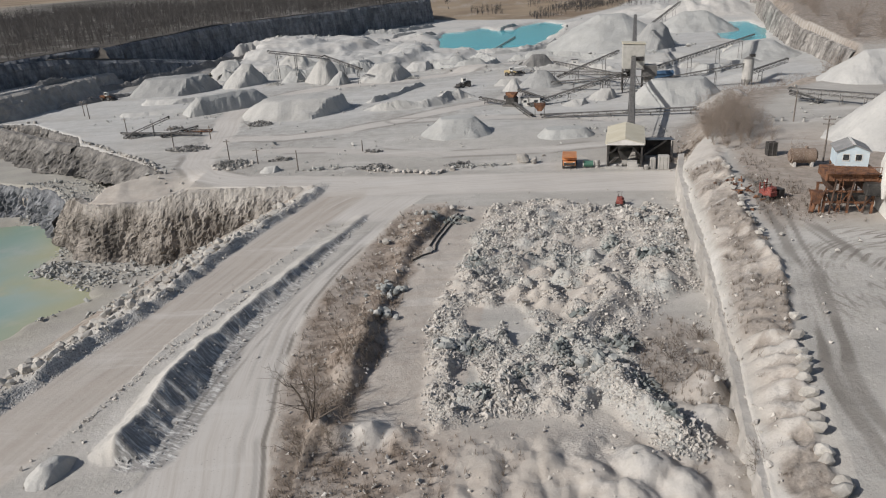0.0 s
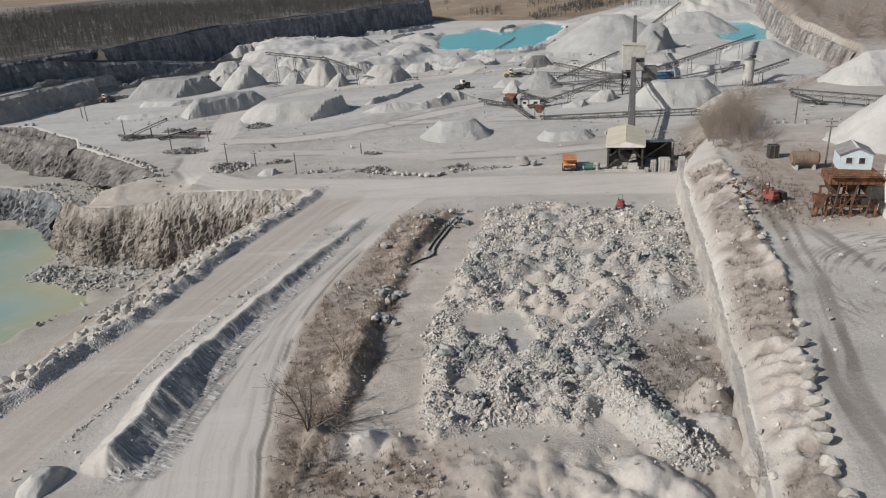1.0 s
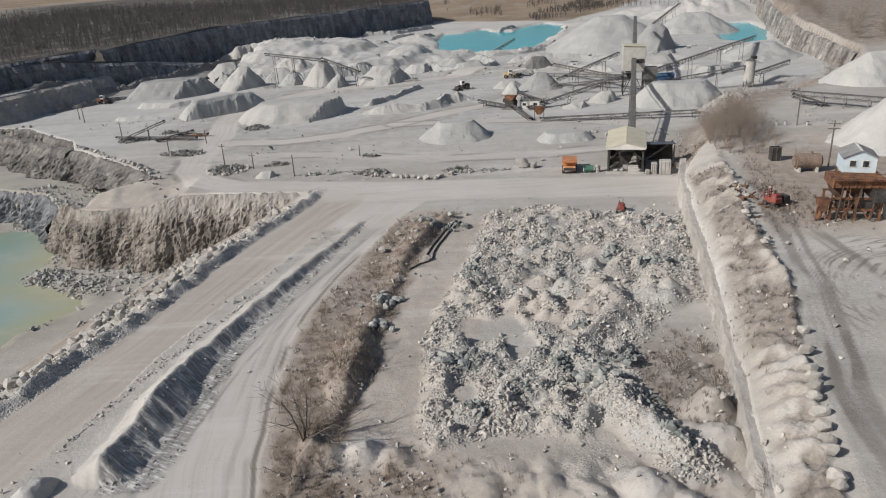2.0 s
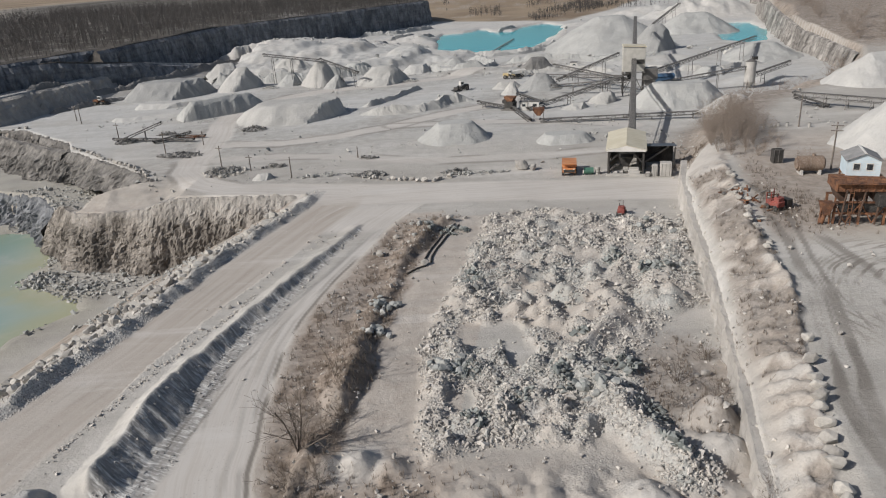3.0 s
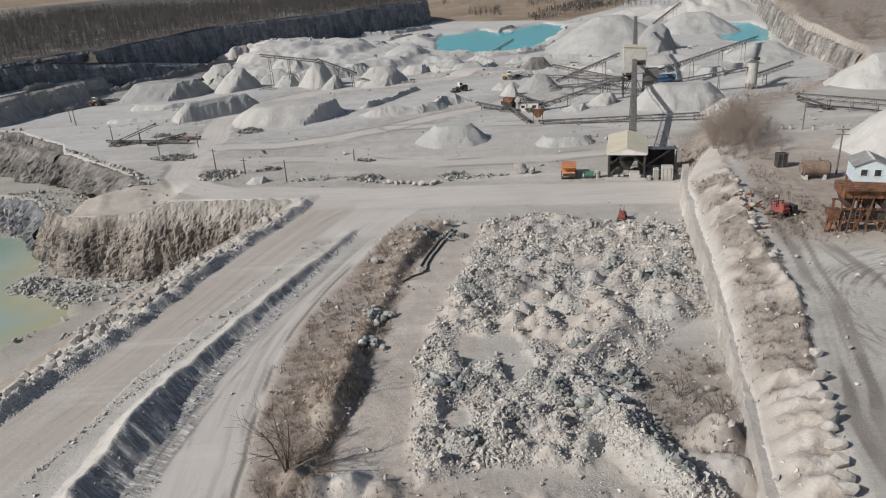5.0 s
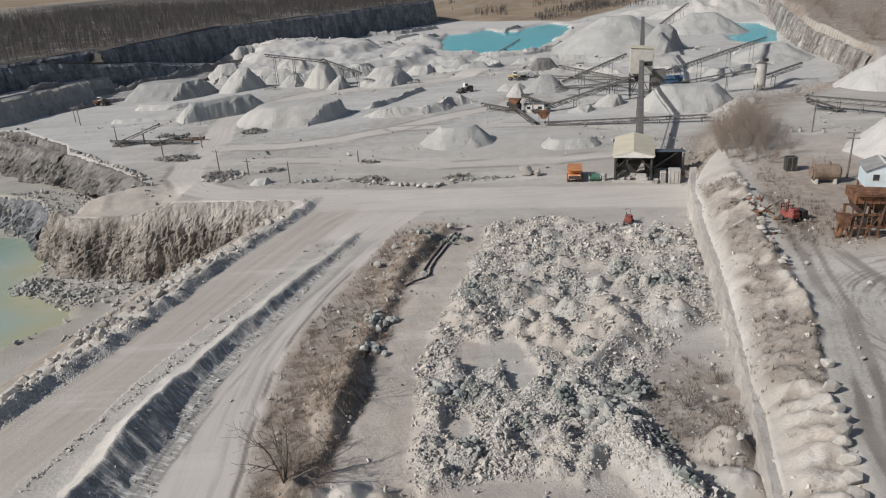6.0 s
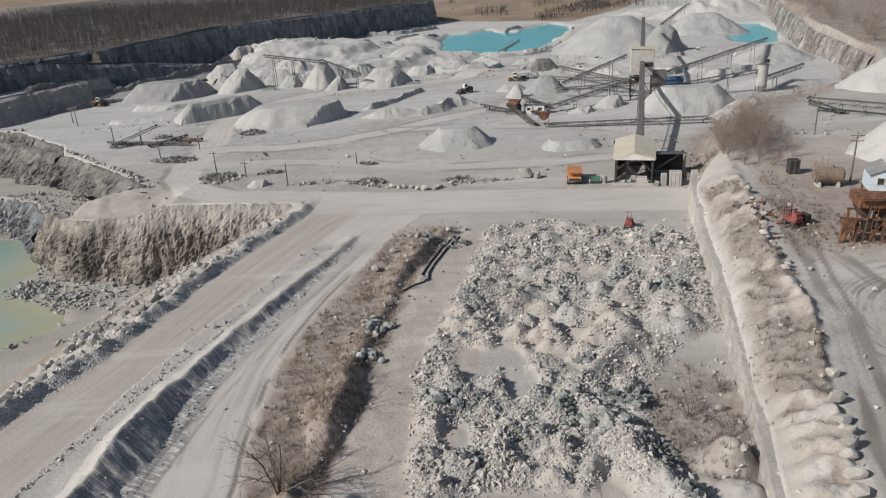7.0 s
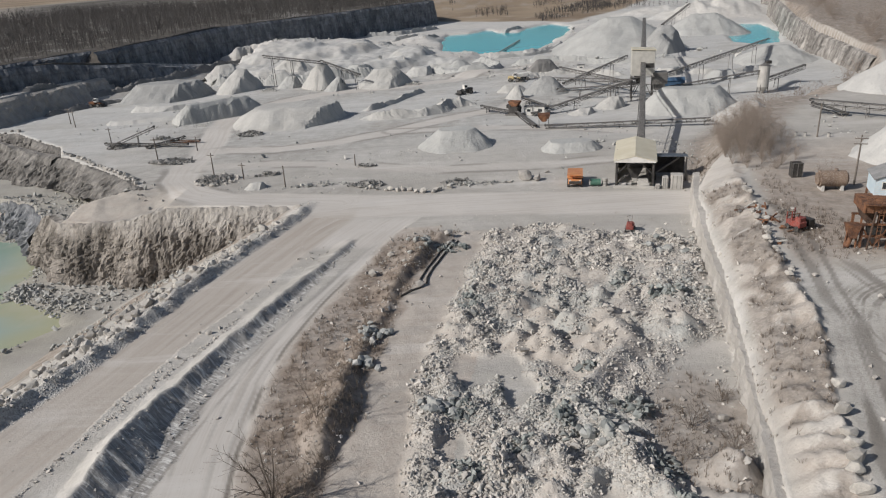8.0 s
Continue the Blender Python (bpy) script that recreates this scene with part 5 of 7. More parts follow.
def tubes(segments, sides=3, least=0.012):
    n = len(segments)
    a, b = np.array([s[0] for s in segments]), np.array([s[1] for s in segments])
    ra, rb = np.maximum([s[2] for s in segments], least), np.maximum([s[3] for s in segments], least)
    way = b - a
    way = way / np.linalg.norm(way, axis=1)[:, None]
    side = np.cross(way, np.where(np.abs(way[:, 2:3]) > 0.9, (1.0, 0, 0), (0, 0, 1.0)))
    side /= np.linalg.norm(side, axis=1)[:, None]
    up = np.cross(side, way)
    rings = []
    for centre, r in ((a, ra), (b, rb)):
        for k in range(sides):
            w = 2 * np.pi * k / sides
            rings.append(centre + r[:, None] * (side * np.cos(w) + up * np.sin(w)))
    verts = np.stack(rings, 1).reshape(-1, 3)
    quad = np.array([[k, (k + 1) % sides, sides + (k + 1) % sides, sides + k] for k in range(sides)])
    faces = (quad[None] + (np.arange(n) * 2 * sides)[:, None, None]).reshape(-1, 4)
    return verts, faces


def bare_tree(seed, high, stems, label, category="tree", twigs=4, spread_by=0.35, thick=0.09, material=BARK, depth=3):
    rng = np.random.default_rng(seed)
    all_limbs = limbs(rng, high, stems, spread_by, depth, twigs, thick)
    root = tagged(new("bare_tree" if category == "tree" else "bare_bush"), label, category)
    for name, pick, sides, least in (("trunk", [s for s in all_limbs if s[4] == 0], 6, 0.02), ("crown", [s for s in all_limbs if s[4] > 0], 3, 0.014)):
        v, f = tubes(pick, sides, least)
        ob = new(name, mesh_of(name, v, f, material, smooth=True))
        ob.parent = root
    return root


def stand(root, x, y, turn=0.0, size=1.0, first=False):
    m = pose(x, y, height(x, y), 0, 0, turn) @ Matrix.Diagonal((size, size, size, 1))
    if first:
        root.matrix_world = m
        return root
    ob = copy_thing(root, pose(x, y, height(x, y), 0, 0, turn))
    ob.scale = (size, size, size)
    return ob


def build_trees():
    rng = np.random.default_rng(41)
    tall = bare_tree(71, 7.5, 5, "leafless many-stemmed tree on the weedy bank", twigs=3, spread_by=0.42, thick=0.12, depth=2)
    stand(tall, -15.2, 63.6, 20, 1.0, True)
    slim = bare_tree(72, 6.0, 3, "slender leafless tree on the weedy bank", twigs=2, thick=0.06, depth=2)
    stand(slim, -12.9, 76.0, 0, 1.0, True)
    low = bare_tree(73, 3.6, 6, "small leafless bush among dry weeds", "bush", twigs=2, spread_by=0.5, thick=0.03, depth=2)
    stand(low, -15.4, 58.0, 0, 1.0, True)
    for x, y, s in ((-11.5, 69, 0.8), (-10.8, 82, 0.7), (-9.2, 91, 0.6), (26.3, 72.0, 1.0), (29.5, 68.5, 0.8), (24.6, 67.5, 0.7), (31.0, 76.5, 0.7), (-4.5, 108, 0.6), (-12.5, 59, 0.8),
                    (27, 50.5, 0.8)):
        stand(low, x, y, rng.uniform(0, 360), s)
    thick = bare_tree(74, 8.5, 7, "dense leafless tree in a thicket by the yard", twigs=3, spread_by=0.55, thick=0.06, material=BRUSH, depth=2)
    stand(thick, 62.5, 149, 0, 0.85, True)
    for x, y, s in ((66, 152, 0.75), (60.5, 154, 0.7), (66, 160, 0.85), (70, 157, 0.6), (71, 167, 0.7), (65, 167, 0.6), (75, 176, 0.6), (58, 143, 0.5), (63, 142, 0.45), (78, 186, 0.5), (68, 149, 0.5), (64, 158, 0.75), (69, 164, 0.7), (59, 149, 0.6), (72, 150, 0.4), (75, 160, 0.4), (70, 143, 0.35), (61, 146, 0.7), (64.5, 145, 0.65), (67, 147, 0.7), (63, 152, 0.85), (68, 155, 0.8), (62, 158, 0.7), (72, 161, 0.7), (67, 172, 0.6), (73, 171, 0.6), (59.5, 140, 0.45), (66, 140.5, 0.45), (70, 168, 0.65), (60, 151, 0.75), (65.5, 164, 0.8)):
        stand(thick, x, y, rng.uniform(0, 360), s)
    scrub = bare_tree(75, 4.0, 9, "low leafless thicket on the bank", "bush", twigs=2, spread_by=0.6, thick=0.04, material=BRUSH, depth=2)
    stand(scrub, 84, 196, 0, 1.0, True)
    for x, y, s in ((88, 200, 1.0), (93, 206, 1.1), (98, 213, 1.0), (104, 218, 1.1), (110, 222, 1.2), (116, 226, 1.0), (122, 231, 1.1), (100, 222, 0.8), (90, 210, 0.8), (69, 130, 0.8),
                    (134, 240, 1.2), (64, 138, 0.8), (146, 262, 1.5), (174, 300, 1.6), (182, 312, 1.8), (186, 330, 1.6), (170, 288, 1.5), (196, 372, 1.8), (188, 352, 1.6), (206, 392, 2.0),
                    (214, 420, 2.0), (224, 436, 2.0), (200, 340, 1.8), (158, 276, 1.3), (236, 470, 2.2), (176, 276, 2.4), (184, 290, 2.4), (192, 304, 2.2)):
        stand(scrub, x, y, rng.uniform(0, 360), s)


def woodland(name, x, y, high, material, label, seed, crowns=12, thick=0.16):
    """Leafless far woods in one mesh."""
    rng = np.random.default_rng(seed)
    z, _ = land(x, y)
    n = len(x)
    a, b, ra, rb = [], [], [], []
    base = np.stack([x, y, z - 0.3], -1)
    lean = np.stack([rng.normal(0, 0.06, n), rng.normal(0, 0.06, n), np.ones(n)], -1)
    tip = base + lean * high[:, None]
    a.append(base), b.append(tip), ra.append(np.full(n, thick)), rb.append(np.full(n, 0.03))
    for k in range(crowns):
        t = rng.uniform(0.25, 0.95, n)
        p = base + (tip - base) * t[:, None]
        w = rng.uniform(0, 2 * np.pi, n)
        reach = high * rng.uniform(0.14, 0.34, n) * (1.15 - t * 0.7)
        q = p + np.stack([np.cos(w) * reach, np.sin(w) * reach, reach * rng.uniform(0.4, 1.3, n)], -1)
        a.append(p), b.append(q), ra.append(np.full(n, thick * 0.45)), rb.append(np.full(n, 0.04))
    a, b, ra, rb = np.concatenate(a), np.concatenate(b), np.concatenate(ra), np.concatenate(rb)
    v, f = tubes(list(zip(a, b, ra, rb)), 3, 0.03)
    tagged(new(name, mesh_of(name, v, f, material)), label, "woods", kind="stuff")


def build_woods():
    rng = np.random.default_rng(43)
    n = 12000
    x, y = rng.uniform(-480, 10, n), rng.uniform(215, 780, n)
    d, _ = along(x, y, HILL)
    back = np.where((-d > 20), True, (-d > 5) & (y > 360))
    edge = 330 + 60 * rough(x, y, 120, 301)
    keep = back & (-d < edge) & (rng.uniform(0, 1, n) < np.clip(1.0 + 0.5 * rough(x, y, 40, 302), 0.2, 1))
    x, y = x[keep], y[keep]
    woodland("winter_woods", x, y, rng.uniform(0.35, 1.0, len(x)) ** 0.8 * 11, WOODS, "dense leafless brown woods on the high ground", 51, 9, 0.17)
    n = 5000
    x, y = rng.uniform(-300, 0, n), rng.uniform(240, 700, n)
    d, _ = along(x, y, HILL)
    keep = (-d > 3) & (-d < 60) & ((-d > 18) | (y > 352))
    woodland("winter_scrub", x[keep], y[keep], rng.uniform(2, 6, keep.sum()), WOODS, "leafless scrub along the edge of the woods", 54, 9, 0.1)
    # scrub on the ledges and behind the far pond
    n = 2600
    x, y = rng.uniform(20, 330, n), rng.uniform(690, 900, n)
    keep = rough(x, y, 60, 303) > 0.12
    woodland("scrub", x[keep], y[keep], rng.uniform(3, 8, keep.sum()), WOODS, "leafless scrub on the far grassland", 52, 10, 0.16)
    n = 1500
    x = rng.uniform(88, 235, n)
    y = 606 + (x - 93) * 1.35 + rng.uniform(0, 75, n)
    keep = rough(x, y, 45, 305) > -0.25
    woodland("scrub", x[keep], y[keep], rng.uniform(2, 6, keep.sum()), WOODS, "dark leafless scrub behind the largest heaps", 55, 9, 0.16)
    n = 1500
    x, y = rng.uniform(-320, -150, n), rng.uniform(220, 350, n)
    d, _ = along(x, y, HILL)
    keep = (-d > 4) & (-d < 14)
    woodland("scrub", x[keep], y[keep], rng.uniform(1.5, 4, keep.sum()), WOODS, "leafless scrub on a quarry ledge", 53, 9, 0.08)


def build_weeds():
    rng = np.random.default_rng(44)
    n = 42000
    x = np.concatenate([rng.uniform(-24, 8, n // 2), rng.uniform(20, 62, n // 2)])
    y = rng.uniform(46, 175, n)
    z, m = land(x, y)
    keep = rng.uniform(0, 1, n) < m["weed"] * np.clip(0.5 + 0.9 * rough(x, y, 3, 304), 0.05, 1) * np.where((m["strip"] < -1.5) & (x < 10), 0.5, 1.0)
    x, y, z = x[keep], y[keep], z[keep]
    k = len(x)
    segments = []
    for _ in range(4):
        p = np.stack([x + rng.normal(0, 0.12, k), y + rng.normal(0, 0.12, k), z - 0.05], -1)
        h = rng.uniform(0.25, 0.8, k)
        q = p + np.stack([rng.normal(0, 0.22, k) * h, rng.normal(0, 0.22, k) * h, h], -1)
        segments += list(zip(p, q, np.full(k, 0.03), np.full(k, 0.012)))
    v, f = tubes(segments, 3, 0.012)
    tagged(new("dry_weeds", mesh_of("dry_weeds", v, f, STRAW)), "dry brown weeds on banks and ridges", "weeds", kind="stuff")


build_trees()
build_woods()
build_weeds()

# ---- stockpiles ----
def stockpile(x, y, rx, ry, h, label, material, turn=0.0, top=0.0, cuts=(), seed=0, base=None, smooth=False):
    """A heap of crushed stone, tipped load by load. top: how flat it is (0: a cone). cuts: (direction in degrees, distance from the middle as a share of the radius) of dug-off sides."""
    n = 46
    pad = 1.18
    lx, ly = np.meshgrid(np.linspace(-pad, pad, n) * rx, np.linspace(-pad, pad, n) * ry)
    short = min(rx, ry)
    ax, ay = rx - short, ry - short
    px, py = lx - np.clip(lx, -ax, ax), ly - np.clip(ly, -ay, ay)
    far = np.hypot(px, py) * (1 + 0.09 * rough(lx + 7 * seed, ly, short * 0.7, seed + 1)) + 0.05 * short * rough(lx, ly, short * 0.28, seed + 6)
    core = min(short * min(0.72, 1.4 * top), short - h / 0.85) if h < 0.8 * short else 0.04 * short
    core = max(core, 0.04 * short)
    z = h * (1 - np.maximum(far - core, 0) / (short - core))
    z = z + (0.03 + 0.10 * (ax + ay > 0.3 * short)) * h * rough(lx, ly, short * 0.9, seed + 2) * (far < short) + 0.025 * h * rough(lx, ly, short * 0.2, seed + 3)
    z = np.minimum(z, h * (1 + 0.05 * rough(lx, ly, short * 0.5, seed + 4)))
    for way, off in cuts:
        w = radians(way)
        past = (lx * math.cos(w) + ly * math.sin(w)) - off * rx + 0.06 * rx * rough(lx, ly, rx * 0.2, seed + 5)
        z = np.where(past > 0, z - past * 1.5, z)
    base = height(x, y) - 0.1 if base is None else base
    c, s = math.cos(radians(turn)), math.sin(radians(turn))
    floor = land(x + lx * c - ly * s, y + lx * s + ly * c)[0] - base - 0.45
    z = np.maximum(z, floor)
    i = np.arange(n * n).reshape(n, n)
    quads = np.stack([i[:-1, :-1], i[:-1, 1:], i[1:, 1:], i[1:, :-1]], -1).reshape(-1, 4)
    quads = quads[((z - floor).ravel()[quads] > 0.01).any(1)]
    ob = new("stockpile", mesh_of("stockpile", np.stack([lx, ly, z], -1).reshape(-1, 3), quads, material, smooth=smooth))
    ob.matrix_world = pose(x, y, base, 0, 0, turn)
    tagged(ob, label, "stockpile", "stockpiles")


stockpile(-40.7, 58.2, 2.8, 2.4, 1.6, "low pale mound with a dark steep face beside the haul road", PILE, 60, 0.3, ((-75, 0.35),), 46, smooth=True)
stockpile(-45, 250, 22, 15, 5.8, "broad low stockpile dug away on one side", PILE, 4, 0.3, ((-30, 0.45), (28, 0.62)), 1)
stockpile(6.5, 201, 10.5, 8.4, 4.8, "flat-topped pale stockpile on the quarry floor", PILE_GREY, 0, 0.3, (), 2)
stockpile(-77, 266, 19, 8.5, 6.4, "long bluish grey stockpile with a steep dug face", PILE_GREY, 40, 0.1, ((-90, 0.12), (180, 0.8)), 3)
stockpile(-112, 317, 22, 13, 7.0, "long grey stockpile with a flat top", PILE_SLATE, -3, 0.4, ((-28, 0.40),), 4)
stockpile(-82, 324, 13, 11, 9.2, "peaked pale stockpile on the quarry floor", PILE, 0, 0.0, ((-20, 0.12),), 5)
stockpile(-46.4, 320, 12, 9.5, 10.4, "sharp conical stockpile under a conveyor", PILE, 20, 0, ((-35, 0.10), (-140, 0.3)), 6)
stockpile(-39.5, 313, 6.5, 6.0, 5.4, "small conical grey stockpile", PILE_GREY, 0, 0, ((-20, 0.15),), 26)
stockpile(-20, 318, 13, 11, 7.4, "pale stockpile with streaked flanks", PILE, 0, 0.25, ((-30, 0.5),), 7)
stockpile(97, 392, 37, 33, 16.5, "huge pale rounded stockpile on the quarry floor", PILE_GREY, 0, 0.06, (), 8)
stockpile(114, 368, 16, 14, 12.5, "steep conical grey stockpile beside a larger heap", PILE_SLATE, 0, 0, ((-35, 0.3),), 28)
stockpile(162, 450, 26, 20, 11.0, "large grey conical stockpile", PILE_GREY, 0, 0.05, (), 9)
stockpile(80, 230, 16, 11.5, 7.0, "flat-topped grey stockpile on the quarry floor", PILE_GREY, -4, 0.3, (), 10)
stockpile(146, 318, 17, 13, 6.2, "low grey stockpile under a conveyor head", PILE_GREY, 0, 0.05, (), 11)
stockpile(130, 209, 15, 12, 8.6, "white conical stockpile on the high yard", PILE_WHITE, 0, 0, (), 12)
stockpile(97.5, 140, 17, 14, 12.0, "very large white conical stockpile on the high yard", PILE_WHITE, 0, 0, (), 13)
stockpile(42, 276, 9, 7.5, 6.0, "conical grey stockpile below a conveyor", PILE_SLATE, 0, 0, (), 14)
stockpile(35.5, 190, 8.0, 5.0, 2.2, "low spread of grey stone with a flat top", PILE_GREY, 0, 0.45, (), 15)
stockpile(47.5, 320, 8.5, 6.0, 6.0, "dark grey stockpile with a dug face", PILE_DARK, 10, 0.2, ((-90, 0.2),), 16)
stockpile(30.5, 268, 4.5, 4.0, 4.4, "small peaked grey stockpile beside a hopper", PILE, 0, 0.0, ((0, 0.2),), 42)
stockpile(82, 194, 7, 5.5, 3.6, "pale buff heap on top of the bank", PILE, 0, 0.1, ((-60, 0.4),), 18)
stockpile(59, 240, 6.9, 5.2, 3.4, "small peaked stockpile on the quarry floor", PILE, 0, 0, ((-30, 0.2),), 19)
stockpile(48, 233, 5.5, 4, 2.0, "small peaked stockpile on the quarry floor", PILE, 0, 0, ((-30, 0.3),), 29)
stockpile(221, 600, 24, 16, 10.5, "far white lime stockpile", PILE_WHITE, 0, 0.1, (), 20)
stockpile(-61.3, 326, 7.5, 5.5, 5.0, "small grey stockpile on the quarry floor", PILE_GREY, 0, 0.05, ((-10, 0.2),), 21)
stockpile(-41, 171, 3.8, 2.4, 1.5, "small buff heap with a dug face", PILE, 0, 0.1, ((-10, 0.2),), 23)
stockpile(-103, 268, 15, 6, 1.4, "low white spread of lime", PILE_WHITE, 10, 0.5, (), 31)
stockpile(-104, 290, 15, 6, 2.0, "low white spread of lime", PILE_WHITE, -4, 0.4, ((-60, 0.3),), 32)
stockpile(30, 282, 6, 4, 2.6, "small pale stockpile on the quarry floor", PILE, 0, 0.1, (), 33)


def windrow(line, wide, tall, label, material, seed, steep=0.35):
    """A ridge of pushed-up stone along a line; steep: how far the crest leans to the line's right."""
    pts = [(ax + (bx - ax) * t, ay + (by - ay) * t) for (ax, ay), (bx, by) in zip(line, line[1:]) for t in np.arange(0, 1, 0.7 / math.hypot(bx - ax, by - ay))] + [line[-1]]
    p = np.array(pts)
    for _ in range(8):
        p[1:-1] = (p[:-2] + 2 * p[1:-1] + p[2:]) / 4
    way = np.gradient(p, axis=0)
    way /= np.linalg.norm(way, axis=1)[:, None]
    v = np.linspace(-1, 1, 13)[None, :]
    s = np.arange(len(p))[:, None] * 0.7
    x = p[:, :1] + way[:, 1:] * v * wide + 0.25 * wide * rough(s, v, 6, seed)
    y = p[:, 1:] - way[:, :1] * v * wide + 0.25 * wide * rough(s, v + 9, 6, seed + 1)
    crest = np.where(v < steep, (v + 1) / (1 + steep), (1 - v) / (1 - steep))
    ends = np.clip(np.minimum(s, s[::-1]) / (1.5 * wide), 0, 1)
    z = land(x, y)[0] - 0.25 + tall * crest * ends * (1 + 0.45 * rough(s, v * wide, 5, seed + 2) + 0.25 * rough(s, v * wide, 1.6, seed + 3)) + 0.12 * tall * rough(x, y, 0.9, seed + 4)
    i = np.arange(x.size).reshape(x.shape)
    quads = np.stack([i[:-1, :-1], i[1:, :-1], i[1:, 1:], i[:-1, 1:]], -1).reshape(-1, 4)
    tagged(new("windrow", mesh_of("windrow", np.stack([x, y, z], -1).reshape(-1, 3), quads, material)), label, "windrow", "windrows")


windrow([(-25, 248), (-14, 246.5), (-4, 248), (7, 255)], 4.5, 2.6, "low bank of stone with a dug edge", PILE, 301, 0.5)
windrow([(-25, 260), (-16, 272), (-10, 286), (-4, 296)], 2.4, 1.8, "narrow bank of pushed-up stone", PILE, 305, 0.5)
windrow([(-2, 248), (4, 259), (10, 261.5), (16, 261)], 4.0, 3.0, "lumpy bank of dug stone", PILE, 309, 0.5)
windrow([(0, 352), (6, 340), (15, 335), (24, 335), (30, 346), (27, 364), (20, 373)], 3.2, 2.6, "curved bank of pushed-up stone round a turning place", PILE_GREY, 313, 0.4)
windrow([(-164, 296), (-150, 318), (-130, 346), (-111, 391), (-97, 428)], 3.0, 2.6, "dark rocky bank along the ramp", PILE_DARK, 317, 0.2)
windrow([(-154, 289), (-139, 312), (-119, 340), (-100, 385)], 2.6, 2.0, "rocky bank at the foot of the ramp", PILE_DARK, 321, 0.3)
windrow([(-104, 350), (-88, 344), (-68, 338), (-44, 344), (-22, 352)], 4.5, 4.5, "ragged bank of dug spoil", PILE_GREY, 325, 0.4)
windrow([(30, 308), (44, 316), (60, 316), (80, 306)], 3.0, 2.4, "low bank of pale stone", PILE, 329, 0.3)
windrow([(36, 352), (60, 350), (86, 340), (112, 338)], 3.0, 2.6, "low bank of broken stone before a large heap", PILE_GREY, 333, 0.3)
windrow([(100, 300), (120, 296), (140, 304)], 3.5, 2.2, "low bank of pale stone", PILE, 337, 0.3)
windrow([(10, 392), (30, 388), (50, 390), (66, 410), (80, 440)], 4.0, 2.2, "pale bank round the settling pond", PILE_WHITE, 341, 0.2)
for k, (line, wide, tall) in enumerate((([(-52, 556), (-26, 562), (4, 592)], 3.5, 3.0), ([(-28, 497), (-12, 511), (4, 524)], 3.0, 2.6), ([(-16, 446), (-6, 450), (1, 452)], 2.4, 2.0),
                                        ([(-38, 474), (-27, 490)], 2.6, 2.2), ([(49, 533), (58, 546), (65, 556)], 3.0, 2.6), ([(-2, 366), (10, 360), (26, 362)], 2.0, 1.8), ([(30, 380), (48, 384), (64, 396)], 2.2, 1.8))):
    windrow(line, wide, tall, "dug ledge of grey stone by the settling pond", PILE_SLATE if k % 2 else PILE_GREY, 345 + 4 * k, 0.45)
# rough heaps dug over by loaders
for k, (x, y, r, h) in enumerate(((-66, 352, 12, 5), (-34, 350, 10, 4.5), (-4, 344, 9, 3.5), (-98, 356, 9, 4), (14, 362, 8, 3), (24, 340, 7, 2.4), (96, 300, 8, 3), (112, 285, 8, 3))):
    stockpile(x, y, r, r * 0.75, h, "rough pale heap dug over by loaders", (PILE, PILE_GREY, PILE_WHITE)[k % 3], 25 * (k % 5) - 50, 0.15 + 0.07 * (k % 4), ((-35 + 12 * (k % 5), 0.05 + 0.08 * (k % 4)),), 60 + k)

# ---- crushing and screening plant ----
def conveyor(a, b, width, label, legs=(), deep=0.9, colour=STEEL):
    """A belt conveyor from a to b on a lattice frame. legs: shares of its length at which it stands on the ground."""
    a, b = Vector(a), Vector(b)
    root = thing("conveyor", pose(a.x, a.y, height(a.x, a.y)), label, "conveyor", "conveyors")
    o = root.matrix_world.translation
    way = (b - a).normalized()
    side = way.cross(Vector((0, 0, 1))).normalized() * (width / 2)
    up = side.cross(way).normalized() * deep
    size = (b - a).length
    bays = max(3, int(size / 2.4))
    for sign in (-1, 1):
        bm = bmesh.new()
        p, q = a - o + side * sign, b - o + side * sign
        beam(bm, p, q, 0.14)
        beam(bm, p - up, q - up, 0.14)
        for k in range(bays):
            s, t = p + (q - p) * (k / bays), p + (q - p) * ((k + 1) / bays)
            beam(bm, s - up, (s if k % 2 else t - up), 0.08) if k % 2 else beam(bm, s - up, t, 0.08)
            beam(bm, t - up, t, 0.08)
        part("side_frame", bm, colour, root)
    bm = bmesh.new()
    m = Matrix.Translation((a + b) / 2 - o + up * 0.12 / deep) @ way.to_track_quat("Y", "Z").to_matrix().to_4x4()
    box(bm, (width * 0.86, size, 0.08), turn=m)
    part("belt", bm, BELT, root, "dusty black rubber belt")
    for end in (a, b):
        bm = bmesh.new()
        bar(bm, end - o - side * 0.9, end - o + side * 0.9, 0.3, 10)
        part("drum", bm, DARK_STEEL, root)
    for t in legs:
        p = a + (b - a) * t
        g = height(p.x, p.y)
        bm = bmesh.new()
        for sign in (-1, 1):
            beam(bm, p - o + side * sign - up, Vector((p.x, p.y, g - 0.2)) - o + side * sign * 1.35, 0.16)
        beam(bm, (p - o + side - up) * 0.5 + (Vector((p.x, p.y, g)) - o + side * 1.3) * 0.5, (p - o - side - up) * 0.5 + (Vector((p.x, p.y, g)) - o - side * 1.3) * 0.5, 0.1)
        part("trestle", bm, colour, root)
    return root


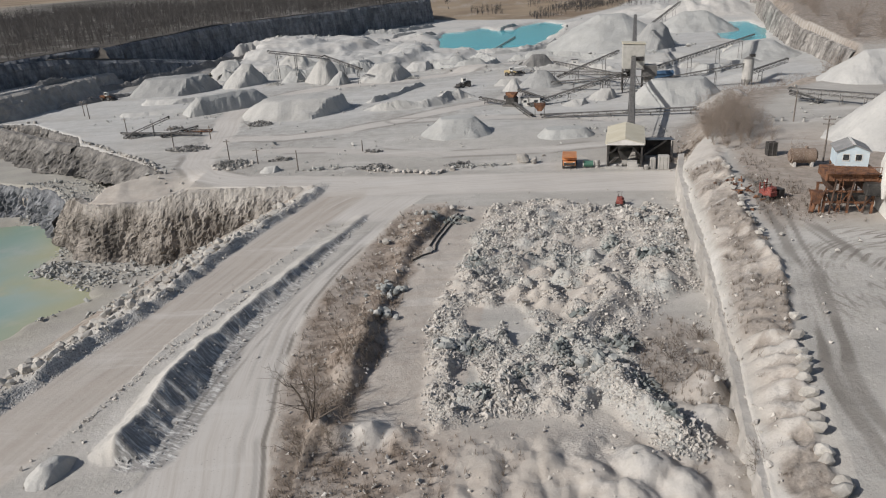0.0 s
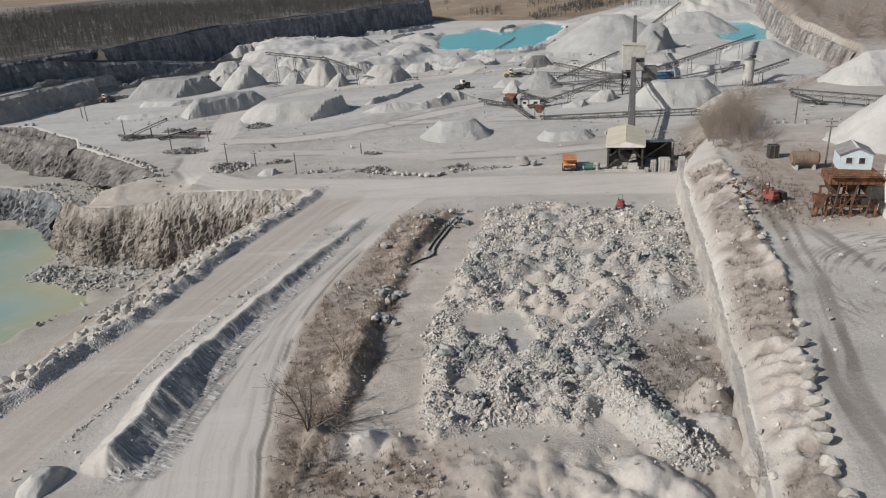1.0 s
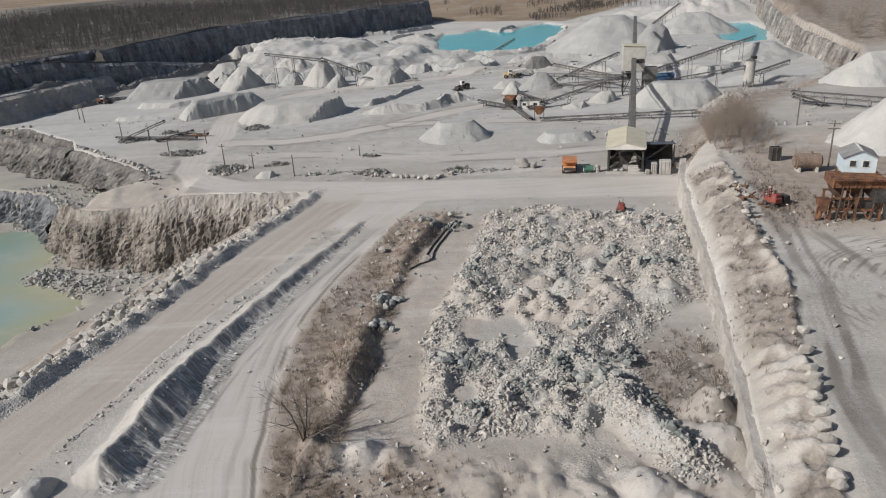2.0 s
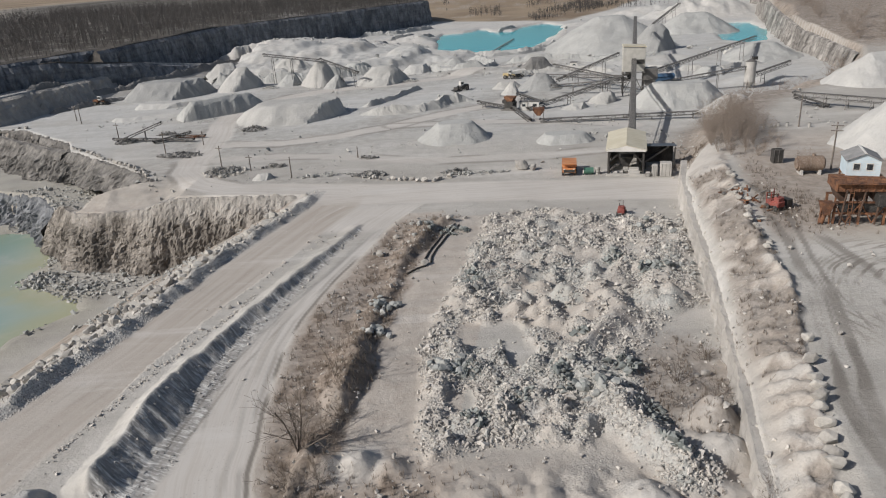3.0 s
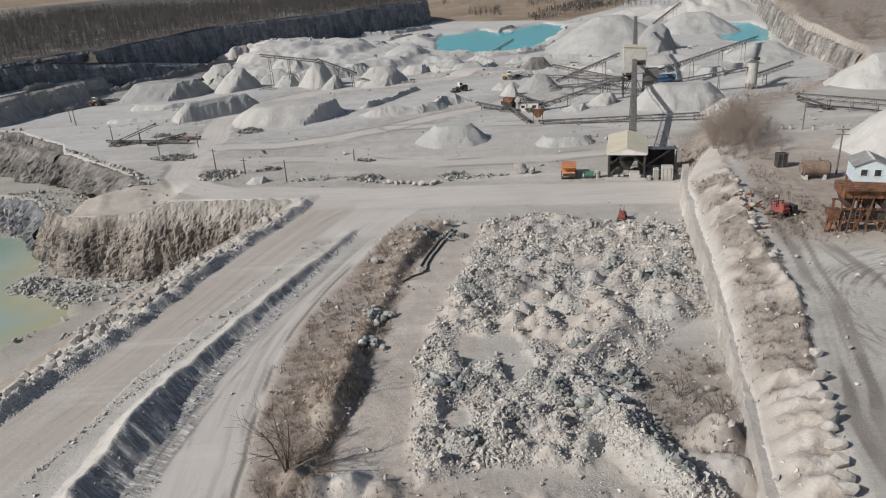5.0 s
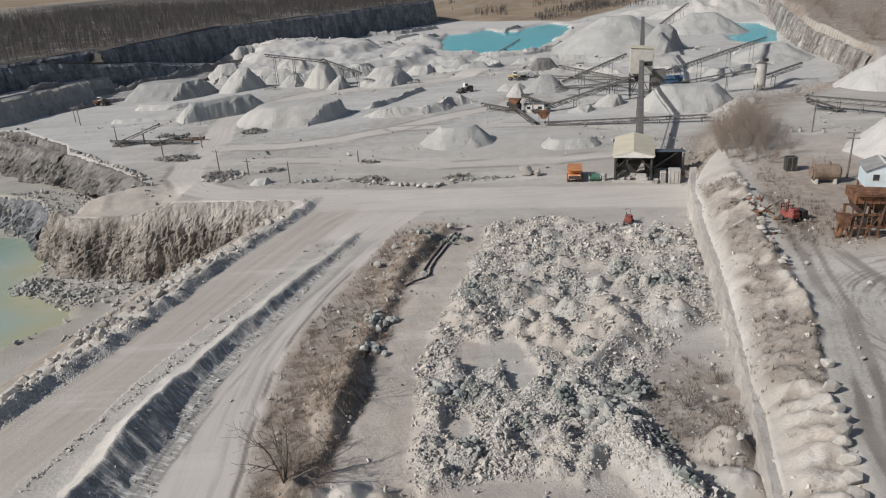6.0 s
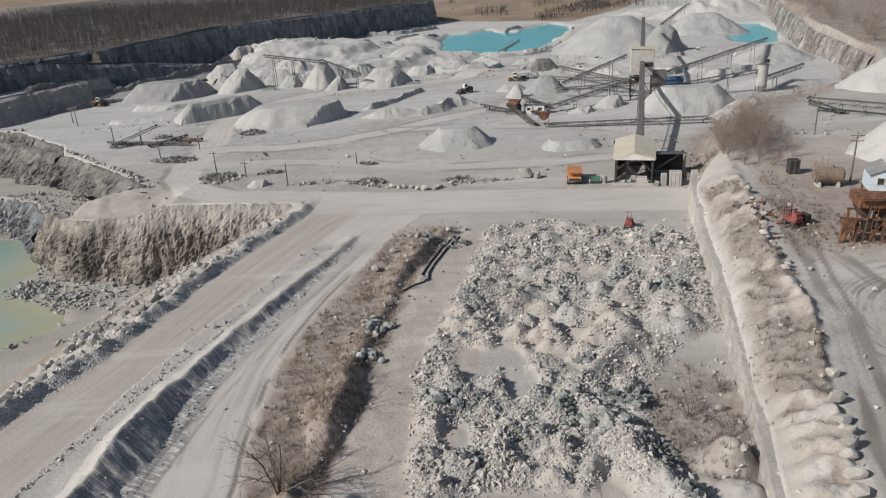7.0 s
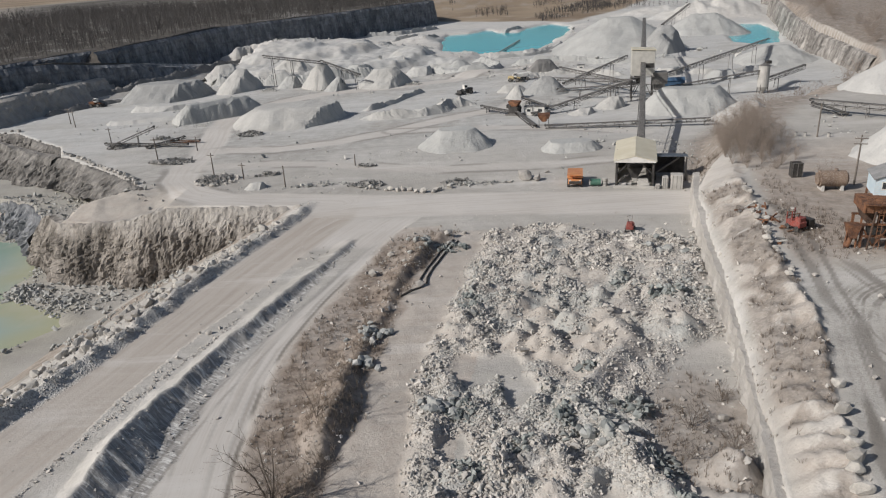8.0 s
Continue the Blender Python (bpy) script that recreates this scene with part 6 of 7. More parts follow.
def build_conveyors():
    conveyor((46.0, 163, 5.2), (69.2, 246, 12.6), 1.5, "heavy grey conveyor gallery from the feed shed to the tower", (0.3, 0.62), 1.2)
    conveyor((71, 252, 14.6), (101, 359, 17.4), 1.4, "long grey conveyor rising over the largest heap", (0.25, 0.5, 0.75), 1.5)
    conveyor((32.5, 214, 1.2), (78.5, 207, 2.0), 1.1, "low grey conveyor running to the stockpile", (0.2, 0.45, 0.7, 0.95))
    conveyor((76, 252, 7.2), (142, 318, 9.4), 1.3, "grey stacking conveyor on tall trestles", (0.35, 0.62, 0.86), 1.1)
    conveyor((77, 250, 3.6), (108.5, 248, 7.6), 1.3, "grey conveyor feeding a silo", (0.4, 0.7), 1.0)
    conveyor((111.5, 250, 4.6), (130.2, 262, 6.4), 1.2, "short lattice stacking conveyor", (0.3,), 1.3, DARK_STEEL)
    conveyor((31.4, 234, 0.9), (68, 248, 7.6), 1.4, "grey conveyor rising to the screening tower", (0.4, 0.8), 1.0)
    conveyor((39.4, 285, 4.2), (69.5, 253, 6.2), 1.3, "grey conveyor between screens", (0.25, 0.75), 0.9)
    conveyor((51.5, 300, 5.4), (69.8, 254, 5.0), 1.3, "grey conveyor between screens", (0.25, 0.75), 0.9)
    conveyor((47.5, 270, 3.9), (77.8, 300, 8.3), 1.2, "grey conveyor crossing behind the tower", (0.3, 0.75), 0.9)
    conveyor((44, 262, 3.2), (68, 251, 5.2), 1.2, "grey conveyor beside the screens", (0.3, 0.7), 0.9)
    conveyor((16.2, 246, 2.0), (25.6, 237, 1.2), 1.3, "short feed conveyor at the crusher", (0.2,), 0.7, DARK_STEEL)
    conveyor((26.4, 236, 1.6), (29.8, 216, 0.9), 1.2, "short discharge conveyor at the crusher", (0.7,), 0.7, DARK_STEEL)
    conveyor((31.0, 256, 2.2), (37.8, 241, 1.3), 1.2, "short conveyor beside the crusher", (0.2,), 0.7, DARK_STEEL)
    conveyor((-73.5, 330, 14.0), (-47.5, 318, 11.4), 1.2, "conveyor over the conical heaps", (0.15, 0.5), 0.9, DARK_STEEL)
    conveyor((-46.5, 317, 11.8), (-30.0, 309, 6.2), 1.2, "conveyor feeding a conical heap", (0.55, 0.9), 0.9, DARK_STEEL)
    conveyor((-97.6, 222, 1.2), (-84.3, 224, 5.8), 0.9, "idle radial stacking conveyor with its boom raised", (0.03, 0.6), 0.6)
    conveyor((-101.5, 227.4, 0.9), (-73.5, 219.5, 0.9), 0.9, "idle conveyor section lying on the yard", (0.1, 0.5, 0.9), 0.5)
    conveyor((-86, 219.5, 0.8), (-77, 227.5, 1.6), 1.0, "rusty conveyor section lying on the yard", (0.5,), 0.6, DARK_STEEL)
    conveyor((-81, 226.5, 0.7), (-71.5, 224.5, 0.8), 0.8, "rusty conveyor section lying on the yard", (0.5,), 0.5, RUST)
    conveyor((33.8, 396, 1.0), (46.6, 401, 6.6), 1.3, "dark conveyor reaching out over the turquoise pond", (0.1, 0.4), 0.9, DARK_STEEL)
    conveyor((93.0, 183.6, 10.3), (113, 160.5, 10.4), 1.6, "long grey conveyor on white legs across the high yard", (0.25, 0.42, 0.6, 0.8), 1.1)
    conveyor((92.2, 181.5, 10.0), (98.6, 177, 7.8), 1.3, "inclined dark conveyor on the high yard", (0.9,), 0.8, DARK_STEEL)
    conveyor((144, 470, 4.0), (172, 505, 13.0), 1.8, "far grey conveyor climbing a heap", (0.4, 0.8), 1.4)


def build_tower():
    root = thing("screening_tower", pose(70.2, 250, height(70.2, 250), 0, 0, -12), "tall white sheeted screening tower on steel legs", "tower")
    bm = bmesh.new()
    box(bm, (7.4, 6, 8.2), (0, 0, 12.2), bevel=0.08)
    body = part("housing", bm, SHEET, root)
    bm = bmesh.new()
    box(bm, (7.9, 6.6, 0.25), (0, 0, 16.45), turn=Matrix.Rotation(0.06, 4, "Y"))
    part("roof", bm, CREAM, root)
    for x in (-3.4, 0, 3.4):
        for y in (-2.7, 2.7):
            bm = bmesh.new()
            box(bm, (0.4, 0.4, 8.4), (x, y, 4.0))
            part("leg", bm, STEEL, root)
    for s in (-1, 1):
        bm = bmesh.new()
        beam(bm, (-3.4, s * 2.75, 0.5), (0, s * 2.75, 7.6), 0.2)
        beam(bm, (3.4, s * 2.75, 0.5), (0, s * 2.75, 7.6), 0.2)
        part("brace", bm, STEEL, root)
    bm = bmesh.new()
    box(bm, (3.4, 0.2, 1.4), (1.6, -3.1, 11.4))
    part("opening", bm, DARK_STEEL, body, "dark opening in the sheeting")
    bm = bmesh.new()
    box(bm, (4.6, 4.2, 3.8), (5.6, -1.2, 7.2), bevel=0.1)
    box(bm, (3.4, 3.6, 2.0), (5.6, -1.2, 4.3), bevel=0.1)
    part("screen_deck", bm, STEEL, root)
    bm = bmesh.new()
    for k in range(3):
        box(bm, (9.4, 1.0, 0.12), (0.6, -3.5, 3.0 + 2.4 * k))
    part("walkway", bm, STEEL, root)
    bm = bmesh.new()
    prism(bm, [(-1.6, 0), (1.6, 0), (0.5, -2.6), (-0.5, -2.6)], 3.0, Matrix.Translation((-1.2, 0, 8.0)))
    part("chute", bm, DARK_STEEL, root)
    # silo
    root = thing("silo", pose(110, 248, height(110, 248)), "dusty concrete-grey silo with a conical foot", "silo")
    bm = bmesh.new()
    bar(bm, (0, 0, 2.2), (0, 0, 9.0), 1.8, 20)
    bar(bm, (0, 0, 0.3), (0, 0, 2.2), 0.6, 20, 1.8)
    part("shell", bm, CONCRETE, root)
    bm = bmesh.new()
    bar(bm, (0, 0, 9.0), (0, 0, 9.8), 1.85, 20, 0.4)
    part("cap", bm, STEEL, root)
    bm = bmesh.new()
    box(bm, (1.6, 1.4, 1.0), (1.2, 0.2, 10.0), bevel=0.06)
    part("drive_box", bm, DARK_STEEL, root)
    for k in range(4):
        bm = bmesh.new()
        w = k * 1.5708 + 0.78
        beam(bm, (1.7 * math.cos(w), 1.7 * math.sin(w), -0.3), (1.7 * math.cos(w), 1.7 * math.sin(w), 3.0), 0.25)
        part("leg", bm, STEEL, root)
    # blue store beside the tower
    root = thing("blue_store", pose(86, 268, height(86, 268), 0, 0, -4), "long dark blue sheeted store", "shed")
    bm = bmesh.new()
    box(bm, (8.5, 4, 3.0), (0, 0, 1.5), bevel=0.05)
    part("wall", bm, BLUE, root)
    bm = bmesh.new()
    prism(bm, [(-2.3, 3.0), (2.3, 3.0), (0, 3.9)], 8.9, Matrix.Rotation(radians(90), 4, "Z"))
    part("roof", bm, BLUE, root)
    # plant boxes and cabins
    for x, y, s, mat, label in ((30.6, 237.2, (2.6, 2.4, 2.6), WHITE, "white control cabin by the crusher"), (34.0, 235.6, (3.2, 2.6, 2.8), WHITE, "white generator box by the crusher"),
                                (64, 322, (3.0, 2.4, 2.6), WHITE, "white site cabin behind the screens"), (88, 258, (3, 2.4, 2.6), CONCRETE, "grey switch cabin near the tower")):
        root = thing("site_cabin", pose(x, y, height(x, y), 0, 0, -15), label, "cabin")
        bm = bmesh.new()
        box(bm, s, (0, 0, s[2] / 2), bevel=0.05)
        part("body", bm, mat, root)
        bm = bmesh.new()
        box(bm, (s[0] + 0.3, s[1] + 0.3, 0.14), (0, 0, s[2] + 0.07))
        part("roof", bm, STEEL, root)
        bm = bmesh.new()
        box(bm, (s[0] * 0.4, 0.08, s[2] * 0.3), (0.2, -s[1] / 2 - 0.02, s[2] * 0.6))
        part("window", bm, GLASS, root)
    # crusher
    root = thing("crusher", pose(26.2, 237, height(26.2, 237), 0, 0, -30), "dark steel jaw crusher on a skid", "crusher")
    bm = bmesh.new()
    box(bm, (3.4, 2.6, 2.2), (0, 0, 1.9), bevel=0.12)
    box(bm, (1.6, 2.8, 1.2), (-1.6, 0, 3.0), bevel=0.1)
    part("body", bm, DARK_STEEL, root)
    bm = bmesh.new()
    prism(bm, [(-1.9, 4.6), (1.9, 4.6), (1.0, 3.0), (-1.0, 3.0)], 2.6)
    part("feed_hopper", bm, RUST, root)
    for s in (-1, 1):
        bm = bmesh.new()
        bar(bm, (0.6, s * 1.35, 2.2), (0.6, s * 1.7, 2.2), 1.0, 16)
        part("flywheel", bm, DARK_STEEL, root)
    bm = bmesh.new()
    box(bm, (6, 0.4, 0.5), (0, -1.1, 0.3))
    box(bm, (6, 0.4, 0.5), (0, 1.1, 0.3))
    box(bm, (3.0, 2.4, 0.9), (0, 0, 0.5))
    part("skid", bm, STEEL, root)
    # feed bin at the low conveyor
    root = thing("feed_bin", pose(32.6, 217.5, height(32.6, 217.5), 0, 0, -8), "rust-red feed bin over a low conveyor", "hopper")
    bm = bmesh.new()
    prism(bm, [(-1.7, 3.3), (1.7, 3.3), (0.6, 1.7), (-0.6, 1.7)], 2.6)
    box(bm, (3.5, 2.7, 0.7), (0, 0, 3.5))
    part("bin", bm, RUST, root)
    for x in (-1.4, 1.4):
        for y in (-1.1, 1.1):
            bm = bmesh.new()
            box(bm, (0.2, 0.2, 3.4), (x, y, 1.5))
            part("leg", bm, STEEL, root)


def build_feed_shed():
    root = thing("feed_shed", pose(38.3, 154.2, height(42, 154), 0, 0, -15.5), "open steel feed shed with a cream gabled roof", "shed")
    w, d, eave, top = 7.7, 16.5, 6.1, 7.0
    for x in (0.15, w - 0.15):
        for y in (0.2, d / 2, d - 0.2):
            bm = bmesh.new()
            box(bm, (0.42, 0.42, eave + 0.4), (x, y, eave / 2 - 0.2))
            part("post", bm, DARK_STEEL, root)
    for s in (-1, 1):
        mid = w / 2
        a, b = Vector((mid, 0, top)), Vector((mid + s * (mid + 0.5), 0, eave - 0.2))
        n = 22
        for k in range(n):
            y0 = -0.6 + (d + 1.2) * k / n
            way = b - a
            m = Matrix.Translation((a + b) / 2 + Vector((0, y0 + (d + 1.2) / n / 2, 0.012 * (k % 2)))) @ Matrix.Rotation(-math.atan2(way.z, way.x) if s > 0 else -math.atan2(-way.z, -way.x), 4, "Y")
            bm = bmesh.new()
            box(bm, (way.length, (d + 1.2) / n - 0.015, 0.12), turn=m)
            part("roof_sheet", bm, CREAM, root)
    bm = bmesh.new()
    prism(bm, [(-w / 2 - 0.3, eave - 0.5), (w / 2 + 0.3, eave - 0.5), (w / 2 + 0.3, eave), (0, top - 0.08), (-w / 2 - 0.3, eave)], 0.15, Matrix.Translation((w / 2, -0.45, 0)))
    part("gable", bm, WHITE, root, "white sheeted gable")
    bm = bmesh.new()
    box(bm, (w - 0.4, 0.2, 2.9), (w / 2, d - 0.3, 1.3))
    part("rear_wall", bm, DARK_STEEL, root, "low dark rear wall")
    # side walls added to keep the sun off the shed floor
    for x0, y0, y1, z0, z1 in ((0.16, 2.5, d - 0.4, 0.0, 2.6), (w - 0.16, 1.5, d - 0.4, 0.0, eave - 0.5)):
        bm = bmesh.new()
        box(bm, (0.12, y1 - y0, z1 - z0), (x0, (y0 + y1) / 2, (z0 + z1) / 2))
        part("shade_wall", bm, DARK_STEEL, root, "dark side sheeting added to shade the shed interior")
    bm = bmesh.new()
    beam(bm, (0.4, d - 0.5, 2.6), (w / 2, d - 0.5, eave - 0.3), 0.26)
    beam(bm, (w - 0.4, d - 0.5, 2.6), (w / 2, d - 0.5, eave - 0.3), 0.26)
    beam(bm, (w / 2, d - 0.55, 0.3), (w / 2, d - 0.55, eave - 0.2), 0.34)
    beam(bm, (0.3, d - 0.6, eave - 0.4), (w - 0.3, d - 0.6, eave - 0.4), 0.3)
    part("rear_frame", bm, DARK_STEEL, root)
    for k, (x0, y0, z0, r0) in enumerate(((1.4, 1.0, 0.5, 0.45), (2.6, 1.6, 0.45, 0.4), (6.2, 0.8, 0.6, 0.5))):
        bm = bmesh.new()
        bar(bm, (x0 - 0.7, y0, z0), (x0 + 0.7, y0, z0), r0, 12)
        part("drum", bm, CONCRETE, root, "pale dusty drum on the shed floor")
    bm = bmesh.new()
    beam(bm, (0.8, 3.0, 0.6), (2.2, 1.2, 2.4), 0.9, 0.3)
    part("chute", bm, STEEL, root)
    bm = bmesh.new()
    beam(bm, (0.3, 0.3, eave - 0.4), (w - 0.3, 0.3, eave - 0.4), 0.3)
    beam(bm, (0.3, 0.4, 3.0), (2.8, 0.4, eave - 0.6), 0.22)
    beam(bm, (w - 0.3, 0.4, 3.0), (w - 2.8, 0.4, eave - 0.6), 0.22)
    beam(bm, (0.3, 0.4, 0.4), (1.6, 0.4, 2.6), 0.2)
    part("brace", bm, DARK_STEEL, root)
    # dark hopper added so that the shed's interior reads as deep shade
    bm = bmesh.new()
    prism(bm, [(-1.6, 3.0), (1.6, 3.0), (0.6, 0.9), (-0.6, 0.9)], 3.4, Matrix.Translation((w / 2, 6.2, 0)))
    part("hopper", bm, DARK_STEEL, root)
    bm = bmesh.new()
    box(bm, (2.2, 2.0, 1.5), (5.6, 1.4, 0.7), bevel=0.08)
    part("drive_unit", bm, CONCRETE, root)
    bm = bmesh.new()
    box(bm, (w + 0.6, 0.4, 0.6), (w / 2, 0.1, 0.2), bevel=0.04)
    part("kerb", bm, CONCRETE, root)
    # green tank and scrap beside the truck
    root = thing("green_tank", pose(34.6, 156.6, height(34.6, 156.6), 0, 0, -8), "small dark green tank with a pale end beside the truck", "tank")
    bm = bmesh.new()
    bar(bm, (-1.1, 0, 0.85), (1.1, 0, 0.85), 0.75, 14)
    part("shell", bm, GREEN, root)
    bm = bmesh.new()
    bar(bm, (-1.25, 0, 0.85), (-1.1, 0, 0.85), 0.55, 14, 0.75)
    part("end_cap", bm, CONCRETE, root, "pale dusty end")
    for x0 in (-0.7, 0.7):
        bm = bmesh.new()
        box(bm, (0.2, 1.2, 0.4), (x0, 0, 0.12))
        part("saddle", bm, STEEL, root)
    root = thing("scrap_drum", pose(36.6, 156.4, height(36.6, 156.4), 0, 0, 30), "upright dusty steel drum beside the feed shed", "drum")
    bm = bmesh.new()
    bar(bm, (0, 0, -0.1), (0, 0, 1.7), 0.6, 14)
    part("shell", bm, CONCRETE, root)
    bm = bmesh.new()
    for z0 in (0.5, 1.1):
        bar(bm, (0, 0, z0 - 0.04), (0, 0, z0 + 0.04), 0.64, 14)
    part("hoop", bm, STEEL, root)
    # blue lean-to
    root = thing("lean_to", pose(47.6, 157.8, height(50, 157), 0, 0, -12), "lean-to with a dark slate-blue sheet roof", "shed")
    bm = bmesh.new()
    m = Matrix.Translation((3.3, 2.4, 5.0)) @ Matrix.Rotation(radians(-8), 4, "X")
    box(bm, (6.8, 5.2, 0.14), turn=m)
    part("roof", bm, SLATE_SHEET, root)
    for x in (0.2, 6.4):
        for y in (0.2, 4.6):
            bm = bmesh.new()
            box(bm, (0.25, 0.25, 5.2), (x, y, 2.4))
            part("post", bm, DARK_STEEL, root)
    bm = bmesh.new()
    box(bm, (6.2, 0.15, 3.8), (3.3, 4.5, 2.4))
    part("rear_wall", bm, DARK_STEEL, root)
    bm = bmesh.new()
    beam(bm, (-1.0, 0.0, 1.2), (5.0, 2.6, 4.6), 1.1, 0.4)
    part("chute", bm, STEEL, root)
    for x, y, s in ((48.2, 152.4, (1.2, 1.8, 2.4)), (50.4, 151.8, (2.4, 2.0, 3.0)), (46.6, 151.9, (0.9, 0.9, 1.0))):
        root = thing("steel_bin", pose(x, y, height(x, y), 0, 0, -14), "dusty cream steel bin beside the feed shed", "bin", "bins by the shed")
        bm = bmesh.new()
        box(bm, s, (0, 0, s[2] / 2), bevel=0.06)
        part("body", bm, CONCRETE, root)
        for k in (-0.33, 0, 0.33):
            bm = bmesh.new()
            box(bm, (0.08, s[1] + 0.08, s[2] * 0.92), (k * s[0], 0, s[2] / 2))
            part("rib", bm, STEEL, root)


def build_rusty_hopper():
    g = 7.2
    root = thing("ore_hopper", pose(57.5, 99.4, g, 0, 0, -14), "large rusted steel hopper on an open frame", "hopper")
    w, d = 7.0, 4.6
    for x in (0.2, w / 2, w - 0.2):
        for y in (0.2, d - 0.2):
            bm = bmesh.new()
            box(bm, (0.32, 0.32, 3.6), (x, y, 1.6))
            part("leg", bm, RUST, root)
    bm = bmesh.new()
    prism(bm, [(-w / 2, 6.2), (w / 2, 6.2), (w / 2, 4.9), (-w / 2, 4.9)], d, Matrix.Translation((w / 2, d / 2, 0)))
    binn = part("bin", bm, RUST, root)
    # funnels take a darker rust for the shadow they hang in
    for k in range(3):
        bm = bmesh.new()
        prism(bm, [(-1.0, 4.9), (1.0, 4.9), (0.35, 3.2), (-0.35, 3.2)], d * 0.7, Matrix.Translation((1.2 + k * 2.3, d / 2 + 0.3, 0)))
        part("outlet", bm, SHADE_RUST, root, "rusted outlet funnel coloured dark for the shade below the bin")
    for k, (x0, z0, z1) in enumerate(((0.9, 0.0, 5.2), (3.3, 1.4, 4.9), (5.4, 0.2, 4.6))):
        bm = bmesh.new()
        bar(bm, (x0, -0.5, z0), (x0 + 0.5, -0.3, z1), 0.14, 8)
        part("pipe", bm, SHADE_RUST, root, "stained standing pipe")
    bm = bmesh.new()
    for k in range(9):
        beam(bm, (1.75, -0.55, 0.4 + 0.55 * k), (2.25, -0.55, 0.4 + 0.55 * k), 0.05)
    beam(bm, (1.75, -0.55, 0.0), (1.75, -0.55, 5.6), 0.07)
    beam(bm, (2.25, -0.55, 0.0), (2.25, -0.55, 5.6), 0.07)
    part("ladder", bm, RUST, root)
    for k in range(8):
        bm = bmesh.new()
        box(bm, (0.14, 0.14, 1.3), (0.1 + k * (w - 0.2) / 7, -0.06, 5.55))
        part("rib", bm, RUST, binn)
    for z in (3.3, 1.6):
        bm = bmesh.new()
        beam(bm, (0, 0.1, z), (w, 0.1, z), 0.26)
        beam(bm, (0, d - 0.1, z), (w, d - 0.1, z), 0.26)
        part("girder", bm, RUST, root)
    bm = bmesh.new()
    for k in range(4):
        beam(bm, (k * w / 4, 0.1, 0.2 if k % 2 else 3.2), ((k + 1) * w / 4, 0.1, 3.2 if k % 2 else 0.2), 0.16)
    part("brace", bm, RUST, root)
    # dark sheet standing in for the shadow between the legs
    bm = bmesh.new()
    box(bm, (5.6, 0.15, 1.5), (w / 2, 0.4, 2.4))
    part("shade_sheet", bm, DARK_STEEL, root)
    bm = bmesh.new()
    for k in range(9):
        beam(bm, (k * w / 8, -0.7, 6.2), (k * w / 8, -0.7, 7.2), 0.06)
    beam(bm, (0, -0.7, 7.2), (w, -0.7, 7.2), 0.07)
    beam(bm, (0, -0.7, 6.7), (w, -0.7, 6.7), 0.05)
    box(bm, (w, 0.8, 0.1), (w / 2, -0.35, 6.2))
    part("walkway_rail", bm, RUST, root)
    bm = bmesh.new()
    prism(bm, [(-0.9, 3.2), (0.9, 3.2), (0.4, 1.4), (-0.4, 1.4)], 1.6, Matrix.Translation((-0.9, 0.4, 0)))
    bar(bm, (-0.9, 0.4, 1.6), (-1.5, -0.2, 0.1), 0.35, 10)
    beam(bm, (-1.7, 0.0, -0.2), (-1.5, 0.2, 2.6), 0.2)
    beam(bm, (-0.3, 0.0, -0.2), (-0.4, 0.2, 2.6), 0.2)
    part("spout", bm, RUST, root)
    bm = bmesh.new()
    bar(bm, (w - 0.6, 0.5, 4.2), (w + 2.6, 0.2, 6.4), 0.55, 12)
    part("duct", bm, RUST, root, "dull rust-red duct")
    bm = bmesh.new()
    box(bm, (2.2, 2.0, 1.8), (w - 0.6, -0.2, 3.9), bevel=0.1)
    part("motor_housing", bm, DARK_STEEL, root)
    # control house above it
    root = thing("control_house", pose(60.4, 102.6, 13.2, 0, 0, -20), "pale blue control house with a grey gabled roof above the hopper", "house")
    w, d, h = 4.4, 4.6, 2.5
    bm = bmesh.new()
    prism(bm, [(0, 0), (w, 0), (w, h), (w / 2, h + 1.0), (0, h)], d, Matrix.Translation((0, d / 2, 0)))
    wall = part("wall", bm, PALE_BLUE, root)
    for k in range(8):
        bm = bmesh.new()
        box(bm, (w + 0.02, 0.035, 0.02), (w / 2, -0.012, 0.3 * k + 0.3))
        part("siding_board", bm, WHITE, wall)
    for s in (-1, 1):
        bm = bmesh.new()
        m = Matrix.Translation((w / 2 + s * (w / 4 + 0.1), d / 2, h + 0.52)) @ Matrix.Rotation(s * math.atan2(1.0, w / 2), 4, "Y")
        box(bm, (math.hypot(w / 2, 1.0) + 0.35, d + 0.6, 0.1), turn=m)
        part("roof", bm, GREY_ROOF, root)
    bm = bmesh.new()
    box(bm, (0.3, d + 0.65, 0.08), (w / 2, d / 2, h + 1.1))
    part("ridge_cap", bm, WHITE, root)
    for x in (1.3, 3.0):
        bm = bmesh.new()
        box(bm, (0.8, 0.06, 0.9), (x, -0.02, 1.55))
        window = part("window", bm, GLASS, root)
        bm = bmesh.new()
        for dx in (-0.44, 0.44):
            box(bm, (0.08, 0.1, 1.0), (x + dx, -0.03, 1.55))
        for dz in (-0.49, 0.49):
            box(bm, (0.96, 0.1, 0.08), (x, -0.03, 1.55 + dz))
        part("frame", bm, WHITE, window)
    for x in (0.1, w - 0.1):
        for y in (0.1, d - 0.1):
            bm = bmesh.new()
            box(bm, (0.25, 0.25, 6.2), (x, y, -3.05))
            part("support", bm, RUST, root)
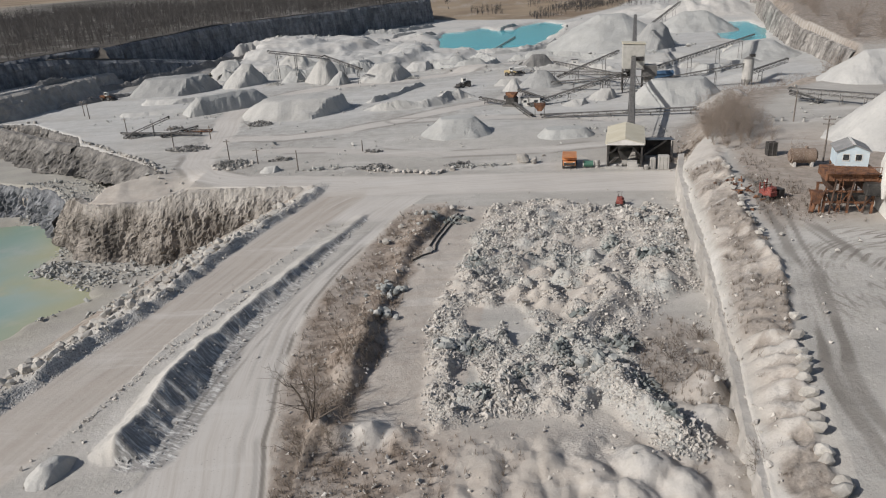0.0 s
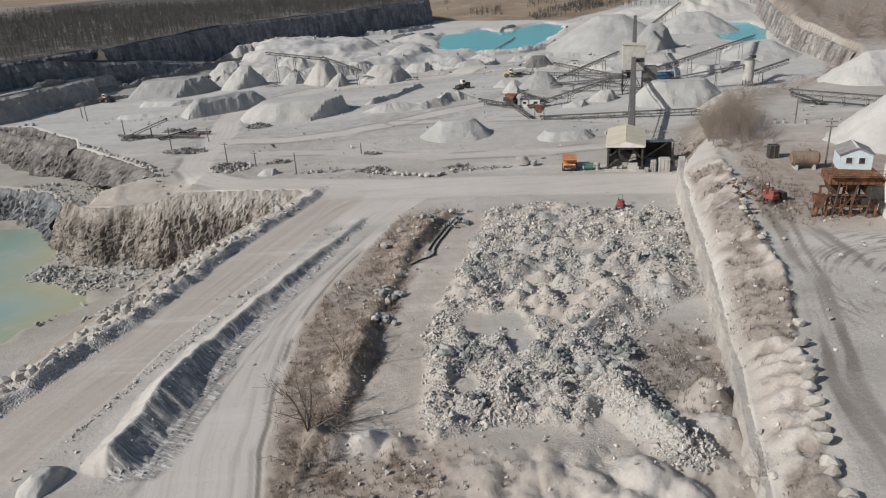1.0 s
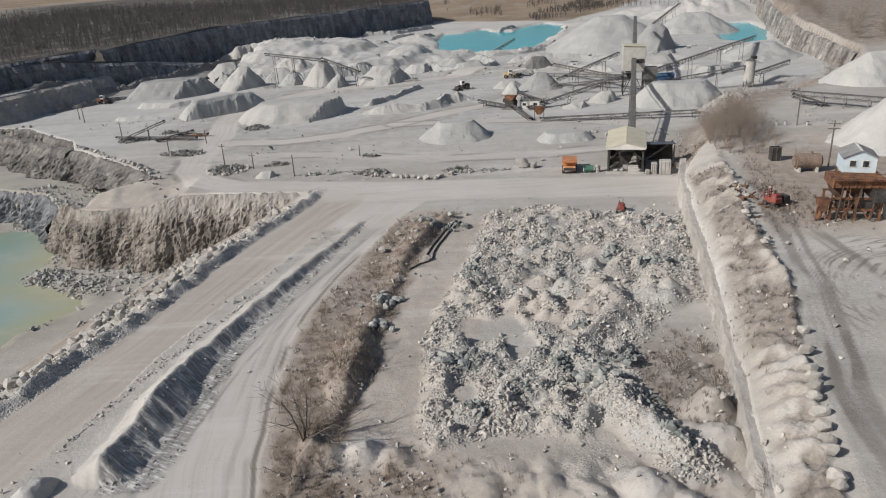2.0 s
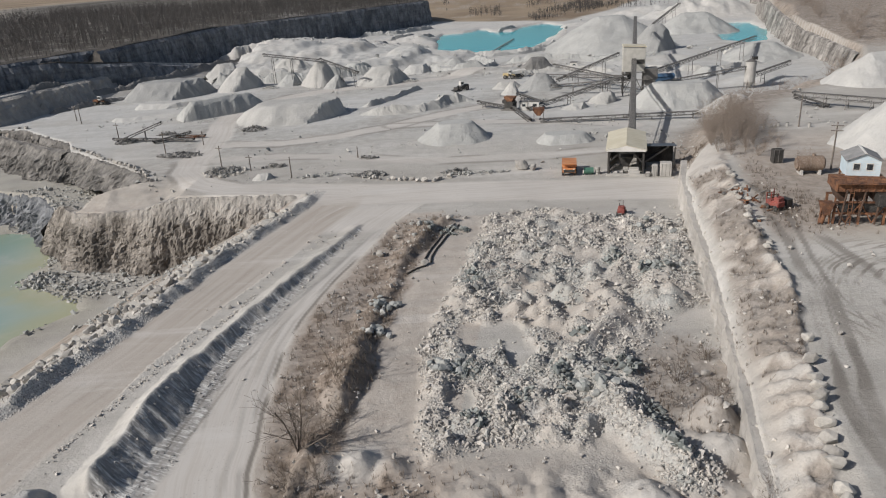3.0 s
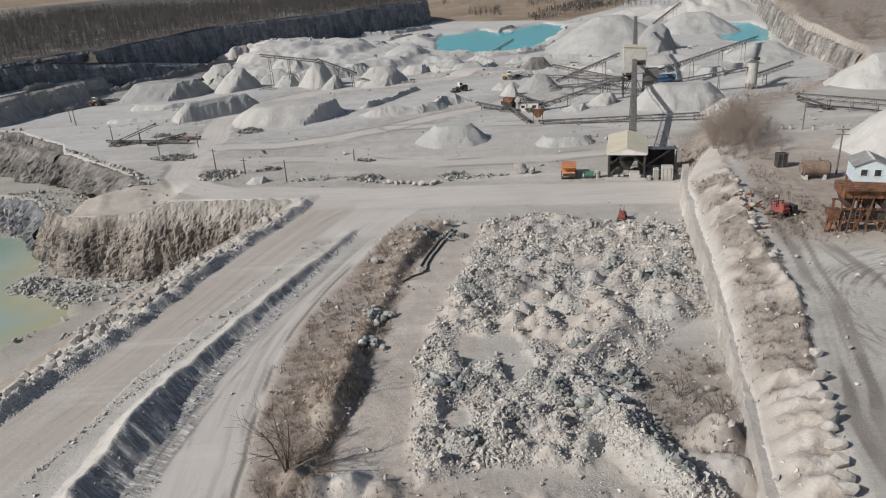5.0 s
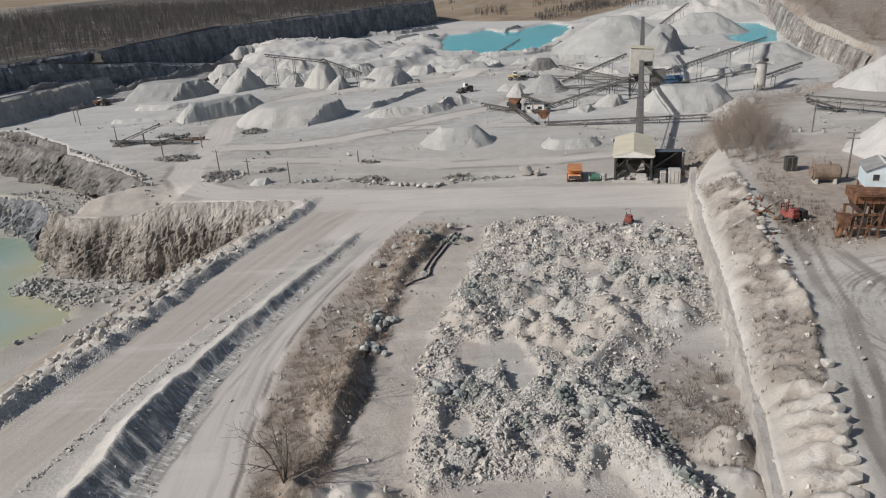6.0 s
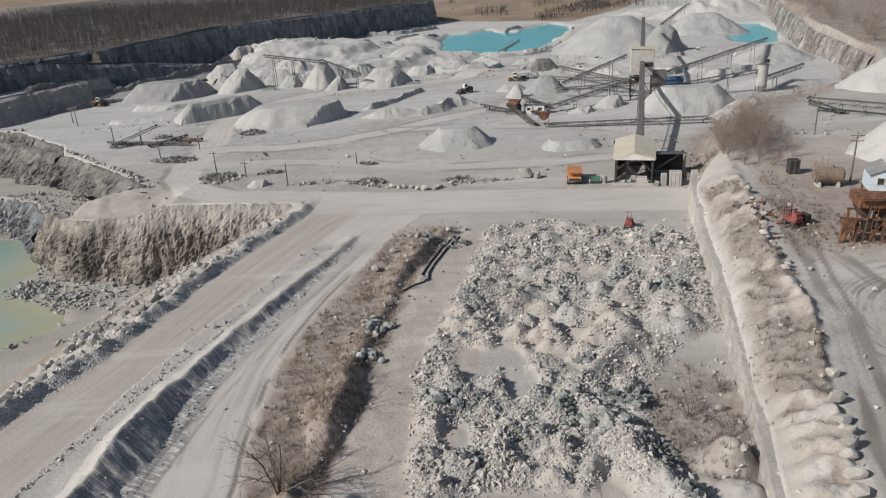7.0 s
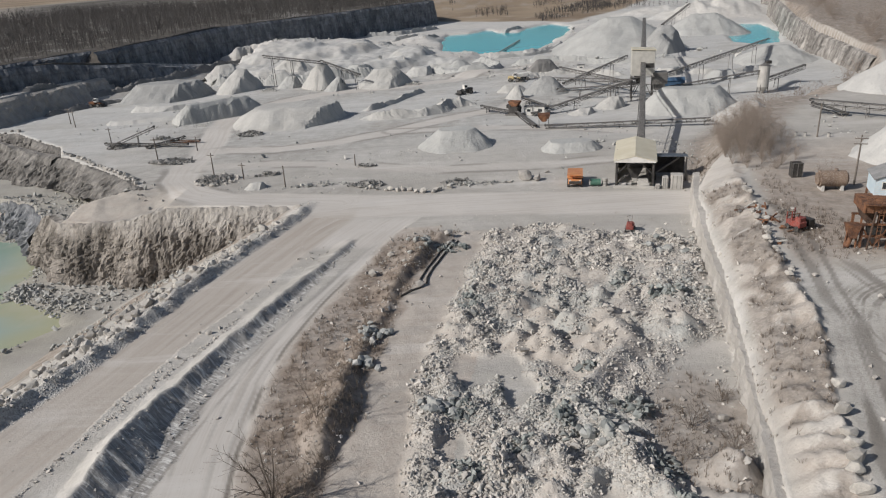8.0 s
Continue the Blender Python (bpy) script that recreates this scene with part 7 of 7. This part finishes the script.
    # white sheeted building
    root = thing("sheeted_building", pose(64.4, 93.5, 6.9, 0, 0, -14), "tall white sheeted plant building with a lean roof", "building")
    bm = bmesh.new()
    prism(bm, [(0, -0.4), (9, -0.4), (9, 12.5), (3.0, 11.5), (0.6, 9.6), (0, 7.4)], 7.5, Matrix.Translation((0, 3.6, 0)))
    wall = part("wall", bm, WHITE, root)
    for k in range(10):
        bm = bmesh.new()
        box(bm, (0.06, 0.05, 7.6), (0.4 + k * 0.9, -0.17, 3.6))
        part("sheet_rib", bm, WHITE, wall)
    bm = bmesh.new()
    bar(bm, (-0.6, 2.6, 5.2), (-0.6, 2.6, 9.4), 0.6, 14)
    bar(bm, (-0.6, 2.6, 3.0), (-0.6, 2.6, 5.2), 0.25, 14, 0.6)
    part("dust_cyclone", bm, WHITE, root)
    bm = bmesh.new()
    box(bm, (1.4, 0.2, 2.4), (1.6, -0.25, 1.0))
    part("doorway", bm, DARK_STEEL, root, "dark open doorway")


def build_yard_things():
    # rusty tank
    x, y = 67.0, 124.5
    root = thing("rusty_tank", pose(x, y, height(x, y), 0, 0, -10), "rusted horizontal tank on pale saddles", "tank")
    bm = bmesh.new()
    bar(bm, (-2.3, 0, 1.9), (2.3, 0, 1.9), 1.35, 22)
    bmesh.ops.bevel(bm, geom=[e for e in bm.edges if abs(e.verts[0].co.x - e.verts[1].co.x) < 0.01 and abs(abs(e.verts[0].co.x) - 2.3) < 0.01], offset=0.3, segments=2, affect="EDGES")
    part("shell", bm, OLD_RUST, root)
    for s in (-1.5, 1.5):
        bm = bmesh.new()
        prism(bm, [(-1.2, -0.1), (1.2, -0.1), (1.0, 0.9), (-1.0, 0.9)], 0.4, Matrix.Translation((s, 0, 0)) @ Matrix.Rotation(radians(90), 4, "Z"))
        part("saddle", bm, CONCRETE, root)
    bm = bmesh.new()
    bar(bm, (0.5, 0, 3.1), (0.5, 0, 3.6), 0.3, 12)
    part("manhole", bm, OLD_RUST, root)
    # dark frame
    x, y = 65.0, 132.6
    root = thing("skip_frame", pose(x, y, height(x, y), 0, 0, -8) @ Matrix.Diagonal((0.75, 0.8, 1.05, 1)), "black steel skip frame with an open top", "skip")
    for s in (-1, 1):
        bm = bmesh.new()
        box(bm, (2.4, 0.1, 2.3), (0, s * 1.0, 1.25))
        part("side", bm, DARK_STEEL, root)
    bm = bmesh.new()
    box(bm, (0.1, 2.0, 2.3), (-1.15, 0, 1.25))
    box(bm, (0.1, 2.0, 2.3), (1.15, 0, 1.25))
    box(bm, (2.3, 2.0, 0.2), (0, 0, 0.1))
    part("shell", bm, DARK_STEEL, root)
    bm = bmesh.new()
    for dx in (-1.1, 0, 1.1):
        beam(bm, (dx, -1.1, 0.1), (dx, -1.1, 2.5), 0.14)
    beam(bm, (-1.2, -1.1, 2.5), (1.2, -1.1, 2.5), 0.16)
    part("rail", bm, STEEL, root)
    # red machines
    for x, y, turn, size, label in ((53.0, 107.4, 200, 1.0, "old faded red drilling rig on wheels"), (34.9, 129.2, 160, 0.9, "small red compressor on wheels")):
        root = thing("red_machine", pose(x, y, height(x, y), 0, 0, turn) @ Matrix.Diagonal((size, size, size, 1)), label, "machine")
        bm = bmesh.new()
        box(bm, (1.5, 2.4, 0.9), (0, 0, 1.05), bevel=0.12)
        box(bm, (1.2, 1.0, 0.8), (0, 0.6, 1.75), bevel=0.1)
        part("body", bm, RED, root)
        for dx in (-0.8, 0.8):
            for dy in (-0.8, 0.8):
                bm = bmesh.new()
                bar(bm, (dx - 0.14, dy, 0.42), (dx + 0.14, dy, 0.42), 0.45, 14)
                part("wheel", bm, RUBBER, root)
        bm = bmesh.new()
        beam(bm, (-0.2, -1.0, 1.4), (-0.2, -1.9, 2.6), 0.16)
        beam(bm, (0.2, -1.9, 2.6), (0.9, -2.2, 2.2), 0.14)
        part("boom", bm, STEEL, root)
        bm = bmesh.new()
        bar(bm, (0.4, 0.6, 2.1), (0.4, 0.6, 2.7), 0.08, 8)
        part("exhaust", bm, DARK_STEEL, root)
        if size == 1.0:
            for dx, dy, tall in ((-0.7, -1.1, 3.0), (0.7, -1.1, 2.6), (-0.7, -0.2, 2.4), (0.7, -0.2, 2.9)):
                bm = bmesh.new()
                beam(bm, (dx, dy, 0.6), (dx + 0.1, dy, tall), 0.13)
                part("mast_post", bm, RED, root)
            for z0 in (1.9, 2.4):
                bm = bmesh.new()
                beam(bm, (-0.8, -1.1, z0), (0.8, -1.1, z0 + 0.1), 0.1)
                beam(bm, (-0.75, -0.2, z0 - 0.1), (0.75, -0.2, z0), 0.1)
                part("mast_rail", bm, RUST, root)
            bm = bmesh.new()
            box(bm, (1.1, 1.7, 1.5), (-1.75, 0.3, 0.85), bevel=0.06)
            part("engine_box", bm, DARK_STEEL, root, "black engine box")
    # scrap along the ridge
    rng = np.random.default_rng(61)
    for k in range(16):
        x, y = 49.5 + rng.uniform(-1.5, 3.4), 106 + rng.uniform(-4, 12)
        root = thing("scrap_metal", pose(x, y, height(x, y), 0, 0, rng.uniform(0, 360)), "bent rusty scrap beam on the yard", "scrap", "scrap on the yard")
        bm = bmesh.new()
        n = rng.uniform(0.8, 2.4)
        beam(bm, (-n / 2, 0, 0.15), (n / 2, rng.uniform(-0.3, 0.3), rng.uniform(0.2, 0.8)), 0.18)
        part("beam", bm, RUST if k % 3 else CONCRETE, root)
        bm = bmesh.new()
        box(bm, (0.5, 0.7, 0.35), (0.2, 0.2, 0.15), bevel=0.04)
        part("plate", bm, RUST if k % 2 else STEEL, root)
    for x, y in ((80.6, 160.8), (78.8, 161.2), (84.5, 158.6)):
        root = thing("old_drum", pose(x, y, height(x, y) - 0.02), "dented pale steel drum on the yard", "drum", "drums on the yard")
        bm = bmesh.new()
        bar(bm, (0, 0, 0), (0, 0, 0.9), 0.3, 14)
        part("shell", bm, CONCRETE, root)
        bm = bmesh.new()
        bar(bm, (0, 0, 0.87), (0, 0, 0.93), 0.32, 14)
        part("rim", bm, STEEL, root)
    # hoses
    for k, line in enumerate(([(3.4, 129.5), (0.9, 124.0), (-1.2, 117.5), (-2.3, 113.0), (-2.4, 110.0)], [(4.2, 129.0), (1.8, 123.6), (-0.2, 117.5), (-1.2, 113.5), (-1.3, 110.8)], [(-5.2, 107.5), (-3.6, 109), (-1.8, 110)])):
        curve = bpy.data.curves.new("hose", "CURVE")
        curve.dimensions, curve.bevel_depth, curve.bevel_resolution = "3D", 0.16, 2
        spline = curve.splines.new("POLY")
        fine = []
        for (ax, ay), (bx, by) in zip(line, line[1:]):
            fine += [(ax + (bx - ax) * t / 6, ay + (by - ay) * t / 6) for t in range(6)]
        spline.points.add(len(fine) - 1)
        zs = land(np.array([p[0] for p in fine]), np.array([p[1] for p in fine]))[0]
        for p, (x, y), z in zip(spline.points, fine, zs):
            p.co = (x, y, z + 0.14, 1)
        curve.materials.append(RUBBER)
        tagged(new("hose", curve), "thick black rubber hose lying down the bank", "hose", "hoses")


def build_poles():
    for x, y, h, arms, label in ((71.9, 126.2, 8.6, 2, "weathered wooden power pole with two crossarms"), (82.6, 159.6, 7.2, 0, "thin bare wooden pole"), (-55.4, 184.0, 6.0, 1, "wooden power pole ringed by rocks"),
                                 (-34.7, 170.1, 5.2, 0, "thin wooden pole on the yard"), (-46.8, 179.5, 4.2, 1, "thin pale lamp pole on the yard"), (-76.9, 204, 6.6, 1, "wooden power pole beside the stored conveyors"),
                                 (-128, 263, 6.0, 1, "far wooden power pole"), (-133, 270, 6.0, 1, "far wooden power pole"), (-100.5, 229, 5.5, 1, "wooden power pole beside the stored conveyors"),
                                 (-20, 186, 3.0, 0, "short thin pole on the yard"), (-69, 214, 4.2, 0, "thin pole beside the stored conveyors")):
        root = thing("power_pole", pose(x, y, height(x, y) - 0.3, 0, 0, -20), label, "pole", "poles on the yard")
        bm = bmesh.new()
        bar(bm, (0, 0, 0), (0.05, 0, h + 0.3), 0.17, 10, 0.11)
        part("shaft", bm, POLE_WOOD, root)
        for k in range(arms):
            bm = bmesh.new()
            box(bm, (2.0, 0.14, 0.14), (0.05, -0.16, h - 0.3 - 0.9 * k))
            arm = part("crossarm", bm, POLE_WOOD, root)
            for dx in (-0.85, 0, 0.85):
                bm = bmesh.new()
                bar(bm, (dx + 0.05, -0.16, h - 0.24 - 0.9 * k), (dx + 0.05, -0.16, h - 0.02 - 0.9 * k), 0.06, 8)
                part("insulator", bm, CONCRETE, arm)


def wheel(root, x, y, z, r, w):
    bm = bmesh.new()
    bar(bm, (x - w / 2, y, z), (x + w / 2, y, z), r, 18)
    tyre = part("tyre", bm, RUBBER, root)
    bm = bmesh.new()
    bar(bm, (x - w / 2 - 0.03, y, z), (x + w / 2 + 0.03, y, z), r * 0.5, 12)
    part("rim", bm, STEEL, tyre)


def dump_truck(x, y, turn, paint, label):
    """A rigid quarry dump truck, its nose towards -y."""
    root = thing("dump_truck", pose(x, y, height(x, y), 0, 0, turn) @ Matrix.Diagonal((1.12, 1.0, 0.84, 1)), label, "truck")
    bm = bmesh.new()
    box(bm, (2.6, 1.6, 1.2), (0, -2.7, 1.6), bevel=0.12)
    part("bonnet", bm, paint, root)
    bm = bmesh.new()
    box(bm, (1.5, 1.3, 1.3), (-0.5, -1.5, 2.6), bevel=0.1)
    cab = part("cab", bm, paint, root)
    bm = bmesh.new()
    box(bm, (1.3, 0.05, 0.75), (-0.5, -2.17, 2.75))
    part("windscreen", bm, GLASS, cab)
    bm = bmesh.new()
    prism(bm, [(-2.6, 2.3), (2.9, 1.7), (3.3, 3.0), (-2.2, 3.6), (-4.0, 3.7), (-4.0, 3.45), (-2.5, 3.2)], 2.9, Matrix.Rotation(radians(90), 4, "Z") @ Matrix.Rotation(0, 4, "X"))
    part("dump_body", bm, paint, root)
    bm = bmesh.new()
    box(bm, (1.0, 6.4, 0.5), (0, 0, 1.1))
    part("chassis", bm, DARK_STEEL, root)
    bm = bmesh.new()
    box(bm, (2.2, 0.08, 0.7), (0, -3.52, 1.5))
    part("grille", bm, DARK_STEEL, root)
    for s in (-1, 1):
        bm = bmesh.new()
        box(bm, (0.35, 0.06, 0.22), (s * 0.95, -3.53, 2.0))
        part("headlight", bm, WHITE, root)
        wheel(root, s * 1.2, -2.4, 0.72, 0.72, 0.5)
        wheel(root, s * 1.1, 1.6, 0.72, 0.72, 0.8)
    return root


def loader(x, y, turn, paint, label, lifted=0.0):
    root = thing("wheel_loader", pose(x, y, height(x, y), 0, 0, turn), label, "loader")
    bm = bmesh.new()
    box(bm, (1.9, 2.6, 1.2), (0, 1.5, 1.7), bevel=0.15)
    part("engine_cover", bm, paint, root)
    bm = bmesh.new()
    box(bm, (1.5, 1.5, 1.6), (0, -0.2, 2.8), bevel=0.12)
    cab = part("cab", bm, WHITE, root)
    bm = bmesh.new()
    box(bm, (1.54, 1.2, 0.8), (0, -0.2, 3.0))
    part("window", bm, GLASS, cab)
    bm = bmesh.new()
    for s in (-0.6, 0.6):
        beam(bm, (s, -1.0, 1.9), (s, -3.0, 0.9 + lifted), 0.3)
    part("lift_arm", bm, paint, root)
    bm = bmesh.new()
    prism(bm, [(-0.7, 0.1), (0.7, 0.1), (0.9, 1.4), (0.6, 1.4), (0.3, 0.5), (-0.7, 0.3)], 2.9, Matrix.Translation((0, -3.4, lifted)) @ Matrix.Rotation(radians(90), 4, "Z"))
    part("bucket", bm, DARK_STEEL, root)
    for s in (-1, 1):
        for dy in (-1.3, 1.7):
            wheel(root, s * 1.05, dy, 0.8, 0.8, 0.6)


build_conveyors()
build_tower()
build_feed_shed()
build_rusty_hopper()
build_yard_things()
build_poles()
dump_truck(30.8, 159.4, -11, ORANGE, "orange quarry dump truck parked by the road")
loader(33.4, 303, 70, YELLOW, "yellow wheel loader beside a heap", 0.4)
dump_truck(36.5, 307, 95, WHITE, "white quarry truck behind the loader")
loader(12.4, 283, -60, DARK_STEEL, "dark wheel loader on the haul road", 0.2)
loader(-139.5, 306, 80, RUST, "small rust-red loader below the quarry wall")
